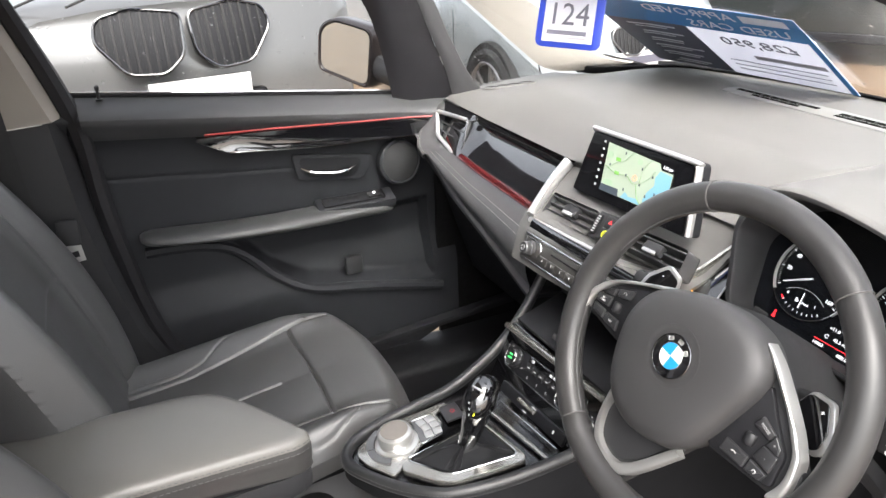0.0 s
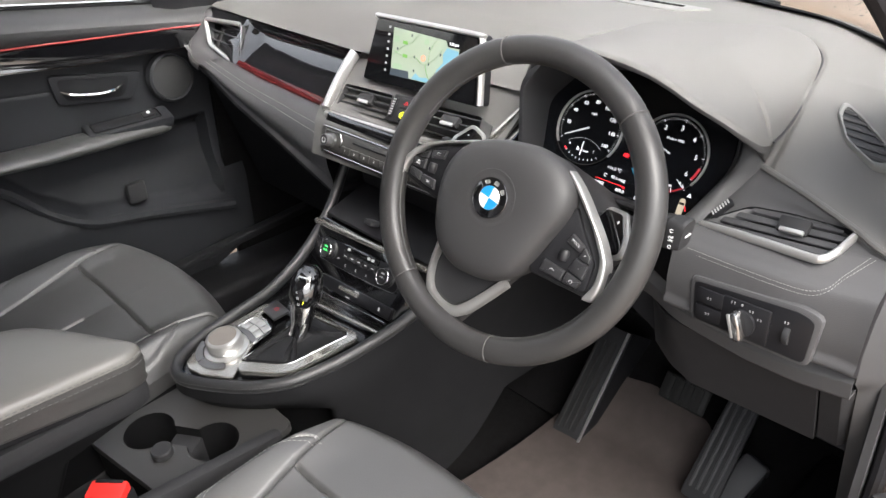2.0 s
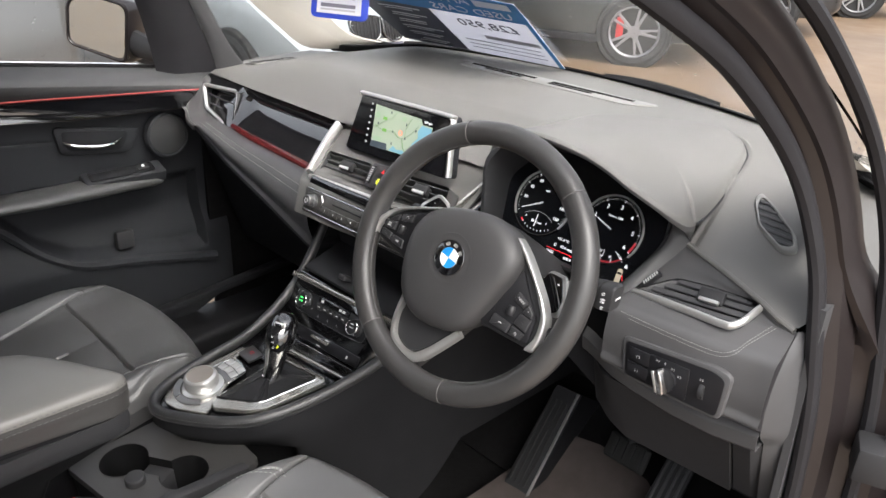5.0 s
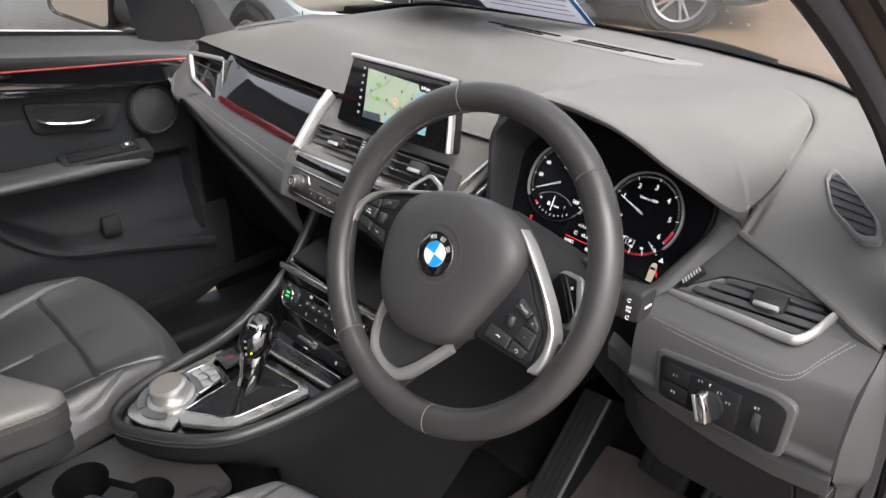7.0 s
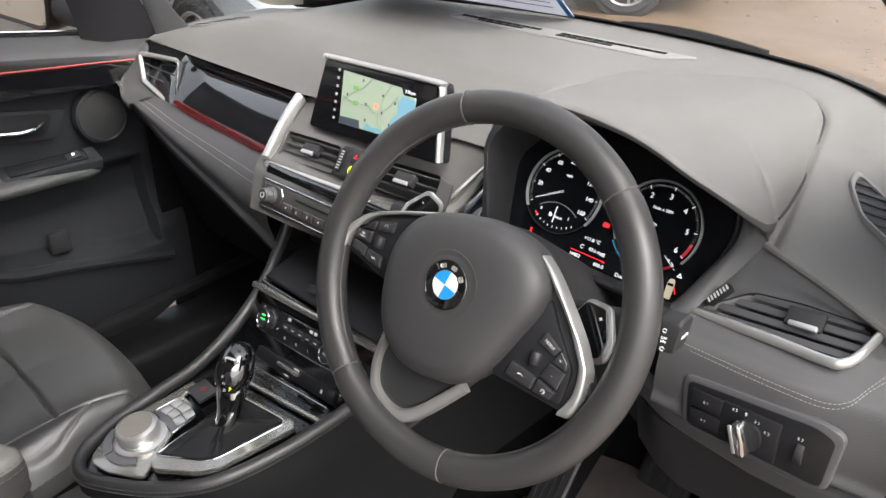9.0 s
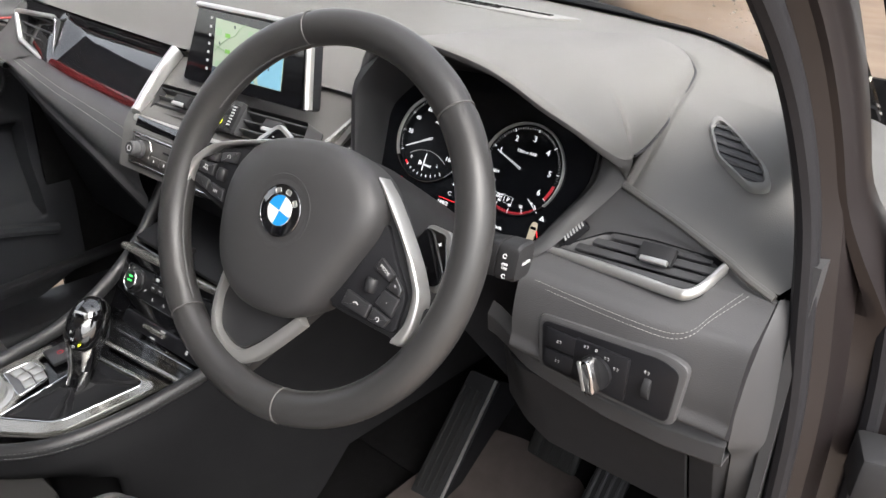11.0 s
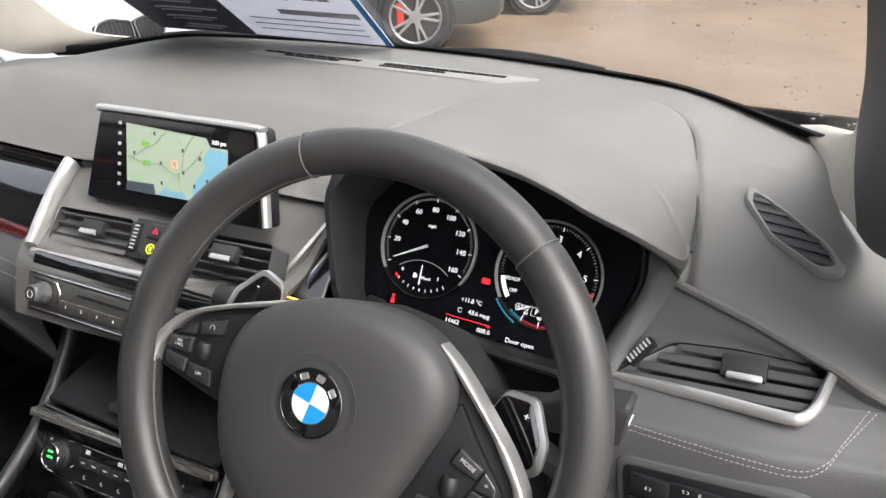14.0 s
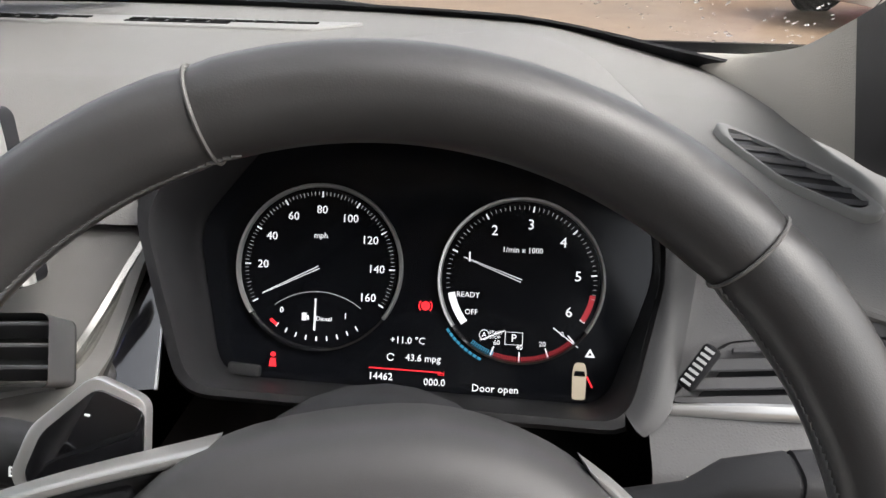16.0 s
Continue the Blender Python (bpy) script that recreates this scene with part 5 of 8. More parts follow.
# ---- centre stack details ----
HZM = SVM @ pose(0.002, 0.0, 0.004)
mid = part("switch_block", box(0.062, 0.046, 0.014, HZM, 0.003), HARD, stack)
for x, y, w_, h_ in ((0.004, 0.010, 0.026, 0.017), (0.004, -0.010, 0.026, 0.019)):
    part("switch", box(w_, h_, 0.006, HZM @ pose(x, y, 0.006), 0.002), HARD, mid)
part("hazard_mark", arc(bmesh.new(), HZM @ pose(0.004, 0.0095, 0.0092), 0.0036, 0.0016, 90, 450, 0.0004, 3), G_RED, mid, "red hazard triangle")
part("lock_mark", arc(bmesh.new(), HZM @ pose(0.004, -0.010, 0.0092), 0.0052, 0.0012, 0, 360, 0.0004, 20), G_YELLOW, mid, "yellow-green lit ring")
part("lock_dot", box(0.003, 0.005, 0.0004, HZM @ pose(0.004, -0.010, 0.0093), 0), G_YELLOW, mid)
for sx in (-1, 1):
    th = part("thumb_wheel", box(0.009, 0.034, 0.008, HZM @ pose(sx * 0.024 + 0.002, 0.0, 0.007), 0.003), DARK, mid)
    # the lower ribs are no lamps; a faint glow is added to lighten them
    for k in range(7):
        part("thumb_rib", box(0.006, 0.0018, 0.001, HZM @ pose(sx * 0.024 + 0.002, -0.0125 + 0.0042 * k, 0.0112), 0), SILVER if k > 3 else G_DIM, th)

# radio panel
RM = frame_of((0.0, 0.121, 0.833), (1, 0.03, 0), (0.03, -0.93, 0.35))
RADIO = mat("dark_bronze_panel", (0.085, 0.082, 0.078), 0.32, 0.5, 0.08, 30)
radio = part("radio_panel", prism(fillet([(-0.164, 0.025), (-0.160, -0.027), (0.160, -0.027), (0.164, 0.025)], 0.006), 0.012, RM @ pose(0, 0, -0.012), 0.003), RADIO, dash, "dark radio panel with thin chrome edges")
GUN = mat("gunmetal_face", (0.16, 0.16, 0.165), 0.38, 0.6, 0.08, 60)
part("radio_face", prism(fillet([(-0.155, 0.017), (-0.152, -0.016), (0.152, -0.016), (0.155, 0.017)], 0.005), 0.003, RM @ pose(0, 0, 0.0005), 0.001), RADIO, radio)
part("gloss_band", prism(fillet([(-0.160, 0.028), (-0.158, 0.0445), (0.160, 0.0445), (0.164, 0.028)], 0.003), 0.010, RM @ pose(0, 0, -0.011), 0.003), GLOSS, radio, "gloss black band")
part("silver_edge", box(0.31, 0.0022, 0.004, RM @ pose(0, 0.0205, 0.001), 0.001), CHROME, radio)
part("silver_edge", box(0.30, 0.0028, 0.005, RM @ pose(0, -0.0215, 0.001), 0.001), CHROME, radio)
kn = part("volume_knob", lathe([(0.0125, 0), (0.0125, 0.006), (0.0105, 0.0075), (0.0103, 0.017), (0.009, 0.0185), (0.0001, 0.0185)], RM @ pose(-0.128, 0.0, 0.003), 32), GUN, radio, "round silver-rimmed volume knob")
part("knob_face", lathe([(0.0088, 0), (0.0088, 0.0006), (0.0001, 0.0006)], RM @ pose(-0.128, 0.0, 0.0213), 24), HARD, kn)
part("knob_symbol", arc(bmesh.new(), RM @ pose(-0.128, 0, 0.0218), 0.0042, 0.0008, 110, 430, 0.0003, 16), WHITE_PRINT, kn)
part("knob_frame", tube([RM @ V(-0.128 + 0.019 * sx_, 0.0145 * sy_, 0.004) for sx_, sy_ in ((-1, -0.9), (-1, 1), (1.05, 1), (1.4, 0.3), (1.2, -0.6))], 0.0008, 6, up=RM.to_3x3() @ V(0, 0, 1)), CHROME, radio)
for k in range(8):
    b = part("preset_key", box(0.0235, 0.012, 0.004, RM @ pose(-0.088 + 0.0247 * k, -0.0085, 0.0045), 0.0008), RADIO, radio)
    lettering(str(k + 1), 0.005, RM @ pose(-0.088 + 0.0247 * k, -0.0085, 0.0067), WHITE_PRINT, b, "key_number")
part("disc_slot", box(0.13, 0.003, 0.002, RM @ pose(-0.01, 0.008, 0.0035), 0.0008), DARK, radio)
# open tray below the radio
bm = skin(lambda u, v: V((u - 0.5) * interp(v, [0, 0.7, 1], [0.33, 0.31, 0.26]), interp(v, [0, 0.3, 0.75, 1], [0.118, 0.20, 0.20, 0.09]), interp(v, [0, 0.3, 0.75, 1], [0.808, 0.80, 0.715, 0.698])), 8, 12, 0.006)
tray = part("storage_tray", bm, DARK, dash, "black storage tray")
part("usb_socket", box(0.018, 0.022, 0.01, pose(-0.022, 0.105, 0.715, -30), 0.002), HARD, tray)

# climate panel
KM = frame_of((0.0, 0.063, 0.655), (1, 0.0, 0), (0, -0.87, 0.5))
clim = part("climate_panel", prism(fillet([(-0.142, 0.045), (-0.135, -0.072), (0.135, -0.072), (0.142, 0.045)], 0.006), 0.014, KM @ pose(0, 0, -0.016), 0.002), GLOSS, dash, "gloss black climate control panel")
KN2 = KM @ pose(-0.012, 0.004, 0, 0, 0, 2.7)
part("top_bar", box(0.285, 0.0105, 0.014, KN2 @ pose(0.012, 0.037, 0.005), 0.003), PEARL, clim, "pale silver bar")
fr = fillet([(-0.107, 0.017), (-0.099, -0.0235), (-0.048, -0.0255), (0.048, -0.0255), (0.099, -0.0225), (0.107, 0.019)], 0.007)
part("control_frame", tube([KN2 @ V(*p, 0.002) for p in fr], 0.0011, 6, True, up=KM.to_3x3() @ V(0, 0, 1)), CHROME, clim)
part("control_face", prism([(p[0] * 0.985, p[1] * 0.96) for p in fr], 0.004, KN2 @ pose(0, 0, -0.003), 0.001), SWITCH, clim)
for x in (-0.0745, 0.0745):
    k = part("climate_knob", lathe([(0.0165, 0), (0.0165, 0.004), (0.0148, 0.006), (0.0143, 0.014), (0.013, 0.016), (0.0001, 0.0155)], KN2 @ pose(x, -0.002, 0.001), 32), SURROUND, clim, "round climate knob")
    part("knob_ring", tube([KN2 @ V(x + 0.0134 * math.cos(a), -0.002 + 0.0134 * math.sin(a), 0.0165) for a in (2 * math.pi * i / 32 for i in range(32))], 0.0012, 6, True, up=KM.to_3x3() @ V(0, 0, 1)), CHROME, k, "bright ring")
    part("knob_lamp", box(0.008, 0.0022, 0.0006, KN2 @ pose(x, 0.0035, 0.0166), 0), G_GREEN if x < 0 else G_DIM, k)
    lettering("AUTO", 0.0040, KN2 @ pose(x, -0.003, 0.0166), G_GREEN if x < 0 else G_DIM, k, "knob_word")
    for d in (-1, 1):
        part("fan_mark", box(0.0045, 0.0014, 0.0004, KN2 @ pose(x + 0.021 * d, 0.0115 * (1 if d * x > 0 else -0.9), 0.0014, 0, 0, 35), 0), G_DIM, clim)
disp = part("climate_display", box(0.088, 0.010, 0.004, KN2 @ pose(0.002, 0.0125, 0.002), 0.001), GLOSS, clim)
for x in (-0.03, 0.022, 0.032):
    part("display_mark", box(0.007, 0.0045, 0.0004, KN2 @ pose(x, 0.0125, 0.0042), 0), G_DIM, disp)
for k in range(5):
    part("climate_key", box(0.0165, 0.0115, 0.005, KN2 @ pose(-0.034 + 0.0176 * k, -0.0005, 0.002), 0.0012), HARD, clim)
    part("key_mark", box(0.006, 0.0012, 0.0004, KN2 @ pose(-0.034 + 0.0176 * k, -0.0005, 0.0046), 0), G_DIM, clim)
for x in (-0.03, -0.002, 0.025):
    part("heat_mark", arc(bmesh.new(), KN2 @ pose(x, -0.0165, 0.0013), 0.002, 0.0009, 100, 320, 0.0004, 8), G_DIM, clim)
part("lower_switch_panel", box(0.185, 0.021, 0.008, KN2 @ pose(0.012, -0.057, 0.0), 0.003), SWITCH, clim)
part("mode_tab", box(0.05, 0.0075, 0.008, KN2 @ pose(0.0, -0.054, 0.005), 0.0025), PEARL, clim, "pale silver mode switch")
for x, dy in ((0.018, 0.0085), (0.0, -0.0075), (0.078, 0.0)):
    part("switch_mark", box(0.011 if dy else 0.004, 0.0022 if dy else 0.0055, 0.0004, KN2 @ pose(x, -0.057 + dy, 0.0043), 0), G_DIM, clim)
# ---- driver's vent ----
inv = RVM.inverted()
VO = [inv @ on_rv(*p) for p in VENT]
VO = fillet([(p.x, p.y) for p in VO], 0.008)
dv = part("air_vent", loft([[RVM @ V(*p, 0.0015) for p in VO], [RVM @ V(p[0], p[1], -0.018) for p in VO]], caps=False), DARK, dash, "slatted driver's end vent with a silver bar")
part("vent_back", prism(VO, -0.002, RVM @ pose(0, 0, -0.016)), DARK, dv)
for k in range(4):
    y = -0.012 + 0.0135 * k
    xs = []
    for i in range(len(VO)):
        a, b = VO[i - 1], VO[i]
        if (a[1] - y) * (b[1] - y) < 0:
            xs.append(a[0] + (b[0] - a[0]) * (y - a[1]) / (b[1] - a[1]))
    if len(xs) > 1:
        part("slat", box(max(xs) - min(xs) - 0.003, 0.0082, 0.0022, RVM @ pose((max(xs) + min(xs)) / 2, y, -0.004, 14), 0.0008, 1), PLASTIC, dv)
part("tab", box(0.036, 0.02, 0.008, RVM @ pose(0.012, 0.012, 0.002, 24), 0.002), HARD, dv)
part("tab_face", box(0.028, 0.006, 0.006, RVM @ pose(0.0135, 0.0015, 0.0035, 24), 0.0015), SILVER, dv, "satin silver thumb tab")
bar = [on_rv(*p) + V(0, -0.002, 0.001) for p in ((0.505, 0.2035), (0.55, 0.201), (0.60, 0.198), (0.645, 0.1945), (0.660, 0.1965), (0.6685, 0.21), (0.674, 0.235), (0.681, 0.262))]
part("silver_bar", tube(spline(bar, 6), 0.0044, 10, flat=1.25, taper=lambda s: 0.6 + 0.4 * min(1, s * 6)), SILVER, dv, "bright satin silver bar round the vent")
tw = part("thumb_wheel", box(0.030, 0.011, 0.008, frame_of((0.530, 0.2165, 0.8955), (0.60, 0.40, 0.70), (-0.45, -0.65, 0.62)), 0.003), DARK, dv)
# plain ribs, lightened with an added faint glow
for k in range(7):
    part("thumb_rib", box(0.0018, 0.0062, 0.001, frame_of((0.530, 0.2165, 0.8955), (0.60, 0.40, 0.70), (-0.45, -0.65, 0.62)) @ pose(-0.0115 + 0.0038 * k, 0, 0.0044), 0), G_DIM, tw)

# ---- light switch panel ----
LM = frame_of((0.61, 0.1585, 0.806), (1, 0.01, 0.06), (0, -1, 0.06))
lp = part("light_switch", prism(fillet([(-0.078, 0.028), (-0.072, -0.034), (0.074, -0.040), (0.081, 0.027), (0.06, 0.033)], 0.012), 0.008, LM @ pose(0, 0, -0.006), 0.004), LEATHER_PAD, dash, "headlamp switch panel with a chrome knob")
part("switch_well", prism(fillet([(-0.071, 0.0215), (-0.0665, -0.029), (0.069, -0.0345), (0.0735, 0.0205), (0.055, 0.0265)], 0.008), 0.0022, LM @ pose(0, 0, 0.0008), 0.0008), SWITCH, lp)
for y, h_ in ((0.006, 0.020), (-0.0155, 0.019)):
    part("fog_key", box(0.033, h_, 0.004, LM @ pose(-0.0475, y, 0.004, 0, 0, -2), 0.0015), SWITCH, lp)
part("switch_plate", box(0.058, 0.046, 0.005, LM @ pose(-0.003, -0.0065, 0.0035, 0, 0, -1), 0.002), SWITCH, lp)
KN = LM @ pose(-0.006, -0.010, 0.006)
part("knob_base", lathe([(0.0175, 0), (0.017, 0.004), (0.0001, 0.004)], KN, 32), DARK, lp)
kb = part("light_knob", prism(fillet([(-0.0055, -0.018), (0.0055, -0.018), (0.0075, 0.0), (0.0055, 0.018), (-0.0055, 0.018), (-0.0075, 0)], 0.005), 0.016, KN @ pose(0, 0, 0.003, 0, 0, 18), 0.004), CHROME, lp, "chrome rotary light knob")
part("knob_grip", box(0.004, 0.03, 0.003, KN @ pose(-0.005, 0.001, 0.018, 0, 0, 18), 0.001), SILVER, kb)
part("level_wheel", lathe([(0.012, -0.0035), (0.0125, -0.002), (0.0125, 0.002), (0.012, 0.0035)], LM @ pose(0.0455, -0.008, -0.003, 0, 90, 0), 24), HARD, lp)
lettering("0", 0.0048, LM @ pose(-0.0075, 0.0125, 0.0064), GREY_PRINT, lp, "switch_mark")
for x, y in ((-0.0185, 0.0125), (0.004, 0.0085), (0.0145, 0.0015), (-0.048, 0.006), (-0.048, -0.015), (0.0445, 0.0105)):
    m_ = arc(bmesh.new(), LM @ pose(x + 0.001, y, 0.0063), 0.0014, 0.0004, -90, 90, 0.0004, 8)
    for d in (-0.0014, 0, 0.0014):
        box(0.0016, 0.0004, 0.0004, LM @ pose(x - 0.0016, y + d * 0.8, 0.0064), 0, bm=m_)
    part("lamp_mark", m_, GREY_PRINT, lp)
# stitched seam of the fascia
for dy in (0.0, 0.0055):
    seam = spline([(0.518, 0.1695, 0.8545 - dy), (0.575, 0.1655, 0.8565 - dy), (0.632, 0.1635, 0.8585 - dy), (0.665, 0.1635, 0.862 - dy), (0.681, 0.170, 0.87 - dy), (0.690, 0.184, 0.883 - dy), (0.703 + dy, 0.212, 0.898)], 8)
    stitches([p + V(0, -0.003, 0.002) for p in seam], STITCH, dash, 0.0024, 0.0016, 0.00030)

# ---- demister grilles on the pad ----
def on_pad(x, y):
    return V(x, y, pad_z(x, y))


SLOT = mat("dark_slot", (0.006, 0.006, 0.006), 0.9, 0, 0.1, 8, spec=0.05)


def grille(name, outline, rows, parent, label, light=PLASTIC):
    c = V(*[sum(p[i] for p in outline) / len(outline) for i in (0, 1)], 0)
    o = on_pad(c.x, c.y)
    nx, ny = (on_pad(c.x + 0.01, c.y) - on_pad(c.x - 0.01, c.y)), (on_pad(c.x, c.y + 0.01) - on_pad(c.x, c.y - 0.01))
    M = frame_of(o, (1, 0, nx.z / 0.02), nx.cross(ny))
    iv = M.inverted()
    loc = [iv @ on_pad(*p) for p in outline]
    g = part(name, prism(fillet([(p.x, p.y) for p in loc], 0.012), 0.0035, M @ pose(0, 0, -0.0008), 0.0015), light, parent, label)
    for (x0, y0, x1, y1, w_, n) in rows:
        a, b = iv @ on_pad(x0, y0), iv @ on_pad(x1, y1)
        d = (b - a).to_2d()
        ang = math.degrees(math.atan2(d.y, d.x))
        mid_ = (a + b) / 2
        part("slot", box(d.length, w_ * 1.4, 0.001, M @ pose(mid_.x, mid_.y, 0.0031, 0, 0, ang), 0.0), SLOT, g)
        for k in range(1, n):
            q = a.lerp(b, k / n)
            part("slot_rib", box(0.0024, w_ * 1.4, 0.0014, M @ pose(q.x, q.y, 0.0036, 0, 0, ang), 0.0), PLASTIC, g)
    return g


grille("defrost_grille", [(-0.235, 0.605), (0.0, 0.602), (0.215, 0.600), (0.265, 0.648), (0.0, 0.655), (-0.235, 0.648)],
       ((-0.215, 0.633, -0.03, 0.633, 0.0075, 9), (0.015, 0.633, 0.215, 0.633, 0.0075, 9), (-0.165, 0.6185, -0.06, 0.6185, 0.0055, 5), (0.015, 0.6185, 0.125, 0.6185, 0.0055, 5)), dash, "long defroster grille on the pad", VENT_GREY)
sv = [(0.573, 0.424), (0.604, 0.404), (0.655, 0.362), (0.672, 0.333), (0.655, 0.322), (0.606, 0.352), (0.575, 0.400)]
c0 = V(0.617, 0.369, 0)
e1, e2 = on_pad(0.66, 0.345) - on_pad(0.585, 0.40), on_pad(0.64, 0.385) - on_pad(0.60, 0.345)
SM_ = frame_of(on_pad(c0.x, c0.y), (1, 0, 0), e1.cross(e2) if e1.cross(e2).z > 0 else -e1.cross(e2))
inv = SM_.inverted()
so = fillet([(p.x, p.y) for p in (inv @ on_pad(*q) for q in sv)], 0.012)
vr = lambda k, z: [SM_ @ V(p[0] * k, p[1] * k, z) for p in so]
sg = part("side_vent", loft([vr(1.03, -0.006), vr(1.02, 0.004), vr(0.98, 0.0055), vr(0.86, 0.0050), vr(0.84, 0.001)], caps=False), VENT_GREY, dash, "side window demister vent in a pale frame", angle=60)
part("vent_well", prism([(p[0] * 0.86, p[1] * 0.86) for p in so], 0.0005, SM_ @ pose(0, 0, 0.0012)), SWITCH, sg)
lo_, hi_ = min(p[1] for p in so), max(p[1] for p in so)
for k in range(6):
    y = lo_ + (hi_ - lo_) * (k + 0.75) / 6.5
    xs = [a[0] + (b[0] - a[0]) * (y - a[1]) / (b[1] - a[1]) for a, b in ((so[i - 1], so[i]) for i in range(len(so))) if (a[1] - y) * (b[1] - y) < 0]
    if len(xs) > 1:
        part("slat", box((max(xs) - min(xs)) * 0.84, 0.0045, 0.0012, SM_ @ pose((max(xs) + min(xs)) * 0.43, y * 0.9, 0.0032, 25), 0.0004, 1), PLASTIC, sg)
svl = [(-0.700, 0.322), (-0.652, 0.322), (-0.652, 0.445), (-0.672, 0.462), (-0.700, 0.445)]
grille("side_vent", svl, tuple((-0.692, 0.338 + 0.031 * k, -0.660, 0.346 + 0.031 * k, 0.010, 1) for k in range(4)), dash, "side window demister vent", PAD)
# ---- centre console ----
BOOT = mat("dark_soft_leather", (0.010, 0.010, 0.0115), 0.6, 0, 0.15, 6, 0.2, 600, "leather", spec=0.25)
CONSOLE_SIDE = mat("matt_black_side", (0.012, 0.012, 0.013), 0.8, 0, 0.2, 6, 0.2, 600, "leather", spec=0.12)
EDGE = mat("black_edge_leather", (0.018, 0.018, 0.019), 0.42, 0, 0.15, 6, 0.28, 460, "leather", spec=0.6)
# one armrest leather in two tones: skylit for the top, shaded for the side
ARM_LIT = mat("lit_warm_grey_leather", (0.145, 0.138, 0.127), 0.42, 0, 0.1, 6, 0.3, 460, "leather", spec=1.0)
ARM_SHADED = mat("shaded_side_leather", (0.042, 0.040, 0.039), 0.42, 0, 0.12, 6, 0.3, 460, "leather", spec=0.6)
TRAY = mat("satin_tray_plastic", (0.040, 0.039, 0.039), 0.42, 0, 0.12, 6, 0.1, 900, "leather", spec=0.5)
# near-black that paints in the shade of the wells and under the armrest
WELL_SHADE = mat("shade_black_plastic", (0.004, 0.004, 0.0045), 0.7, 0, 0.1, 8, spec=0.2)
LEVER = mat("satin_chrome", (0.34, 0.34, 0.34), 0.16, 1.0, 0.08, 10)
console = thing("centre_console", (0, -0.1, 0.2), "leather-edged centre console with a silver and gloss black plate", "console")


def top(x, y):
    """Height of the console's upper plate."""
    return 0.590 + (y + 0.1) * 0.12


def half(y):
    return interp(y, [-0.285, -0.275, -0.255, -0.22, -0.12, 0.05, 0.17], [0.02, 0.055, 0.08, 0.096, 0.115, 0.135, 0.18])


def wing_z(y):
    return top(0, y) + interp(y, [-0.28, -0.05, 0.05, 0.12, 0.17, 0.2], [0.0, 0.004, 0.03, 0.075, 0.12, 0.17])


RING = ((0.182, 0.20), (0.166, 0.13), (0.143, 0.05), (0.126, -0.02), (0.109, -0.085), (0.090, -0.145), (0.064, -0.182), (0.026, -0.215), (-0.02, -0.243), (-0.055, -0.2585),
        (-0.084, -0.2555), (-0.107, -0.231), (-0.121, -0.18), (-0.125, -0.12), (-0.13, -0.05), (-0.139, 0.02), (-0.151, 0.08), (-0.166, 0.13), (-0.182, 0.20))
ring = spline([V(x, y, wing_z(y)) for x, y in RING], 6)
part("leather_edge", tube(ring, 0.0092, 12, flat=1.15), EDGE, console, "padded leather edge")
tuck = lambda y: sm((-0.10 - y) / 0.1)
ahead = lambda sx: [V(sx * 0.196, 0.64, ring[0].z), V(sx * 0.190, 0.42, ring[0].z), V(sx * 0.185, 0.28, ring[0].z)]
flank = ahead(1) + ring + ahead(-1)[::-1]
body = loft([flank, [V(p.x * 1.06, p.y - 0.004 * (p.y < -0.2), p.z - 0.03) for p in flank], [V(p.x * (1.08 - 0.25 * tuck(p.y)), p.y + 0.004 + 0.03 * tuck(p.y), p.z - 0.07) for p in flank], [V(p.x * (1.06 - 0.4 * tuck(p.y)), p.y + 0.01 + 0.11 * tuck(p.y), p.z - 0.085) for p in flank], [V(p.x * (0.98 - 0.3 * tuck(p.y)), p.y + 0.03 + 0.13 * tuck(p.y), max(0.2, p.z - 0.4)) for p in flank]], closed=False)
part("console_side", body, CONSOLE_SIDE, console, "dark soft console flank", angle=60)
for o, dz in ((0.0125, 0.004), (0.0135, -0.002)):
    pth = []
    for i, p in enumerate(ring):
        d = (ring[min(i + 1, len(ring) - 1)] - ring[max(i - 1, 0)]).normalized()
        s = d.cross(V(0, 0, 1)).normalized()
        if s.dot(V(p.x, p.y + 0.05, 0)) < 0:
            s = -s
        pth.append(p + s * o * 0.76 + V(0, 0, dz))
    stitches(pth, STITCH_DARK, console, 0.0032, 0.0025, 0.00045, "row of grey stitches")
inside = [V(p.x * 0.97, p.y, top(p.x, p.y) - 0.004) for p in ring if p.y < 0.06]
bm = bmesh.new()
bm.faces.new([bm.verts.new(p) for p in inside])
bmesh.ops.solidify(bm, geom=bm.faces[:], thickness=0.006)
part("gloss_base", bm, GLOSS, console, "gloss black base plate")
TM = frame_of((0, -0.1, 0.59), (1, 0, 0), (0, -0.12, 1))
plate = part("silver_plate", prism(fillet([(-0.1055, 0.03), (-0.109, -0.055), (-0.0995, -0.11), (-0.083, -0.138), (-0.068, -0.143), (-0.04, -0.137), (0.008, -0.110), (-0.006, -0.088), (-0.030, -0.05), (-0.06, 0.004), (-0.088, 0.004), (-0.094, 0.03)], 0.006), 0.004, TM, 0.0015), PEARL, console, "pale pearl silver console plate")
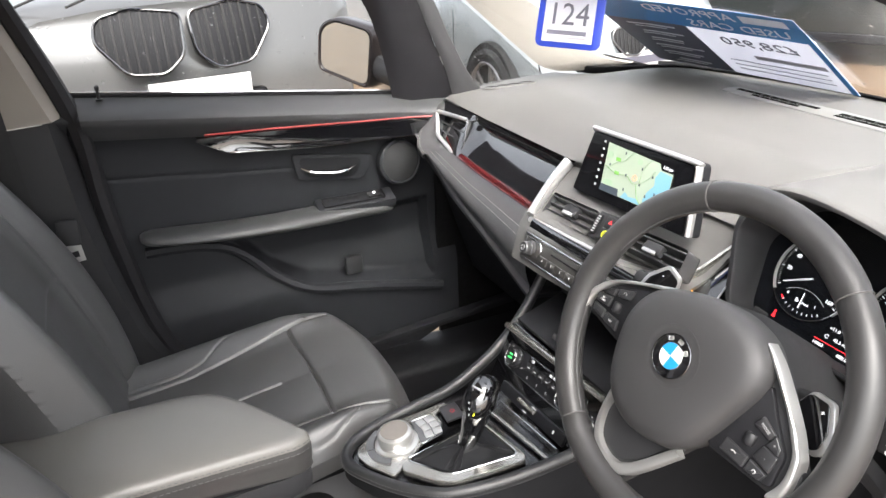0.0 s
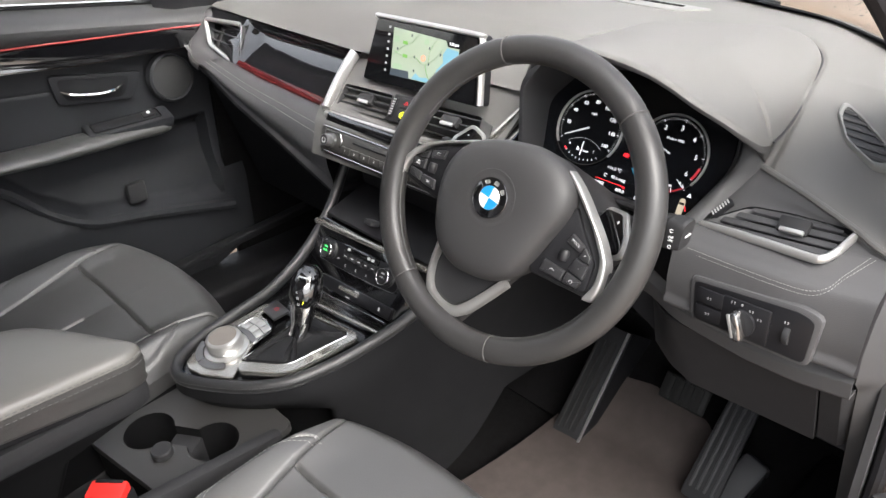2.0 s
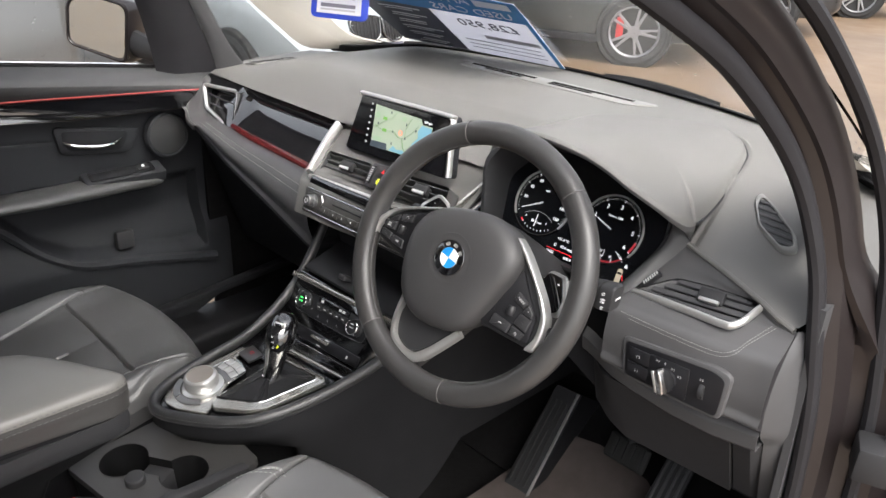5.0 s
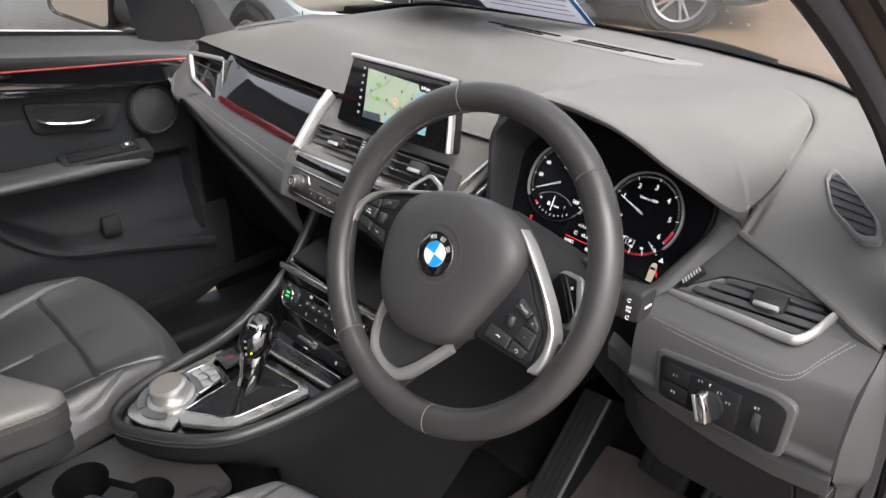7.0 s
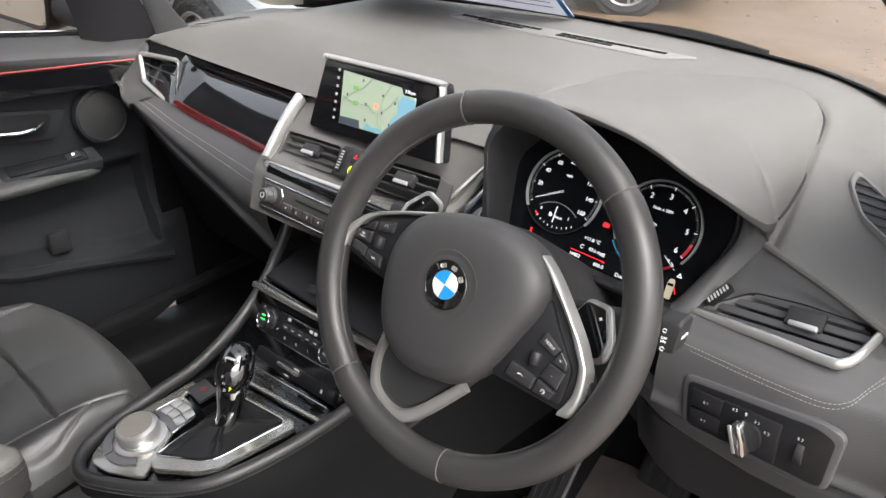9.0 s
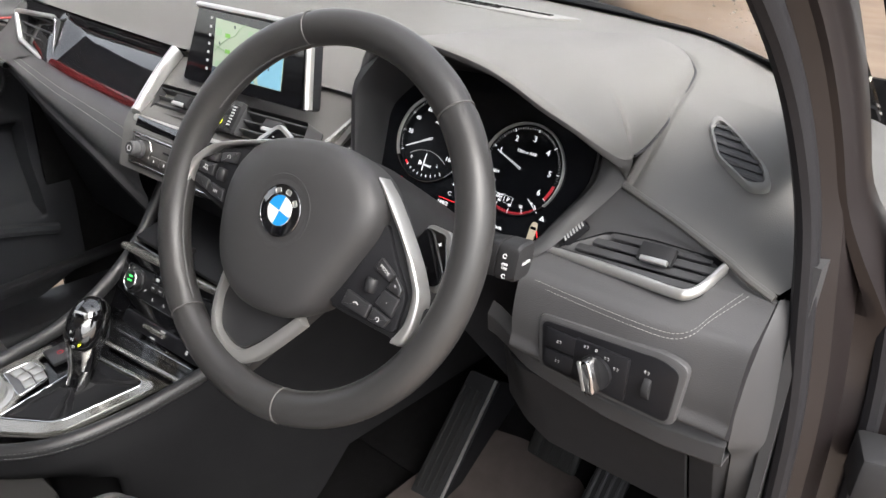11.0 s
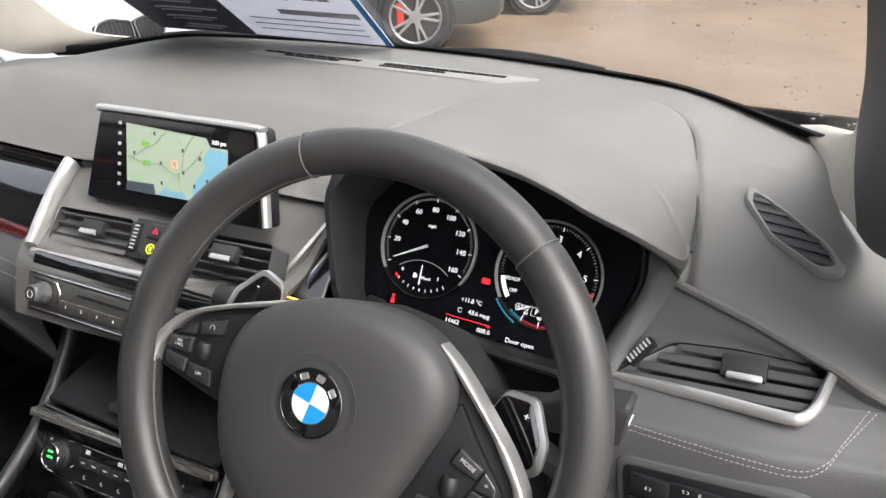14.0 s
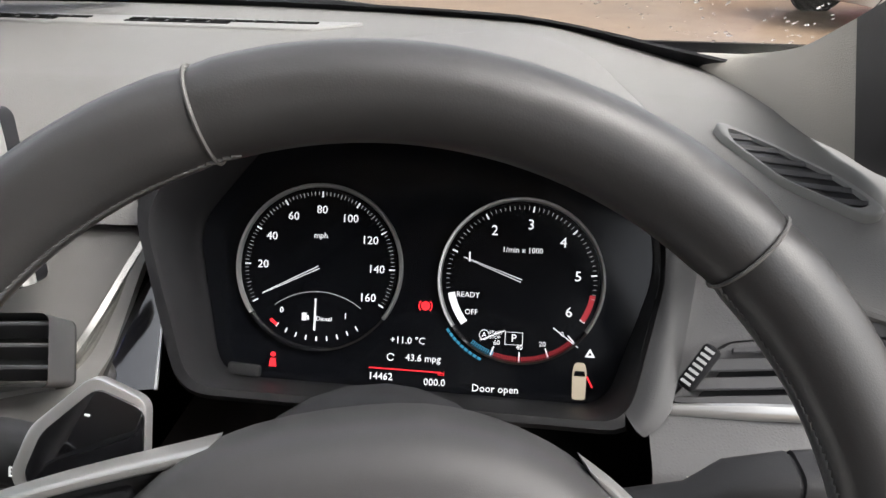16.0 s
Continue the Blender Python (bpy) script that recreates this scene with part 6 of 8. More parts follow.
# rotary controller and its keys
IM = TM @ pose(-0.059, -0.078, 0.004)
part("controller_base", lathe([(0.036, 0), (0.0355, 0.003), (0.031, 0.005), (0.0001, 0.005)], IM, 40), SILVER, console)
kn = part("rotary_controller", lathe([(0.028, 0.004), (0.029, 0.007), (0.0275, 0.009), (0.0285, 0.011), (0.0285, 0.021), (0.0275, 0.024), (0.0245, 0.026), (0.0215, 0.0268), (0.0001, 0.0262)], IM, 48), SILVER, console, "knurled silver rotary controller")
part("controller_face", lathe([(0.0225, 0), (0.0225, 0.0006), (0.0001, 0.0006)], IM @ pose(0, 0, 0.0265), 40), mat("brushed_bronze", (0.34, 0.3, 0.26), 0.35, 0.8, 0.1, 40), kn)
KP = fillet([(-0.091, -0.040), (-0.0875, -0.007), (-0.063, 0.0), (-0.036, -0.006), (-0.031, -0.046)], 0.005)
keypad = part("key_pad", prism(KP, 0.003, TM @ pose(0, 0, 0.003), 0.001), GUN, console, "fan of silver menu keys")
part("pad_rim", tube([TM @ V(*p, 0.006) for p in KP], 0.0009, 6, True), CHROME, keypad)
for x, a in ((-0.0775, 6), (-0.0615, 0), (-0.0450, -8)):
    for y in (-0.027, -0.0115):
        part("menu_key", box(0.0145, 0.0135, 0.003, TM @ pose(x, y + 0.002 * (a == 0), 0.0065, 0, 0, a), 0.001), SILVER, keypad)
for a0, a1 in ((202, 262), (264, 326)):
    part("arc_key", arc(bmesh.new(), TM @ pose(-0.059, -0.078, 0.004), 0.0435, 0.0115, a0, a1, 0.003, 14), GUN, console)
part("parking_brake_switch", box(0.040, 0.031, 0.006, TM @ pose(-0.075, 0.028, 0.003, 0, 0, -4), 0.002), KEY, console, "black parking brake switch with a red mark")
part("brake_mark", arc(bmesh.new(), TM @ pose(-0.074, 0.030, 0.0063), 0.0036, 0.0012, 0, 360, 0.0004, 16), G_DRED, console)
# gear lever in its leather boot
FRM = fillet([(-0.022, 0.060), (0.082, 0.0775), (0.0945, 0.070), (0.0745, -0.038), (0.058, -0.060), (0.008, -0.0955), (-0.008, -0.091)], 0.006)
FIN = fillet([(-0.0175, 0.0545), (0.071, 0.067), (0.0785, 0.062), (0.0605, -0.0295), (0.0515, -0.043), (0.0, -0.076), (-0.0095, -0.080)], 0.006)
band = lambda P_, z, k=1.0: [TM @ V(0.03 + (p[0] - 0.03) * k, -0.01 + (p[1] + 0.01) * k, z) for p in P_]
part("boot_frame", loft([band(FRM, 0.0), band(FRM, 0.0065), band(FRM, 0.008, 0.985), band(FIN, 0.0095, 1.02), band(FIN, 0.0085), band(FIN, 0.002, 0.98)], caps=False), PEARL, console, "pale silver frame round the gear lever boot", angle=20)
part("frame_edge", tube(band(FIN, 0.0095, 1.01), 0.0011, 6, True), CHROME, console)
bm = loft([[TM @ V(0.020 * (1 - s) + p[0] * s, 0.008 * (1 - s) + p[1] * s, z + 0.004 * math.sin(i * 0.9) * (0.2 < s < 0.8)) for i, p in enumerate(FIN)] for s, z in ((0.99, 0.002), (0.93, 0.010), (0.7, 0.010), (0.5, 0.014), (0.34, 0.014), (0.22, 0.018), (0.17, 0.02))])
part("lever_boot", bm, BOOT, console, "creased black leather boot")
base, tip = V(0.020, -0.092, 0.605), V(0.022, -0.056, 0.712)
up = (tip - base).normalized()
LV = frame_of(base, (0.82, 0.57, 0), up)
LEVER_FORM = ((0.0105, 0.0115, 0, -0.006), (0.0105, 0.0115, 0, 0.01), (0.0115, 0.0135, 0.001, 0.025), (0.0135, 0.0165, -0.001, 0.04), (0.0145, 0.019, -0.004, 0.055), (0.0168, 0.022, -0.006, 0.068),
              (0.0172, 0.0225, -0.005, 0.082), (0.0160, 0.020, -0.002, 0.095), (0.0135, 0.016, 0.002, 0.105), (0.0085, 0.0095, 0.004, 0.1115), (0.003, 0.004, 0.004, 0.113))
sec = lambda w_, d_, oy, z: [LV @ V(1.42 * w_ * math.cos(a), 1.2 * d_ * math.sin(a) + oy, z * 1.05) for a in (2 * math.pi * i / 28 for i in range(28))]
lever = part("gear_lever", loft([sec(*q) for q in LEVER_FORM]), GLOSS, console, "gloss black gear selector with a chrome edge", angle=60)


def lever_strip(k, a0, a1, n, first, last):
    """A band of the selector's skin between two angles, a little proud."""
    return loft([[LV @ V(k * 1.42 * w_ * math.cos(a), k * 1.2 * d_ * math.sin(a) + oy, z * 1.05) for a in (radians(a0 + (a1 - a0) * i / n) for i in range(n + 1))] for w_, d_, oy, z in LEVER_FORM[first:last]], closed=False)


part("chrome_edge", lever_strip(1.03, -26, 24, 10, 1, 10), LEVER, lever, "chrome edge strip", angle=60)
part("chrome_stem", lever_strip(1.025, -70, -26, 8, 0, 3), LEVER, lever, angle=60)
part("lever_button", box(0.017, 0.005, 0.015, LV @ pose(-0.001, -0.0215, 0.1015, 24), 0.002), SILVER, lever)
part("button_face", box(0.012, 0.003, 0.010, LV @ pose(-0.001, -0.0240, 0.1025, 24), 0.0015), GLOSS, lever)
part("lever_collar", lathe([(0.0125, -0.008), (0.0135, -0.004), (0.0125, 0.003), (0.0095, 0.006)], LV, 24), BOOT, lever)
part("side_release", box(0.003, 0.017, 0.026, LV @ pose(0.0218, 0.002, 0.083, 0, -4, 6), 0.0014), HARD, lever)
for k, ch in enumerate("RND"):
    lettering(ch, 0.0050, LV @ pose(-0.004 + 0.003 * k, -0.0345, 0.085 - 0.009 * k, 85, 0, 4), G_DIM, lever, "gear_letter")
lettering("P", 0.0065, LV @ pose(0.0085, -0.0330, 0.0695, 85, 0, 22), G_YELLOW, lever, "gear_letter", label="yellow-green lit letter P")
# cup holders behind
TR = frame_of((-0.022, -0.295, 0.505), (1, 0, 0), (0, -0.06, 1))
CUPS = ((-0.043, -0.03, 0.0385), (0.052, 0.027, 0.0385))
bm = bmesh.new()
edges = []
outline = fillet([(-0.10, -0.105), (0.098, -0.075), (0.115, 0.13), (-0.10, 0.13)], 0.02)
(xa, ya, ra), (xb, yb, rb) = CUPS
turn = math.atan2(yb - ya, xb - xa)
gape = radians(27)
wells = [(xa + ra * math.cos(turn + a), ya + ra * math.sin(turn + a)) for a in (gape + (2 * math.pi - 2 * gape) * i / 40 for i in range(41))]
wells += [(xb + rb * math.cos(turn + math.pi + a), yb + rb * math.sin(turn + math.pi + a)) for a in (gape + (2 * math.pi - 2 * gape) * i / 40 for i in range(41))]
for loop in (outline, wells):
    vs = [bm.verts.new(TR @ V(*p, 0)) for p in loop]
    edges += [bm.edges.new((vs[k - 1], vs[k])) for k in range(len(vs))]
bmesh.ops.triangle_fill(bm, edges=edges, use_beauty=True)
part("cup_tray", bm, TRAY, console, "dark plastic cup holder tray")
part("tray_side", loft([[TR @ V(p[0], p[1], 0) for p in outline], [TR @ V(p[0] * 1.012, p[1] * 1.012, -0.003) for p in outline], [TR @ V(p[0] * 1.012, p[1] * 1.012, -0.012) for p in outline]], caps=False), TRAY, console)
# skirt, well walls and floor carry their shade as colour
part("tray_skirt", loft([[TR @ V(p[0] * 0.985, p[1] * 0.985, -0.012) for p in outline], [TR @ V(p[0] * 0.9, p[1] * 0.95, -0.28) for p in outline]], caps=False), WELL_SHADE, console)
part("well_wall", loft([[TR @ V(p[0], p[1], z) for p in wells] for z in (0.0, -0.002, -0.03, -0.07)], caps=False), WELL_SHADE, console, "wall of two joined cup holders, blackened for shade")
part("well_floor", prism(outline, 0.003, TR @ pose(0, 0, -0.074)), WELL_SHADE, console)
part("well_link", box(0.046, 0.036, 0.056, TR @ pose((xa + xb) / 2, (ya + yb) / 2, -0.044, 0, 0, math.degrees(turn)), 0.003), HARD, console, "grey step between the cup holders")
for x, y, r in CUPS:
    part("cup_rim", arc(bmesh.new(), TR @ pose(x, y, 0.0004), r + 0.0012, 0.0016, math.degrees(turn) + 28 + 180 * (x > 0), math.degrees(turn) + 332 + 180 * (x > 0), 0.0008, 40), TRAY, console)
cap = part("socket_cap", lathe([(0.016, 0), (0.016, 0.010), (0.0145, 0.012), (0.0001, 0.0125)], TR @ pose(0.018, -0.038, 0.0), 28), HARD, console, "round lighter socket cap")
for a_, b_ in ((V(0.118, -0.62, 0.585), V(0.108, -0.20, 0.515)), (V(-0.158, -0.52, 0.492), V(-0.148, -0.20, 0.470))):
    part("seat_side_rail", box((b_ - a_).length, 0.022, 0.045, frame_of((a_ + b_) / 2, b_ - a_, (0, 0.12, 1)) @ pose(0, 0, -0.012), 0.006), HARD, console, "dark plastic rail beside the seat")
# armrest
arm = thing("armrest", (-0.02, -0.55, 0.45), "padded leather centre armrest with stitched edge", "armrest")


ARM_OUT = fillet([(-0.092, -0.28), (0.090, -0.28), (0.090, 0.198), (0.076, 0.222), (-0.022, 0.165), (-0.075, 0.125), (-0.092, 0.08)], 0.022, 6)


def arm_ring(s, z, kick=0.0):
    """The lid's outline drawn in by the share s, with the lower edge kicked up towards the back."""
    return [V(-0.048 + p[0] * s, -0.55 + p[1] * (1 - (1 - s) * 0.5), z + 0.03 * (0.2 - p[1]) + kick * sm((0.06 - p[1]) / 0.1)) for p in ARM_OUT]


part("armrest_lid", loft([arm_ring(1.0, 0.7125), arm_ring(0.992, 0.7175), arm_ring(0.975, 0.7225), arm_ring(0.94, 0.726), arm_ring(0.85, 0.7288), arm_ring(0.5, 0.732)]), ARM_LIT, arm, "leather top of the armrest lid in its lit tone", angle=50)
# the side's shade is put into a darker copy of the leather
part("lid_side", loft([arm_ring(0.95, 0.672, 0.028), arm_ring(0.985, 0.670, 0.028), arm_ring(0.998, 0.674, 0.028), arm_ring(0.99, 0.680, 0.02), arm_ring(1.006, 0.694, 0.006), arm_ring(1.0065, 0.7035), arm_ring(1.002, 0.709), arm_ring(0.994, 0.711), arm_ring(1.0, 0.713)], caps=False), ARM_SHADED, arm, "stitched leather side of the lid, shade painted into its colour", angle=50)
part("lid_underside", loft([arm_ring(0.93, 0.662, 0.02), arm_ring(0.96, 0.674, 0.028)]), DARK, arm)
base_ring = lambda k, z, f=1.0: [V(-0.048 + p[0] * k, -0.55 + p[1] * f * (1 - (1 - k) * 0.5), z) for p in ARM_OUT]
# blackened base: the shade below the lid is painted in
part("armrest_base", loft([base_ring(0.70, 0.33, 0.3), base_ring(0.78, 0.54, 0.36), base_ring(0.82, 0.60, 0.5), base_ring(0.93, 0.632)]), WELL_SHADE, arm)
part("base_collar", loft([base_ring(0.93, 0.632), base_ring(0.965, 0.637), base_ring(0.975, 0.655), base_ring(0.96, 0.668)]), HARD, arm, "dark grey collar under the lid")
for z, k in ((0.7160, 0.997), (0.7050, 1.0075)):
    stitches(arm_ring(k, z), STITCH_DARK, arm, 0.005, 0.003, 0.0006, "row of grey stitches")
# bright lips of the tray in front of the gear lever
for p0, p1, w_, m_ in (((-0.06, 0.007), (0.098, 0.0215), 0.0016, CHROME), ((-0.048, -0.0185), (0.119, 0.0015), 0.006, PEARL)):
    a, b = (V(*p, top(0, p[1]) + 0.003) for p in (p0, p1))
    part("tray_lip", box((b - a).length, w_, 0.004, frame_of((a + b) / 2, b - a, (0, -0.12, 1)), 0.0012), m_, console, "bright tray lip")
# ---- front seats ----
def groove(d, w=0.004):
    return math.exp(-(d / w) ** 2)


def bolster_line(y):
    """How far from the seat's middle the stitched bolster seam runs: it curls in to the panel's seam near the front."""
    return interp(-y, [0.187, 0.20, 0.222, 0.255, 0.285, 0.315, 0.345, 0.37, 0.413, 0.47, 0.6], [0.171, 0.185, 0.200, 0.214, 0.2185, 0.2155, 0.205, 0.191, 0.158, 0.146, 0.146])


def cushion_point(u, v, cx, inner):
    """Seat cushion: u across, v from the front to the back."""
    t = (u - 0.5) * 2
    y = -0.06 - 0.55 * v - 0.055 * abs(t) ** 2.5 * (1 - v)
    wide = 0.238 - 0.028 * (1 - v) ** 3
    x = cx + t * wide
    b = abs(t)
    z = 0.55 + 0.016 * math.cos(v * 3) - 0.02 * v
    z += 0.024 * math.exp(-((b - 0.86) / 0.2) ** 2) * sm(v * 3.5)
    z -= 0.16 * max(0, b - 0.86) ** 1.6 * 6
    z -= 0.085 * max(0, 1 - v / 0.10) ** 2.2
    across, seam = b * wide, min(0.19, max(0.13, 0.153 + 0.16 * (y + 0.30)))
    z -= 0.010 * groove(across - seam, 0.0025) * sm((v - 0.02) / 0.06)
    if across < seam:
        z -= 0.010 * groove(y + 0.228 + 0.015 * t * t, 0.0025) * sm((seam - across) / 0.01)
        z -= 0.007 * groove(across, 0.0024) * (v > 0.42)
        z += 0.004 * math.sin(math.pi * min(1, across / seam)) * sm((v - 0.1) / 0.2)
    z -= 0.004 * groove(across - bolster_line(y), 0.0022) * (y < -0.19)
    return V(x, y, z)


def seat(cx, outer, label, thread):
    """outer: the side of the door, -1 left or 1 right."""
    s = thing("front_seat", (cx, -0.35, 0.21), label, "car seat", "front seats")
    bm = skin(lambda u, v: cushion_point(u, v, cx, -outer), 230, 230)
    skirt = [cushion_point(0, 1 - i / 46, cx, 1) for i in range(46)] + [cushion_point(i / 115, 0, cx, 1) for i in range(115)] + [cushion_point(1, i / 46, cx, 1) for i in range(47)]
    loft([skirt, [V(cx + (p.x - cx) * 1.0, p.y, p.z - 0.03) for p in skirt]], closed=False, bm=bm)
    bmesh.ops.remove_doubles(bm, verts=bm.verts, dist=0.0008)
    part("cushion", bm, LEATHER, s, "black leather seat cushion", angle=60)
    # the side's shade is painted with a far darker leather than the top
    part("cushion_skirt", loft([[V(cx + (p.x - cx) * k_, p.y - d_, p.z - h_) for p in skirt] for k_, d_, h_ in ((0.998, 0, 0.03), (1.0, 0, 0.034), (0.995, 0, 0.06), (0.96, 0.02, 0.11))], closed=False), BOOT, s, "side of the cushion, shade put into its colour", angle=60)
    for k in (0, 1):
        for sx in (-1, 1):
            pts = []
            for i in range(70):
                y = -0.187 - 0.36 * (i / 69) ** 1.4
                off = bolster_line(y) + (0.005 if k else -0.005)
                q = (off / 0.232) ** 2.5 * 0.055
                y -= 0.004 * (1 if k == 0 else -1) * sm((-0.26 - y) / -0.07)
                v = (-0.06 - y - q) / (0.55 - q)
                pts.append(cushion_point(0.5 + sx * off / 0.464, v, cx, 1) + V(0, 0, 0.0010))
            stitches(pts, thread, s, 0.0042, 0.003, 0.0005, "row of grey stitches")
    base = box(0.46, 0.5, 0.16, pose(cx, -0.35, 0.33), 0.02, 3)
    part("seat_base", base, HARD, s)

    def back(u, v):
        t = (u - 0.5) * 2
        h = 0.62 * v
        wide = 0.265 - 0.05 * v ** 2
        b = abs(t)
        lean = math.tan(radians(20))
        y = -0.56 - h * lean + 0.055 * math.exp(-((b - 0.85) / 0.2) ** 2) * math.sin(math.pi * min(1, 0.2 + 0.75 * v)) + 0.02 * math.sin(3 * v) - 0.05 * max(0, b - 0.9) * 8
        y -= 0.006 * groove((b - 0.66) * wide, 0.005)
        if b < 0.66:
            y -= 0.004 * groove((v - 0.45) * 0.62, 0.005) + 0.004 * groove((v - 0.8) * 0.62, 0.005)
        z = 0.50 + h - 0.05 * max(0, v - 0.9) * b * 6
        return V(cx + t * wide, y, z)
    bm = skin(back, 120, 120)
    e = [back(0, i / 30) for i in range(31)] + [back(i / 30, 1) for i in range(1, 31)] + [back(1, 1 - i / 30) for i in range(1, 31)]
    loft([e, [p + V(0, -0.03, 0) for p in e], [V(cx + (p.x - cx) * 0.93, p.y - 0.10, p.z - 0.02 * (p.z > 1)) for p in e]], closed=False, bm=bm)
    bmesh.ops.remove_doubles(bm, verts=bm.verts, dist=0.0008)
    part("backrest", bm, LEATHER, s, "bolstered black leather backrest", angle=60)
    return s


seat(-0.37, -1, "black leather front passenger seat with side bolsters", STITCH_DARK)
seat(0.37, 1, "black leather driver's seat with grey stitching", STITCH)
# seat belt hardware
buckle = thing("seat_belt_buckle", (0.13, -0.44, 0.45), "black seat belt buckle with a red release button", "seat belt buckle")
BK = frame_of((0.120, -0.442, 0.580), (1, 0.9, 0), (0.06, -0.08, 1)) @ Matrix.Diagonal((1.15, 1.15, 1.15, 1))
part("buckle_body", box(0.044, 0.028, 0.11, BK @ pose(0, 0, -0.034), 0.004), DARK, buckle)
part("release_button", box(0.041, 0.023, 0.014, BK @ pose(0, 0, 0.025), 0.003), RED, buckle, "bright red release button")
part("buckle_slot", box(0.03, 0.004, 0.006, BK @ pose(0, 0.009, 0.030), 0.0005), DARK, buckle)
part("buckle_sleeve", box(0.05, 0.034, 0.06, BK @ pose(0, 0, -0.06), 0.006), DARK, buckle)
tongue = thing("seat_belt", (-0.70, -0.55, 0.85), "black seat belt with a steel tongue hanging on the pillar", "seat belt")
WEB = mat("belt_webbing", (0.02, 0.02, 0.021), 0.8, 0, 0.2, 90, 0.6, 900)
bm = skin(lambda u, v: V(-0.672 + 0.004 * u, -0.62 - 0.045 * u - 0.05 * v, 0.35 + 1.0 * v), 2, 20, 0.0015)
part("belt_webbing", bm, WEB, tongue)
TG = frame_of((-0.655, -0.60, 0.78), (0.1, 1, 0.1), (1, 0, 0.1))
part("tongue_plate", loft([[TG @ V(*p, z) for p in ((-0.018, -0.02), (0.018, -0.02), (0.018, 0.02), (-0.018, 0.02))] for z in (0, 0.003)]), SILVER, tongue)
part("tongue_hole", box(0.02, 0.012, 0.005, TG @ pose(0, -0.004, 0.0015), 0), DARK, tongue)
part("tongue_grip", box(0.04, 0.05, 0.009, TG @ pose(0.004, 0.04, 0.002, 0, 0, -10), 0.003), HARD, tongue)
part("belt_anchor", box(0.05, 0.04, 0.03, pose(-0.60, -0.47, 0.48, 0, 10, 0), 0.006), PILLAR, tongue)
# ---- front passenger door, closed ----
door = thing("passenger_door", (-0.78, -0.1, 0.3), "closed black front passenger door with leather armrest and gloss strip", "car door")


def belt(y):
    """Height of the window sill along the door."""
    return interp(y, [-0.6, 0.26], [1.058, 0.952])


def panel_x(y, z):
    """How far in the door trim stands at a height."""
    w_ = belt(y) - z
    x = -0.775 + 0.045 * math.exp(-((w_ - 0.03) / 0.05) ** 2)
    x += 0.03 * sm((0.62 - z) / 0.1)
    return x + 0.02 * sm((y - 0.1) / 0.15) * (z > 0.8)


def panel(u, v):
    y = -0.60 + 0.87 * u
    z0, z1 = 0.30 + 0.06 * sm((y - 0.1) / 0.2), belt(y)
    z = z1 + (z0 - z1) * v
    x = panel_x(y, z) - 0.05 * max(0, 1 - v * 18) ** 2
    # pocket hollow in the lower door
    edge = interp(y, [-0.47, -0.28, -0.2, -0.12, 0.14], [0.695, 0.675, 0.585, 0.535, 0.49])
    if -0.3 < y < 0.2:
        x -= 0.045 * sm((z - edge) / 0.03) * sm((0.71 - z) / 0.04) * sm((y + 0.33) / 0.1)
    # stitched seam line
    x -= 0.003 * groove(z - (0.832 + 0.11 * (-0.12 - y)), 0.003) * (y < -0.12)
    return V(x, y, z)


part("door_trim", skin(panel, 120, 160), DOOR_TRIM, door, "dark grained door trim")
bm = loft([[panel(i / 40, 0.002 + 0.11 * k / 12) + V(0.002 + 0.012 * math.sin(math.pi * k / 12), 0, 0.004 * (1 - k / 12)) for i in range(3, 41)] for k in range(13)], closed=False)
part("sill_pad", bm, PLASTIC, door, "soft window sill pad")
bm = tube([V(-0.783, -0.6 + 0.87 * i / 20, belt(-0.6 + 0.87 * i / 20) + 0.004) for i in range(21)], 0.006, 6)
part("window_seal", bm, SEAL, door)
part("belt_trim", tube([V(-0.776, -0.58 + 0.74 * i / 20, belt(-0.58 + 0.74 * i / 20) + 0.010) for i in range(21)], 0.002, 6), CHROME, door, "thin bright window trim")
part("lock_pin", lathe([(0.007, 0), (0.007, 0.003), (0.0035, 0.004), (0.0032, 0.02), (0.0042, 0.022), (0.0042, 0.028), (0.0001, 0.030)], pose(-0.76, -0.492, belt(-0.492) - 0.002), 14), HARD, door)
bm = loft([[V(-0.783, -0.60, 1.05), V(-0.783, 0.17, 0.955), V(-0.765, 0.15, 1.15), V(-0.73, 0.05, 1.3), V(-0.71, -0.2, 1.38), V(-0.71, -0.62, 1.38)], [V(-0.787, -0.60, 1.05), V(-0.787, 0.17, 0.955), V(-0.769, 0.15, 1.15), V(-0.734, 0.05, 1.3), V(-0.714, -0.2, 1.38), V(-0.714, -0.62, 1.38)]])
wg = part("window_glass", bm, GLASS, door, "clear door window wet with rain")
wg.visible_shadow = False


# gloss strip with its coral light line
top_l = lambda s: V(0, -0.325 + 0.56 * s, interp(s, [0, 0.3, 0.7, 1], [0.944, 0.938, 0.925, 0.918]))
low_l = lambda s: V(0, -0.325 + 0.56 * s, interp(s, [0, 0.1, 0.45, 0.8, 1], [0.934, 0.905, 0.886, 0.880, 0.886]))


def gloss(u, v):
    a, b = top_l(u), low_l(u)
    y, z = a.y, a.z + (b.z - a.z) * v
    return V(panel_x(y, z) + 0.010 + 0.022 * v * min(1, u * 8), y, z)


part("gloss_strip", skin(gloss, 50, 8, 0.006), GLOSS, door, "gloss black door strip")
part("coral_line", tube([gloss(0.03 + 0.97 * i / 40, 0.02) + V(0.003, 0, 0.004) for i in range(41)], 0.0030, 6, flat=0.8), REDLINE, door, "glowing coral accent line")
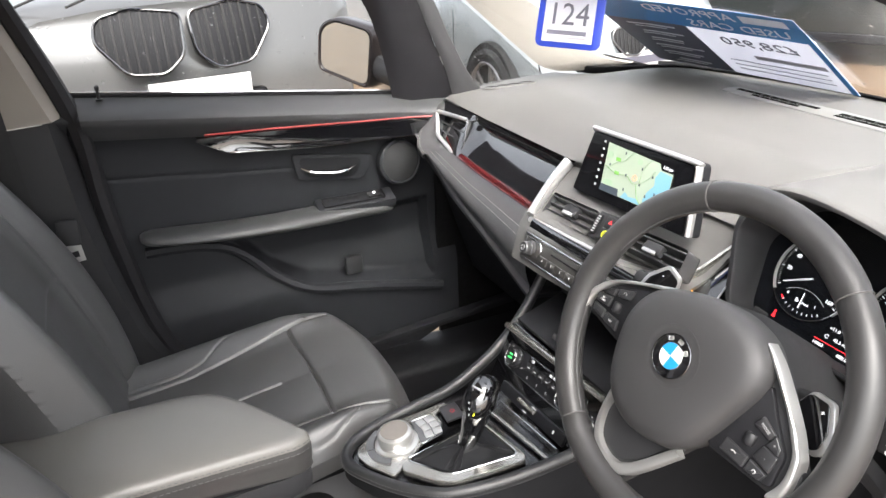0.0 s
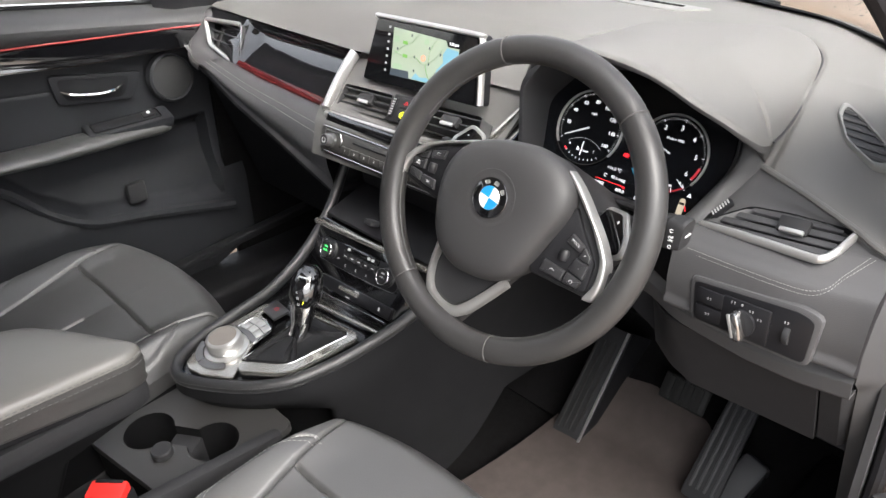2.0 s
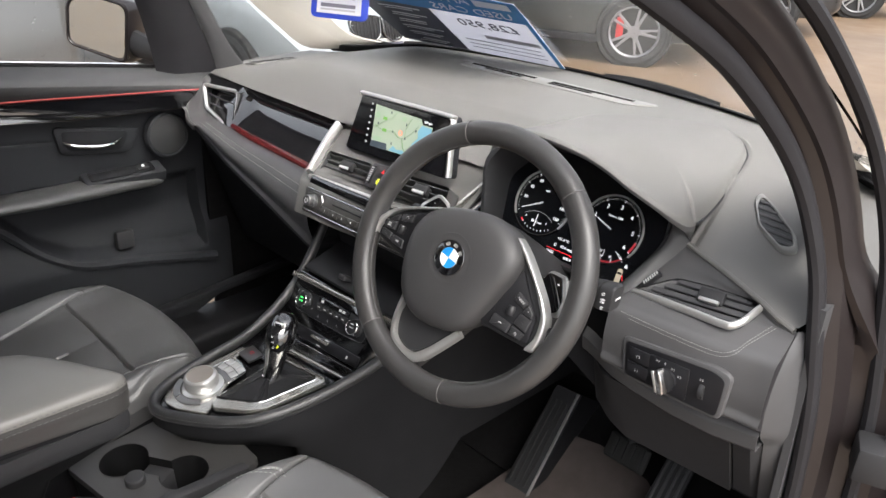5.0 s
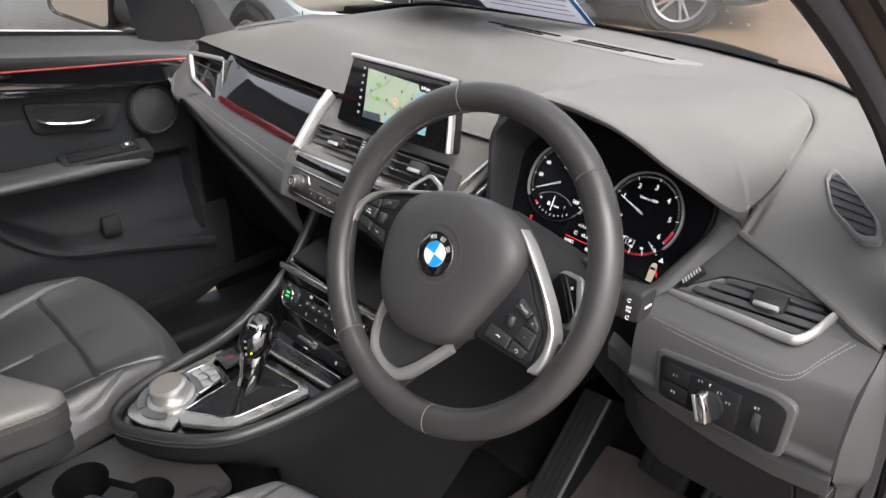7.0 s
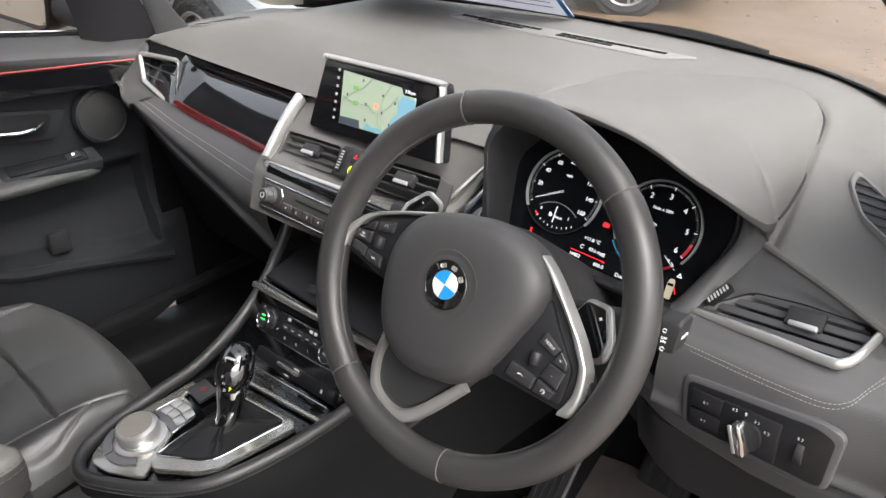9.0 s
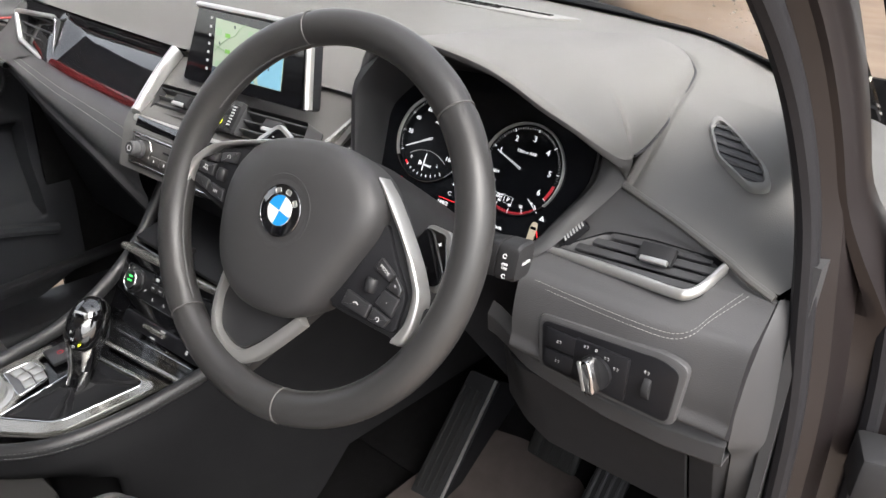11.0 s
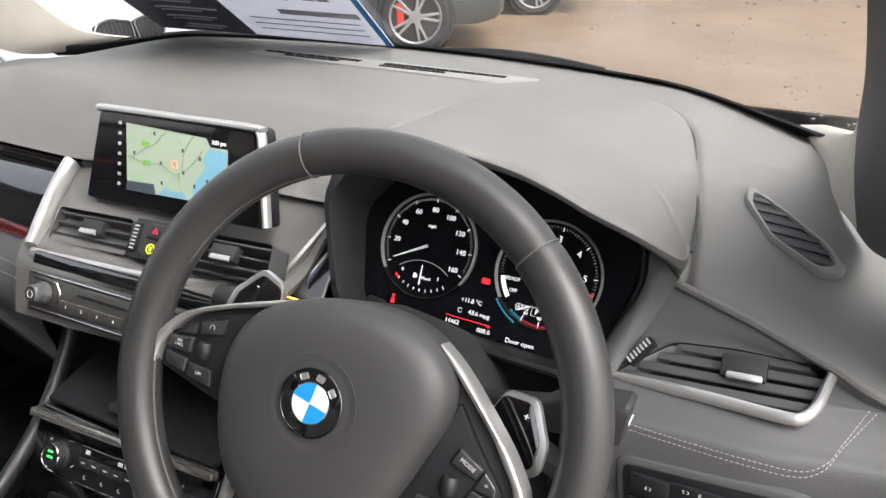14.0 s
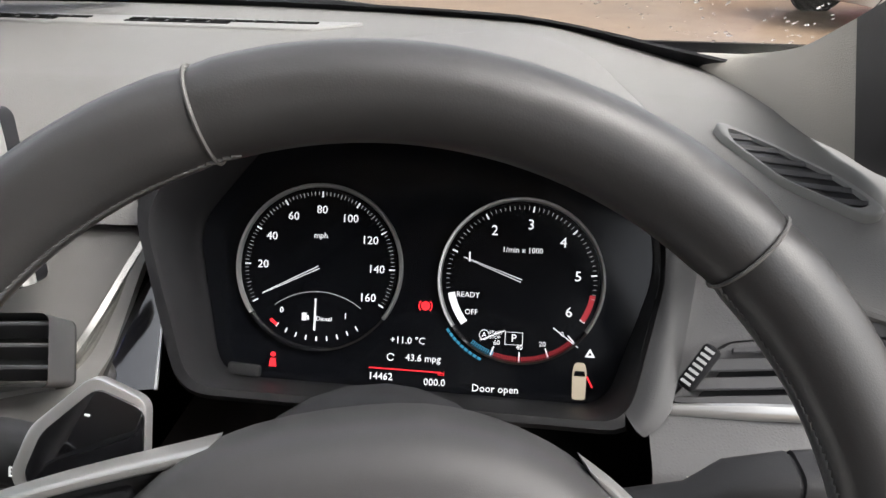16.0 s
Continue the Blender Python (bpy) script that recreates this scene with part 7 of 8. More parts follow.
part("strip_edge", tube([gloss(i / 40, 1.0) + V(0.001, 0, -0.001) for i in range(41)], 0.0022, 6), CHROME, door)
# door pull in its bowl
BM = frame_of((-0.765, -0.032, 0.825), (0, 1, -0.14), (1, 0, 0))
bowl = part("handle_bowl", prism(fillet([(-0.10, 0.03), (-0.082, -0.032), (0.075, -0.032), (0.10, 0.026)], 0.014), 0.006, BM @ pose(0, 0, -0.003), 0.002), DOOR_TRIM, door)
part("bowl_recess", prism(fillet([(-0.085, 0.022), (-0.07, -0.023), (0.055, -0.025), (0.07, 0.02)], 0.016), 0.002, BM @ pose(0, 0, 0.0025)), DARK, bowl)
part("door_handle", tube([BM @ p for p in spline([V(-0.078, -0.002, 0.006), V(-0.05, -0.009, 0.014), V(0.0, -0.010, 0.018), V(0.03, -0.004, 0.015), V(0.052, 0.004, 0.006)], 8)], 0.0065, 10, up=V(0, 0, 1), flat=0.8, taper=lambda s: 0.55 + 0.55 * math.sin(math.pi * s)), CHROME, door, "chrome door pull")
# loudspeaker
SPK = frame_of((-0.748, 0.128, 0.812), (0, 1, 0), (1, 0.1, 0.1))
sp = part("loudspeaker", lathe([(0.056, -0.012), (0.055, 0.004), (0.050, 0.008), (0.047, 0.003), (0.04, 0.005), (0.0001, 0.010)], SPK, 44), DOOR_TRIM, door, "round loudspeaker grille")
part("speaker_mesh", lathe([(0.046, 0.004), (0.03, 0.008), (0.0001, 0.0105)], SPK, 40), mat("speaker_mesh", (0.015, 0.015, 0.016), 0.7, 0, 0.1, 10, 1.0, 500), sp)
# armrest with window switch
arm_p = lambda s: V(-0.735 + 0.03 * math.sin(math.pi * min(1, s * 1.15)), -0.475 + 0.575 * s, interp(s, [0, 0.5, 1], [0.742, 0.728, 0.712]))
bm = loft([[arm_p(s) + V(0.045 * math.cos(a) * k - 0.02, 0, 0.021 * math.sin(a) * k * (0.7 + 0.3 * s)) for a in (2 * math.pi * i / 20 for i in range(20))] for s, k in ((0.0, 0.35), (0.015, 0.7), (0.05, 0.92), (0.12, 1.0), (0.3, 1.0), (0.5, 1.0), (0.7, 1.0), (0.85, 1.0), (0.95, 0.97), (0.985, 0.8), (1.0, 0.5))])
ARM_PAD = mat("door_armrest_leather", (0.07, 0.07, 0.07), 0.36, 0, 0.15, 5, 0.28, 420, "leather", spec=0.8)
ar = part("door_armrest", bm, ARM_PAD, door, "padded leather door armrest", angle=60)
stitches([arm_p(0.05 + 0.9 * i / 50) + V(0.0215, 0, 0.008) for i in range(51)], STITCH_DARK, ar, 0.005, 0.003, 0.0006, "row of grey stitches")
swm = frame_of((-0.735, 0.005, 0.744), (0, 1, -0.06), (0.35, 0, 1))
sw = part("switch_box", box(0.19, 0.05, 0.03, swm @ pose(0, 0, -0.012), 0.006), DOOR_TRIM, door)
part("switch_well", box(0.15, 0.032, 0.002, swm @ pose(-0.005, 0, 0.0035), 0.004), DARK, sw)
part("window_switch", box(0.028, 0.02, 0.010, swm @ pose(0.045, 0, 0.006, 0, -10), 0.003), HARD, sw)
part("switch_mark", box(0.006, 0.006, 0.0005, swm @ pose(0.045, 0, 0.0116, 0, -10), 0.001), WHITE_PRINT, sw)
part("pocket_tab", box(0.02, 0.045, 0.05, pose(-0.765, -0.005, 0.565, 0, 0, 0), 0.008), HARD, door)
ed = spline([V(0, -0.47, 0.708), V(0, -0.36, 0.700), V(0, -0.28, 0.672), V(0, -0.2, 0.592), V(0, -0.12, 0.545), V(0, 0.0, 0.522), V(0, 0.14, 0.49), V(0, 0.22, 0.47)], 6)
part("pocket_rim", tube([V(panel_x(p.y, p.z) + 0.004, p.y, p.z - 0.008) for p in ed], 0.013, 8), DOOR_TRIM, door)
# outside mirror on the passenger door
mir = thing("wing_mirror", (-0.95, 0.1, 0.98), "dark wing mirror reflecting the wet yard", "wing mirror")
MM = frame_of((-1.02, 0.105, 1.032), (-0.86, 0.46, 0.03), (0.46, -0.88, 0.06))
mo = fillet([(-0.088, 0.07), (0.088, 0.06), (0.092, -0.045), (0.045, -0.075), (-0.085, -0.072)], 0.026, 6)
part("mirror_housing", loft([[MM @ V(p[0] * s, p[1] * s, z) for p in mo] for s, z in ((0.95, 0.0), (1.0, 0.006), (1.06, 0.004), (1.1, -0.02), (1.06, -0.06), (0.85, -0.09), (0.5, -0.105), (0.2, -0.108))]), PAINT, mir, angle=60)
part("mirror_glass", prism([(p[0] * 0.94, p[1] * 0.93) for p in mo], 0.002, MM @ pose(0, 0, 0.001)), mat("mirror", (0.45, 0.455, 0.43), 0.02, 1.0, 0), mir, "clear mirror glass")
part("mirror_arm", tube([V(-0.78, 0.19, 0.975), V(-0.84, 0.19, 0.98), V(-0.92, 0.175, 0.99), V(-0.97, 0.16, 1.0)], 0.02, 10, flat=1.5, taper=lambda s: 0.7 + 0.5 * s), HARD, mir)

# ---- driver's door, swung open ----
dd = thing("driver_door", (0.86, 0.30, 0.3), "open dark driver's door with wet glass", "car door")
DM = frame_of((0.865, 0.33, 0.0), (0.94, 0.34, 0), (0, 0, 1))


def door_skin(u, v):
    x, z = 0.06 + 0.95 * u, 0.28 + 0.69 * v
    return DM @ V(x, 0.09 - 0.03 * math.sin(math.pi * v) * 1.0, z)


part("outer_skin", skin(door_skin, 16, 12, 0.004), PAINT, dd)
part("inner_trim", skin(lambda u, v: DM @ V(0.06 + 0.93 * u, -0.02 - 0.04 * math.exp(-((v - 0.9) / 0.1) ** 2), 0.3 + 0.66 * v), 12, 16, 0.01), PLASTIC, dd)
part("door_edge", box(0.012, 0.12, 0.72, DM @ pose(0.055, 0.03, 0.62), 0.005), PAINT, dd)
part("door_top", box(0.93, 0.11, 0.014, DM @ pose(0.53, 0.035, 0.972), 0.005), SEAL, dd)
fr_ = [DM @ V(x, 0.03 - 0.05 * max(0, z - 1), z) for x, z in ((0.06, 0.97), (0.10, 1.05), (0.35, 1.27), (0.55, 1.36), (0.98, 1.40), (1.0, 0.97))]
part("window_frame", tube(spline(fr_, 8), 0.018, 8), SEAL, dd)
part("window_trim", tube([p + DM.to_3x3() @ V(0, 0.022, 0.014) for p in spline(fr_[:5], 8)], 0.006, 6), CHROME, dd, "thin chrome window trim beaded with rain")
bm = loft([[DM @ V(x, 0.03 - 0.05 * max(0, z - 1) + d, z) for x, z in ((0.06, 0.96), (0.10, 1.05), (0.35, 1.27), (0.55, 1.36), (0.98, 1.40), (1.0, 0.96))] for d in (0, 0.004)])
g2 = part("door_glass", bm, GLASS, dd, "clear door window")
g2.visible_shadow = False
for z in (0.46, 0.745):
    h = part("hinge", box(0.05, 0.05, 0.05, pose(0.845, 0.27, z, 0, 0, 20), 0.006), HARD, dd)
    part("hinge_pin", lathe([(0.008, -0.035), (0.008, 0.035)], pose(0.855, 0.285, z), 12), SILVER, h)
part("check_strap", box(0.012, 0.16, 0.02, pose(0.83, 0.26, 0.6, 0, 0, -35), 0.003), HARD, dd)

# ---- footwell ----
mat_ = thing("floor_mat", (0.37, 0.1, 0.21), "brown-black carpet floor mat", "floor mat")


def mat_pt(u, v):
    left = 0.130 + 0.05 * sm(v * 1.1)
    x = left + (0.565 - left) * u
    end = interp(x, [0.18, 0.238, 0.256, 0.32, 0.444, 0.475, 0.50, 0.565], [0.40, 0.41, 0.53, 0.540, 0.530, 0.508, 0.46, 0.40])
    y = -0.25 + (end + 0.25) * v
    return V(x, y, max(0.214, 0.207 + 0.667 * (y - 0.42)) + 0.002 * math.sin(9 * u + 5 * v))


part("carpet", skin(mat_pt, 40, 40, 0.006), MAT, mat_, "short brown pile")
mp2 = thing("floor_mat", (-0.37, 0.1, 0.21), "dark carpet floor mat in the passenger footwell", "floor mat")
part("carpet", skin(lambda u, v: V(-0.60 + 0.43 * u, -0.15 + 0.6 * v, 0.212 + 0.25 * max(0, -0.15 + 0.6 * v - 0.25)), 10, 10, 0.006), MAT, mp2)
foot = thing("foot_rest", (0.24, 0.42, 0.22), "ribbed foot rest with a bright edge", "foot rest")
FM = frame_of((0.235, 0.452, 0.315), (1, 0.12, 0.0), (0.05, -0.80, 0.60))
part("rest_plate", prism(fillet([(-0.05, -0.15), (0.014, -0.15), (0.034, 0.11), (-0.022, 0.11)], 0.008), 0.014, FM, 0.003), HARD, foot)
for k in range(4):
    part("rubber_strip", box(0.006, 0.2, 0.004, FM @ pose(-0.030 + 0.0125 * k, -0.02, 0.014, 0, 0, -5), 0.0015), RUBBER, foot)
part("bright_edge", tube([FM @ V(0.014, -0.148, 0.0145), FM @ V(0.024, -0.02, 0.0145), FM @ V(0.034, 0.108, 0.0145)], 0.0034, 6), SILVER, foot)
part("rest_side", loft([[FM @ V(0.014, -0.15, 0.0), FM @ V(0.036, 0.11, 0.0), FM @ V(0.036, 0.11, -0.16), FM @ V(0.014, -0.15, -0.03)], [FM @ V(0.009, -0.15, 0.0), FM @ V(0.03, 0.11, 0.0), FM @ V(0.03, 0.11, -0.16), FM @ V(0.009, -0.15, -0.03)]]), DARK, foot)
brake = thing("brake_pedal", (0.40, 0.5, 0.33), "black rubber brake pedal", "pedal")
BP = frame_of((0.40, 0.50, 0.345), (1, 0, 0), (0, -0.85, 0.5))
part("pedal_pad", box(0.095, 0.055, 0.012, BP, 0.006, 3), RUBBER, brake)
for k in range(4):
    part("pad_rib", box(0.012, 0.045, 0.004, BP @ pose(-0.03 + 0.02 * k, 0, 0.007), 0.001), RUBBER, brake)
part("pedal_arm", tube([V(0.40, 0.515, 0.36), V(0.40, 0.57, 0.5), V(0.40, 0.62, 0.66)], 0.012, 8), HARD, brake)
gas = thing("accelerator_pedal", (0.50, 0.48, 0.23), "long ribbed accelerator pedal", "pedal")
GP = frame_of((0.507, 0.475, 0.335), (1, 0.25, 0.05), (0.1, -0.72, 0.69)) @ pose(0, 0, 0, 0, 0, -11)
part("pedal_plate", prism(fillet([(-0.03, -0.14), (0.035, -0.14), (0.03, 0.12), (-0.022, 0.12)], 0.01), 0.012, GP, 0.003), HARD, gas)
for k in range(4):
    part("pedal_rib", box(0.006, 0.22, 0.004, GP @ pose(-0.018 + 0.0135 * k, -0.01, 0.013), 0.0015), PLASTIC, gas)
part("pedal_base", box(0.05, 0.10, 0.05, GP @ pose(0.05, -0.07, -0.03, 0, 0, -14), 0.01), PLASTIC, gas)

# driver's knee panel under the fascia, and the side of the dash
knee = thing("knee_panel", (0.6, 0.25, 0.55), "dark plastic panel under the steering column", "trim panel")


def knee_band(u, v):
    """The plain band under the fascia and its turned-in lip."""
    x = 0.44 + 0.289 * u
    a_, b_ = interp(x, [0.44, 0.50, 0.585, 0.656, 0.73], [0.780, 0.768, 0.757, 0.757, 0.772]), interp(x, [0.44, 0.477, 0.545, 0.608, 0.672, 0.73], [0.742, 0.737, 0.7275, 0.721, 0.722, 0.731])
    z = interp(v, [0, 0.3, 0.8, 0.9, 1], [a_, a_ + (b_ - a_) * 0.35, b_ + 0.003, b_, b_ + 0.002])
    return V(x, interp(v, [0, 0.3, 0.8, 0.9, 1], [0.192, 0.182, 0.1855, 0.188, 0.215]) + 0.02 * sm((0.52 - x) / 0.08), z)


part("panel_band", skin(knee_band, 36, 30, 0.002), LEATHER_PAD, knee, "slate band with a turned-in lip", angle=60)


def kp(u, v):
    """The flat cover below the band, leaning forward to its foot."""
    x = 0.455 + 0.237 * u
    bot_ = interp(x, [0.455, 0.483, 0.517, 0.692], [0.64, 0.613, 0.598, 0.606])
    return V(x, 0.198 + 0.054 * v + 0.03 * sm((0.50 - x) / 0.05) * (1 - v), 0.728 + (bot_ - 0.728) * v)


part("panel_face", skin(kp, 30, 20, 0.006), HARD, knee, "flat dark cover under the fascia")
part("panel_end", skin(lambda u, v: V(0.6945 + 0.035 * u, 0.1955 + 0.056 * v + 0.012 * sm((u - 0.7) / 0.3), 0.730 - 0.122 * v), 10, 12, 0.006), HARD, knee)
part("panel_back", skin(lambda u, v: V(0.30 + 0.45 * u, 0.262 + 0.05 * v, interp(u, [0, 0.35, 0.5, 1], [0.72, 0.64, 0.60, 0.60]) + 0.18 * v), 10, 6, 0.006), DARK, knee)
def end_panel(u, v):
    """The dash's end between the fascia and the door seal."""
    z = 0.900 - 0.44 * v
    a_ = V(0.7305, interp(-z, [-0.9, -0.87, -0.84, -0.80, -0.752, -0.74, -0.46], [0.222, 0.196, 0.182, 0.177, 0.186, 0.205, 0.30]), z)
    b_ = V(interp(-z, [-1.0, -0.9, -0.76, -0.55], [0.727, 0.748, 0.768, 0.775]) - 0.006, interp(-z, [-0.9, -0.76, -0.46], [0.236, 0.243, 0.245]), z)
    return a_.lerp(b_, u) + V(0.004, 0, 0) * math.sin(math.pi * u)


part("end_cap", skin(end_panel, 8, 40), PLASTIC, knee, "grey plastic end panel beside the door seal", angle=60)
# ---- papers and mirror in the windscreen ----
PAPER = mat("printed_card", (0.70, 0.71, 0.76), 0.55, 0, 0.05, 8)
HEAD = mat("blue_card_header", (0.10, 0.30, 0.55), 0.5, 0, 0.08, 6)
SLATE = mat("slate_card_print", (0.16, 0.17, 0.21), 0.55, 0, 0.06, 6)
INK = mat("card_ink", (0.10, 0.10, 0.13), 0.6, 0, 0)
CARD_WHITE = mat("card_white_print", (0.82, 0.84, 0.88), 0.5, 0, 0)
for m_ in (PAPER, HEAD, SLATE, CARD_WHITE):
    nt_ = m_.node_tree
    tr_ = nt_.nodes.new("ShaderNodeBsdfTranslucent")
    src_ = nt_.nodes["Principled BSDF"].inputs["Base Color"]
    if src_.is_linked:
        nt_.links.new(src_.links[0].from_socket, tr_.inputs["Color"])
    tr_.inputs["Color"].default_value = src_.default_value
    ms_ = nt_.nodes.new("ShaderNodeMixShader")
    ms_.inputs[0].default_value = 0.5
    nt_.links.new(nt_.nodes["Principled BSDF"].outputs[0], ms_.inputs[1])
    nt_.links.new(tr_.outputs[0], ms_.inputs[2])
    nt_.links.new(ms_.outputs[0], nt_.nodes["Material Output"].inputs[0])
card = thing("price_card", (-0.3, 0.72, 1.03), "blue and white price card leaning against the windscreen, seen from behind", "price card")
PM = frame_of((-0.045, 0.757, 1.022), (0.984, 0.17, -0.03), (0.07, -0.52, -0.84))
# the card leans back along the glass: x runs to its lower right corner, y up the card
W_, H_ = 0.46, 0.31
part("card_sheet", prism([(-W_, 0), (0, 0), (0, H_), (-W_, H_)], -0.0012, PM), PAPER, card)
part("card_header", prism([(-W_, H_ * 0.70), (0, H_ * 0.70), (0, H_), (-W_, H_)], 0.0006, PM @ pose(0, 0, 0.0004)), HEAD, card, "blue header band")
part("card_border", prism([(-0.012, 0), (0, 0), (0, H_ * 0.70), (-0.012, H_ * 0.70)], 0.0006, PM @ pose(0, 0, 0.0004)), HEAD, card)
part("card_panel", prism([(-W_, 0), (-0.26, 0), (-0.26, H_ * 0.70), (-W_, H_ * 0.70)], 0.0006, PM @ pose(0, 0, 0.0004)), SLATE, card, "dark grey text panel")
lettering("APPROVED", 0.04, PM @ pose(-0.22, H_ * 0.915, 0.0014), CARD_WHITE, card, "card_word", mirror=True)
part("brand_bar", box(0.085, 0.026, 0.0004, PM @ pose(-0.065, H_ * 0.915, 0.0014), 0.0), CARD_WHITE, card)
lettering("USED CARS", 0.04, PM @ pose(-0.135, H_ * 0.775, 0.0014), CARD_WHITE, card, "card_word", mirror=True)
lettering("£28,950", 0.048, PM @ pose(-0.125, H_ * 0.56, 0.0014), INK, card, "card_price", mirror=True)
part("grey_rule", box(0.14, 0.018, 0.0004, PM @ pose(-0.09, H_ * 0.36, 0.0014), 0), mat("grey_print", (0.32, 0.32, 0.36), 0.6, 0, 0), card)
for k in range(6):
    part("text_bar", box(0.12 - 0.02 * (k % 3), 0.006, 0.0004, PM @ pose(-0.355 + 0.01 * (k % 2), H_ * (0.64 - 0.11 * k), 0.0014), 0), CARD_WHITE, card)
    part("text_bar", box(0.08, 0.004, 0.0004, PM @ pose(-0.36, H_ * (0.605 - 0.11 * k), 0.0014), 0), CARD_WHITE, card)
for k in range(3):
    part("fine_print", box(0.2, 0.003, 0.0004, PM @ pose(-0.13, H_ * (0.26 - 0.07 * k), 0.0014), 0), SLATE, card)

mirror_in = thing("rear_view_mirror", (-0.02, 0.18, 1.25), "dark rear-view mirror at the windscreen", "rear-view mirror")
RVW = frame_of((0.0, 0.08, 1.335), (1, -0.1, 0), (0.25, -0.95, -0.1))
ro = fillet([(-0.125, 0.03), (0.125, 0.03), (0.115, -0.035), (-0.115, -0.035)], 0.02, 6)
part("mirror_shell", loft([[RVW @ V(p[0] * s, p[1] * s, z) for p in ro] for s, z in ((0.97, 0.004), (1.0, 0.0), (1.0, -0.015), (0.85, -0.035), (0.4, -0.045))]), HARD, mirror_in, angle=60)
part("mirror_pane", prism([(p[0] * 0.94, p[1] * 0.9) for p in ro], 0.001, RVW @ pose(0, 0, 0.0045)), mat("dark_mirror", (0.5, 0.5, 0.5), 0.03, 1.0, 0), mirror_in)
part("mirror_stem", tube([RVW @ V(0, 0.0, -0.04), RVW @ V(0, 0.03, -0.10), RVW @ V(0, 0.04, -0.16)], 0.014, 8), HARD, mirror_in)
tag = thing("key_tag", (-0.03, 0.09, 1.2), "blue plastic tag with the number 124 hanging from the mirror", "tag")
TAGM = frame_of((-0.032, 0.115, 1.245), (0.93, 0.3, -0.1), (0.5, -0.8, 0.25)) @ pose(0, 0, 0, 0, 0, 8) @ Matrix.Diagonal((0.94, 0.94, 1, 1))
TAGB = mat("blue_tag_plastic", (0.025, 0.05, 0.36), 0.4, 0, 0.06, 12)
part("tag_body", prism(fillet([(-0.050, 0.058), (0.050, 0.058), (0.053, -0.070), (-0.049, -0.070)], 0.012), 0.004, TAGM, 0.001), TAGB, tag)
part("tag_label", prism([(-0.039, 0.036), (0.039, 0.036), (0.041, -0.062), (-0.038, -0.062)], 0.0008, TAGM @ pose(0, 0, 0.0042)), PAPER, tag, "white paper label")
lettering("124", 0.044, TAGM @ pose(0, -0.024, 0.0055), INK, tag, "tag_number", depth=0.0004)
part("name_bar", box(0.05, 0.009, 0.0004, TAGM @ pose(-0.009, 0.020, 0.0053), 0), INK, tag)
part("name_bar", box(0.03, 0.004, 0.0004, TAGM @ pose(-0.012, 0.010, 0.0053), 0), mat("tag_grey", (0.4, 0.4, 0.42), 0.6, 0, 0), tag)
part("round_mark", lathe([(0.0085, 0), (0.0085, 0.0004), (0.0001, 0.0004)], TAGM @ pose(0.028, 0.021, 0.0051), 24), INK, tag)
part("maker_bar", box(0.062, 0.006, 0.0004, TAGM @ pose(0, -0.0485, 0.0053), 0), INK, tag)
part("fine_print", box(0.062, 0.003, 0.0004, TAGM @ pose(0, -0.0555, 0.0053), 0), mat("tag_grey", (0.4, 0.4, 0.42), 0.6, 0, 0), tag)
# ---- parked cars in the yard ----
TYRE = mat("tyre_rubber", (0.02, 0.02, 0.021), 0.8, 0, 0.15, 20, 0.3, 200)
ALLOY = mat("alloy_wheel", (0.34, 0.34, 0.35), 0.35, 0.8, 0.12, 10)
TINT = mat("dark_window_glass", (0.02, 0.025, 0.03), 0.04, 0, 0.05, 2, coat=1.0)
LAMP = mat("lamp_lens", (0.55, 0.58, 0.6), 0.08, 0.2, 0.15, 40, coat=1.0)
CALIPER = mat("red_caliper", (0.5, 0.03, 0.03), 0.4, 0, 0.05, 10)


def paint(name, color, metal=0.2):
    return mat(name, color, 0.28, metal, 0.06, 2, coat=0.8)


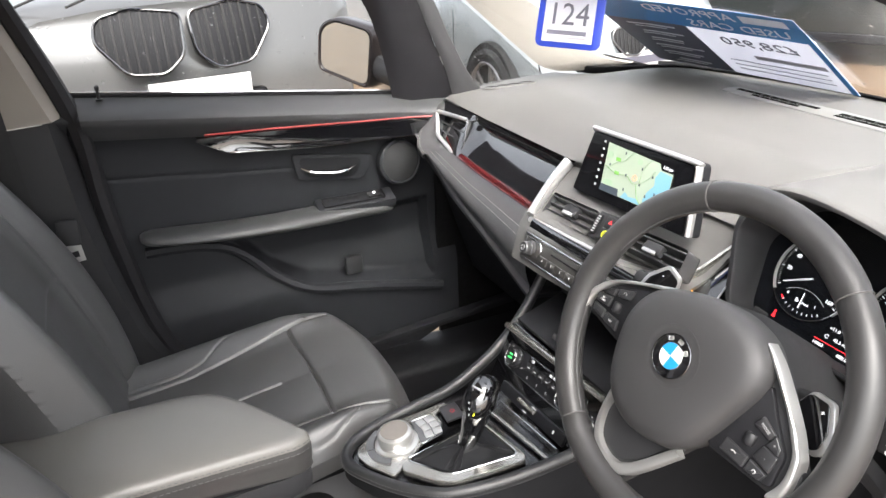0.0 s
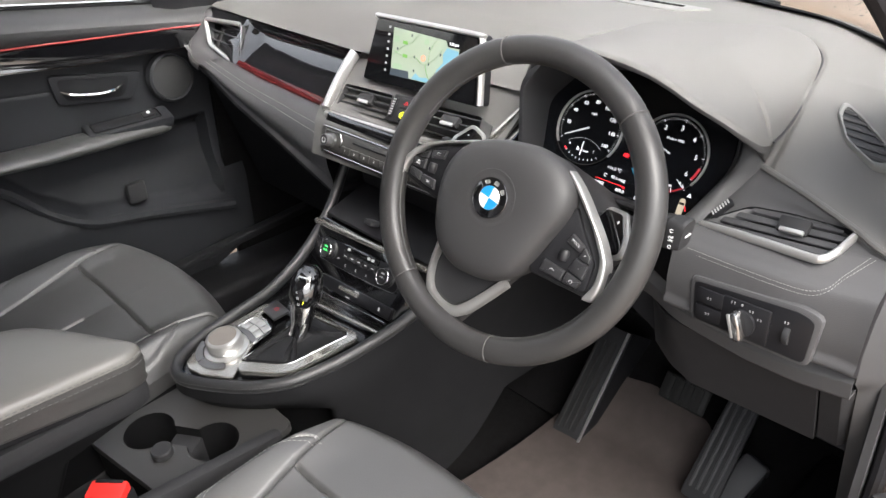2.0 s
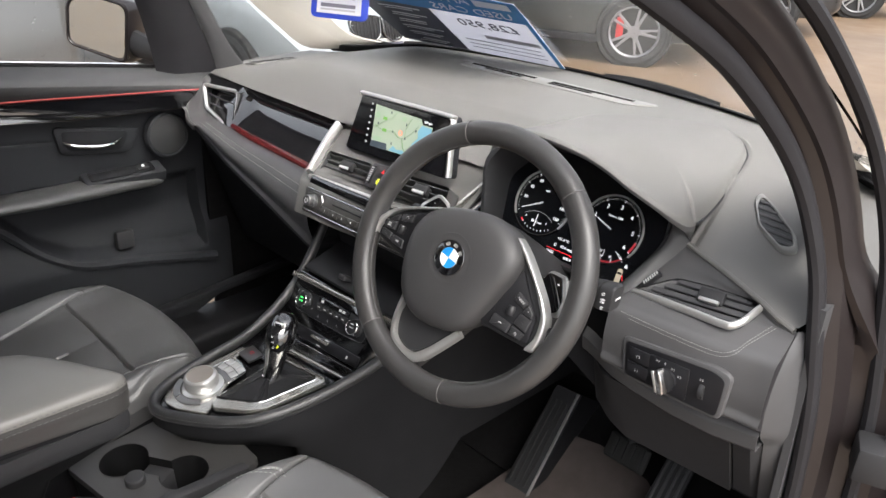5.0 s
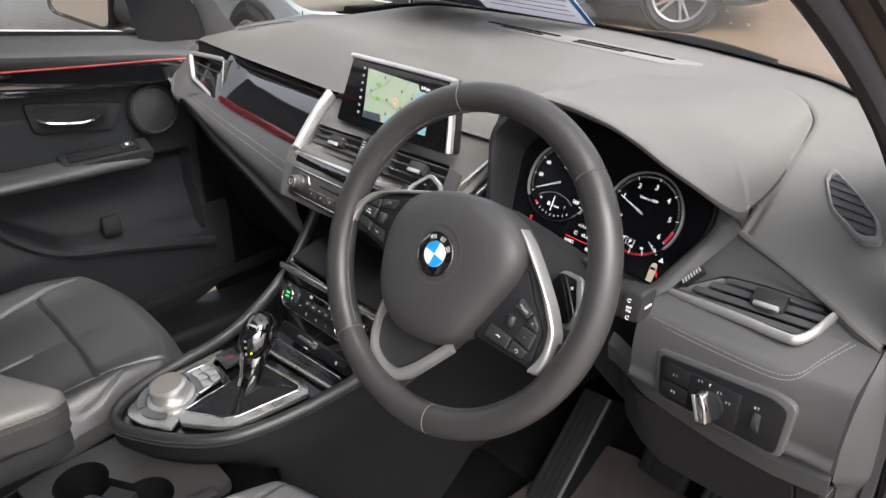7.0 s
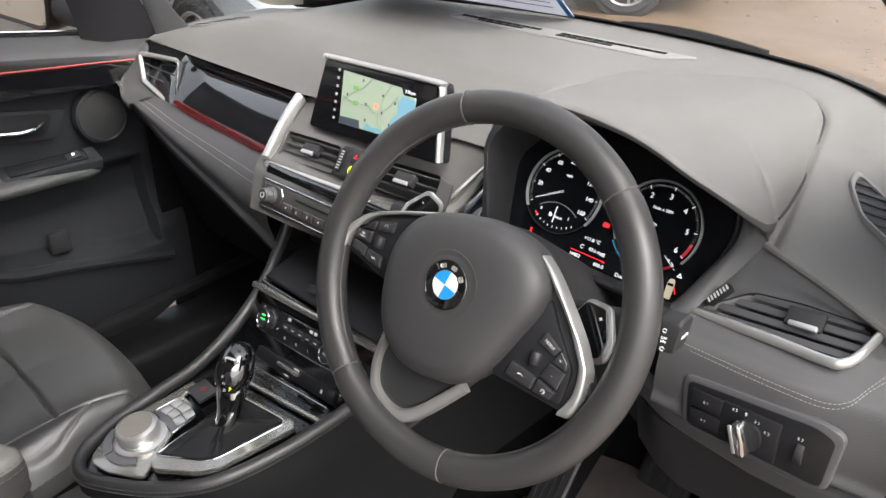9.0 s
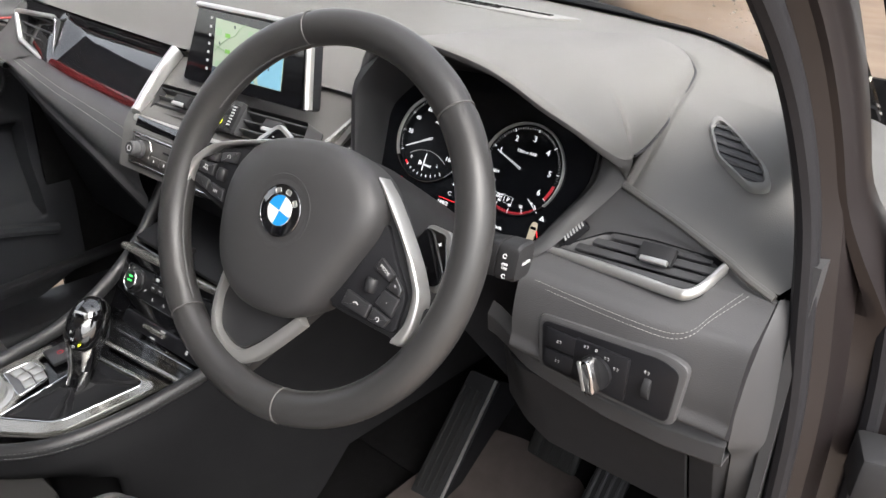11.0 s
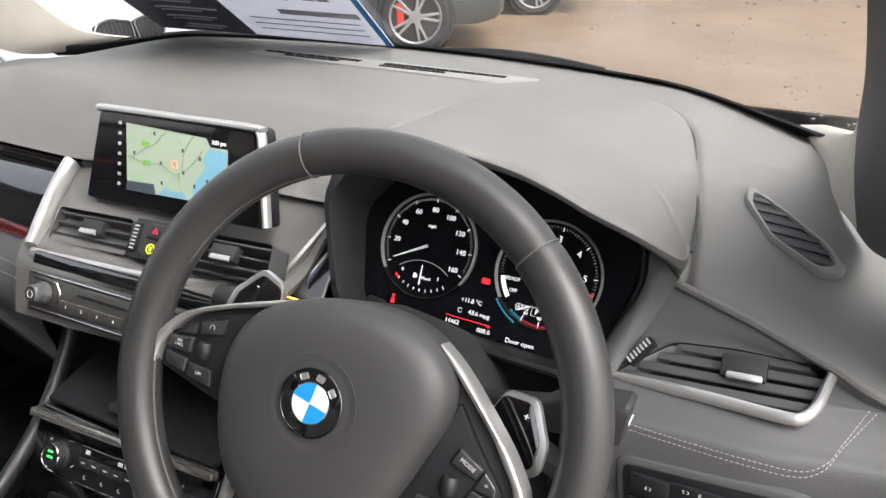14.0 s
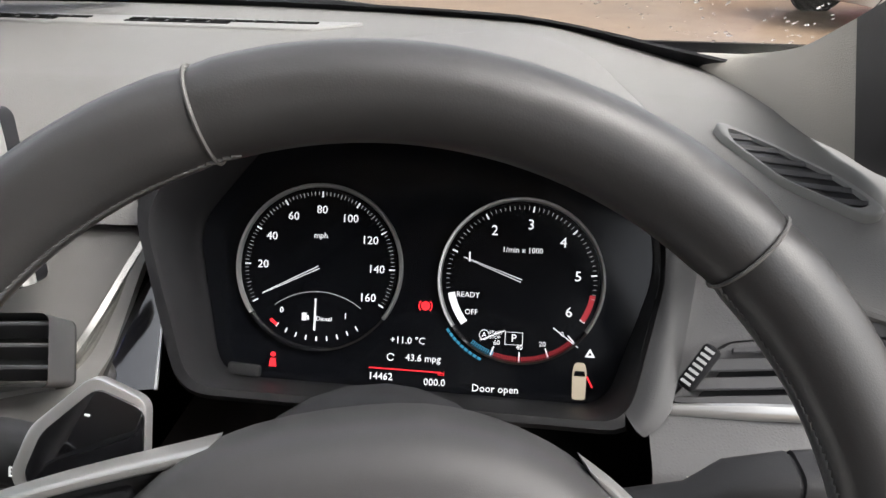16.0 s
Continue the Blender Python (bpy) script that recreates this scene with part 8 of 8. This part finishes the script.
def parked_car(M, body_paint, label, kidney=False, roof=1.46, calipers=False, group="cars parked in the yard"):
    """A car whose nose is at M's origin and which points along M's x."""
    car = new("parked_car")
    car.matrix_basis = M
    tagged(car, label, "car", group)
    P = lambda x, y, z: M @ V(x, y, z)
    st = [(-4.42, 0.70, 0.55, 0.80), (-4.36, 0.80, 0.38, 0.96), (-4.1, 0.87, 0.26, 1.0), (-3.4, 0.90, 0.22, 0.99), (-2.4, 0.905, 0.20, 0.97), (-1.5, 0.905, 0.20, 0.955), (-1.1, 0.90, 0.22, 0.94), (-0.6, 0.88, 0.24, 0.885), (-0.25, 0.83, 0.26, 0.80), (-0.08, 0.76, 0.30, 0.70), (0.0, 0.66, 0.36, 0.60)]
    if kidney:
        st = [(x, w, z0, z1 + interp(x, [-2.0, -1.1, -0.6, -0.25, -0.08, 0], [0.0, 0.11, 0.145, 0.2, 0.28, 0.35])) for x, w, z0, z1 in st]
    rings = []
    for x, w, z0, z1 in st:
        h = z1 - z0
        half = [(0.0, z1 + 0.035), (w * 0.45, z1 + 0.03), (w * 0.8, z1 + 0.008), (w * 0.94, z1 - 0.03), (w * 0.985, z1 - 0.1 * h - 0.03), (w, z0 + 0.62 * h), (w * 0.985, z0 + 0.36 * h), (w * 0.995, z0 + 0.16 * h), (w * 0.93, z0)]
        ring = [P(x, y, z) for y, z in half] + [P(x, -y, z) for y, z in reversed(half[1:])]
        rings.append(ring)
    part("body", loft(rings), body_paint, car, angle=50)
    gh = [(-4.15, 0.70, 0.98, 1.02), (-3.75, 0.68, 0.98, roof - 0.08), (-3.0, 0.655, 0.97, roof), (-2.2, 0.655, 0.96, roof), (-1.75, 0.67, 0.955, roof - 0.09), (-1.15, 0.70, 0.945, 0.99)]
    rings = []
    for x, w, z0, z1 in gh:
        o = [(w + 0.17, z0 - 0.01), (w + 0.02, z1 - 0.06), (w - 0.06, z1 - 0.012), (w * 0.5, z1 + 0.01), (0, z1 + 0.015)]
        rings.append([P(x, y, z) for y, z in o] + [P(x, -y, z) for y, z in reversed(o[:-1])])
    part("window_band", loft(rings), TINT, car, angle=50)
    rings = []
    for x, w, z0, z1 in gh[1:5]:
        o = [(w + 0.022, z1 - 0.055), (w - 0.055, z1 - 0.002), (w * 0.5, z1 + 0.022), (0, z1 + 0.028)]
        rings.append([P(x, y, z) for y, z in o] + [P(x, -y, z) for y, z in reversed(o[:-1])])
    part("roof", loft(rings, closed=False), body_paint, car, angle=50)
    for sy in (-1, 1):
        for a, b in (((-1.17, 0.87, 0.95), (-1.78, 0.68, roof - 0.09)), ((-2.42, 0.845, 0.96), (-2.5, 0.68, roof - 0.03)), ((-3.55, 0.84, 0.97), (-3.75, 0.695, roof - 0.1))):
            part("window_pillar", tube([P(a[0], sy * a[1], a[2]), P(b[0], sy * b[1], b[2])], 0.03, 6), body_paint, car)
        for wx in (-0.84, -3.52):
            C = M @ pose(wx, sy * 0.80, 0.335, -90 * sy)
            wh = part("wheel_arch", lathe([(0.375, 0.0), (0.375, 0.085), (0.36, 0.112), (0.0001, 0.09)], C, 36), RUBBER, car)
            part("tyre", lathe([(0.23, -0.12), (0.30, -0.12), (0.328, -0.09), (0.335, -0.02), (0.335, 0.08), (0.325, 0.115), (0.30, 0.132), (0.245, 0.125), (0.24, 0.09)], C, 40), TYRE, car)
            part("brake_disc", lathe([(0.17, 0.06), (0.17, 0.07), (0.0001, 0.07)], C, 30), SILVER, car)
            if calipers:
                part("brake_caliper", box(0.07, 0.2, 0.05, C @ pose(-0.14, 0.03, 0.09), 0.01), CALIPER, car, "red brake caliper")
            part("wheel_rim", lathe([(0.245, 0.08), (0.25, 0.125), (0.242, 0.135), (0.228, 0.12), (0.225, 0.08)], C, 40), ALLOY, car)
            for k in range(5):
                for d in (-9, 9):
                    a = 72 * k + d
                    part("wheel_spoke", prism([(0.03, -0.016), (0.235, -0.011), (0.235, 0.011), (0.03, 0.016)], 0.02, C @ pose(0, 0, 0.10, 0, 0, a), 0.004), ALLOY, car)
            part("hub_cap", lathe([(0.06, 0.10), (0.055, 0.128), (0.0001, 0.13)], C, 20), ALLOY, car)
        lamp = fillet([(0.0, 0.03), (0.27, 0.075), (0.31, 0.0), (0.28, -0.045), (0.03, -0.04)], 0.02)
        H = frame_of(P(-0.03 if kidney else -0.055, sy * 0.41, 0.88 if kidney else 0.685), M.to_3x3() @ V(-0.28, sy * 1, 0.05), M.to_3x3() @ V(0.9, sy * 0.35, 0.32)) @ Matrix.Diagonal((1, 1 if sy > 0 else -1, 1, 1))
        hl = part("headlamp", prism(lamp, 0.03, H, 0.01), LAMP, car, "clear headlamp")
        part("lamp_ring", lathe([(0.035, 0.02), (0.035, 0.036), (0.022, 0.036), (0.0001, 0.03)], H @ pose(0.2, 0.01, 0.0), 20), SILVER, hl)
        part("side_intake", prism(fillet([(0.0, 0.0), (0.2, 0.03), (0.22, -0.12), (0.03, -0.1)], 0.02), 0.02, frame_of(P(-0.03, sy * 0.55, 0.47), M.to_3x3() @ V(-0.3, sy * 1, 0), M.to_3x3() @ V(0.95, sy * 0.3, 0.05)), 0.004), DARK, car)
        part("door_line", box(0.006, 0.004, 0.5, M @ pose(-1.35, sy * 0.906, 0.62), 0), DARK, car)
        part("door_mirror", box(0.12, 0.2, 0.13, M @ pose(-1.45, sy * 1.0, 1.0), 0.03, 3), body_paint, car)
        part("side_skirt", box(2.2, 0.03, 0.08, M @ pose(-2.2, sy * 0.895, 0.24), 0.01), DARK, car)
        kid = fillet([(0.015, 0.09), (0.20, 0.115), (0.325, 0.085), (0.345, 0.01), (0.24, -0.115), (0.10, -0.125), (0.02, -0.06)], 0.035, 5)
        G = frame_of(P(0.05 if kidney else 0.03, 0, 0.86 if kidney else 0.62), M.to_3x3() @ V(-0.12, sy * 1, 0), M.to_3x3() @ V(1, sy * 0.12, 0.22)) @ Matrix.Diagonal((1, 1 if sy > 0 else -1, 1, 1)) @ (Matrix.Diagonal((1.08, 1.15, 1, 1)) if kidney else Matrix.Diagonal((0.75, 0.8, 1, 1)))
        g = part("grille", prism(kid, 0.03, G @ pose(0, 0, -0.02), 0.004), DARK, car, "black kidney-shaped grille")
        part("grille_frame", tube([G @ V(*p, 0.012) for p in kid], 0.007, 8, True, up=G.to_3x3() @ V(0, 0, 1)), GLOSS, g)
        for k in range(8):
            x = 0.05 + 0.036 * k
            ys = [a[1] + (b[1] - a[1]) * (x - a[0]) / (b[0] - a[0]) for a, b in ((kid[i - 1], kid[i]) for i in range(len(kid))) if (a[0] - x) * (b[0] - x) < 0]
            if len(ys) > 1:
                part("grille_slat", box(0.010, max(ys) - min(ys), 0.02, G @ pose(x, (max(ys) + min(ys)) / 2, 0.006), 0.003), RUBBER, g)
    if kidney:
        for dz, w_ in ((0.17, 0.42), (0.235, 0.62)):
            line = [P(0.05 - 0.9 * (y / 1.0) ** 2 * 0.28 - 0.04 * (dz > 0.2), y, 0.86 + dz - 0.10 * max(0, abs(y) - 0.33) / 0.3 - 0.015 * (abs(y) < 0.03)) for y in np.linspace(-w_, w_, 41)]
            part("panel_gap", tube(line, 0.006, 6), RUBBER, car)
        part("plate_recess", box(0.02, 0.6, 0.16, M @ pose(0.04, 0, 0.56), 0.02), DARK, car)
    part("lower_intake", box(0.03, 0.8, 0.13, M @ pose(0.0, 0, 0.36), 0.01), DARK, car)
    part("number_plate", box(0.012, 0.42 if kidney else 0.52, 0.085 if kidney else 0.11, M @ (pose(0.07, 0.02, 0.665) if kidney else pose(0.035, 0, 0.49)), 0.004), mat("plate_white", (0.5, 0.5, 0.49), 0.4, 0, 0.03), car, "white number plate")
    part("plate_bar", box(0.004, 0.4, 0.05, M @ pose(0.042, 0, 0.49), 0.0), INK, car)
    return car


row = lambda y, dx=0.0, a=180: pose(-2.45 + dx, y, GZ, 0, 0, 0)
parked_car(pose(-2.62, -0.09, GZ, 0, 0, 3) @ Matrix.Diagonal((1.04, 1.04, 1.12, 1)), paint("warm_white_paint", (0.10, 0.10, 0.099), 0.2), "silver-white car with large black kidney grilles facing the window", kidney=True)
parked_car(pose(-3.05, 2.75, GZ, 0, 0, 2), paint("white_paint", (0.30, 0.33, 0.345), 0.0), "white car parked nose out in the row")
parked_car(pose(-2.70, 7.16, GZ, 0, 0, 28), paint("dark_green_grey_paint", (0.035, 0.042, 0.042), 0.4), "dark grey car with red brake calipers in the row", calipers=True)
parked_car(pose(-2.72, 10.21, GZ, 0, 0, 28), paint("black_paint", (0.02, 0.02, 0.022), 0.3), "black car at the far end of the row")
parked_car(pose(-2.72, 13.4, GZ, 0, 0, 28), paint("grey_paint", (0.2, 0.21, 0.22), 0.4), "grey car far along the row")
parked_car(pose(3.6, 8.6, GZ, 0, 0, 196), paint("silver_paint", (0.5, 0.5, 0.5), 0.5), "silver car parked across the yard")
parked_car(pose(3.2, 11.8, GZ, 0, 0, 196), paint("deep_red_paint", (0.2, 0.02, 0.02), 0.3), "dark red car parked across the yard")
# low wall and building that close the yard far off
YWALL = mat("pale_rendered_wall", (0.25, 0.24, 0.22), 0.8, 0, 0.12, 0.5, 0.4, 30)
bd = thing("showroom_building", (-6, 24, GZ), "pale low showroom building beyond the yard", "building")
part("wall", box(30, 8, 5, pose(-8, 30, GZ + 2.5), 0.05), YWALL, bd)
for k in range(7):
    part("window", box(2.6, 0.2, 2.2, pose(-19 + 3.8 * k, 25.95, GZ + 1.8), 0.02), TINT, bd)
part("roof_edge", box(30.6, 8.6, 0.4, pose(-8, 30, GZ + 5.2), 0.05), HARD, bd)

# ---- raindrops on the glass ----
def drops(name, spots, normal, label):
    bm = bmesh.new()
    rng = random.Random(7)
    for p in spots:
        r = rng.choice((0.0006, 0.0008, 0.0011, 0.0014, 0.0021)) * rng.uniform(0.8, 1.3)
        M = frame_of(p, (1, 0.3, 0.2), normal(p)) @ Matrix.Diagonal((1, rng.uniform(1, 1.6), 1, 1))
        rings = [[M @ V(r * c * math.cos(a), r * c * math.sin(a), r * 0.55 * h) for a in (math.pi / 3 * i for i in range(6))] for c, h in ((1, 0), (0.8, 0.6), (0.3, 0.95))]
        loft(rings, True, True, bm)
    ob = part(name, bm, glass("water_drop_" + name), None)
    tagged(ob, label, "raindrops", kind="stuff")
    ob.visible_shadow = False
    return ob


rng = random.Random(3)
spots = []
for i in range(900):
    u, v = rng.random(), rng.random() ** 0.7
    if u > 0.72 and v < 0.62 and rng.random() < 0.35:
        continue
    spots.append(screen_point(u, 0.03 + 0.95 * v) + V(0, 0.003, 0.005))
for i in range(450):
    u, v = 0.70 + 0.28 * rng.random(), 0.10 + 0.45 * rng.random()
    if i % 3 == 0:
        u, v = 0.84 + 0.15 * rng.random(), 0.002 + 0.12 * rng.random()
    spots.append(screen_point(u, 0.035 + v) + V(0, 0.003, 0.005))
drops("windscreen_raindrops", spots, lambda p: V(0, 0.42, 0.9), "clear raindrops scattered over the windscreen")
spots = []
for i in range(420):
    y, s = rng.uniform(-0.58, 0.08), rng.random() ** 1.8
    z = belt(y) + 0.01 + 0.3 * s
    spots.append(V(-0.788 + 0.12 * max(0, z - 0.97) ** 1.3, y, z))
for i in range(90):
    s, k = rng.random(), rng.random()
    spots.append(V(-0.752 + 0.05 * k, 0.3 + 0.2 * s * (1 - k), 0.985 + 0.2 * k))
drops("side_window_raindrops", spots, lambda p: V(-1, 0, 0.1), "clear raindrops on the passenger side glass")
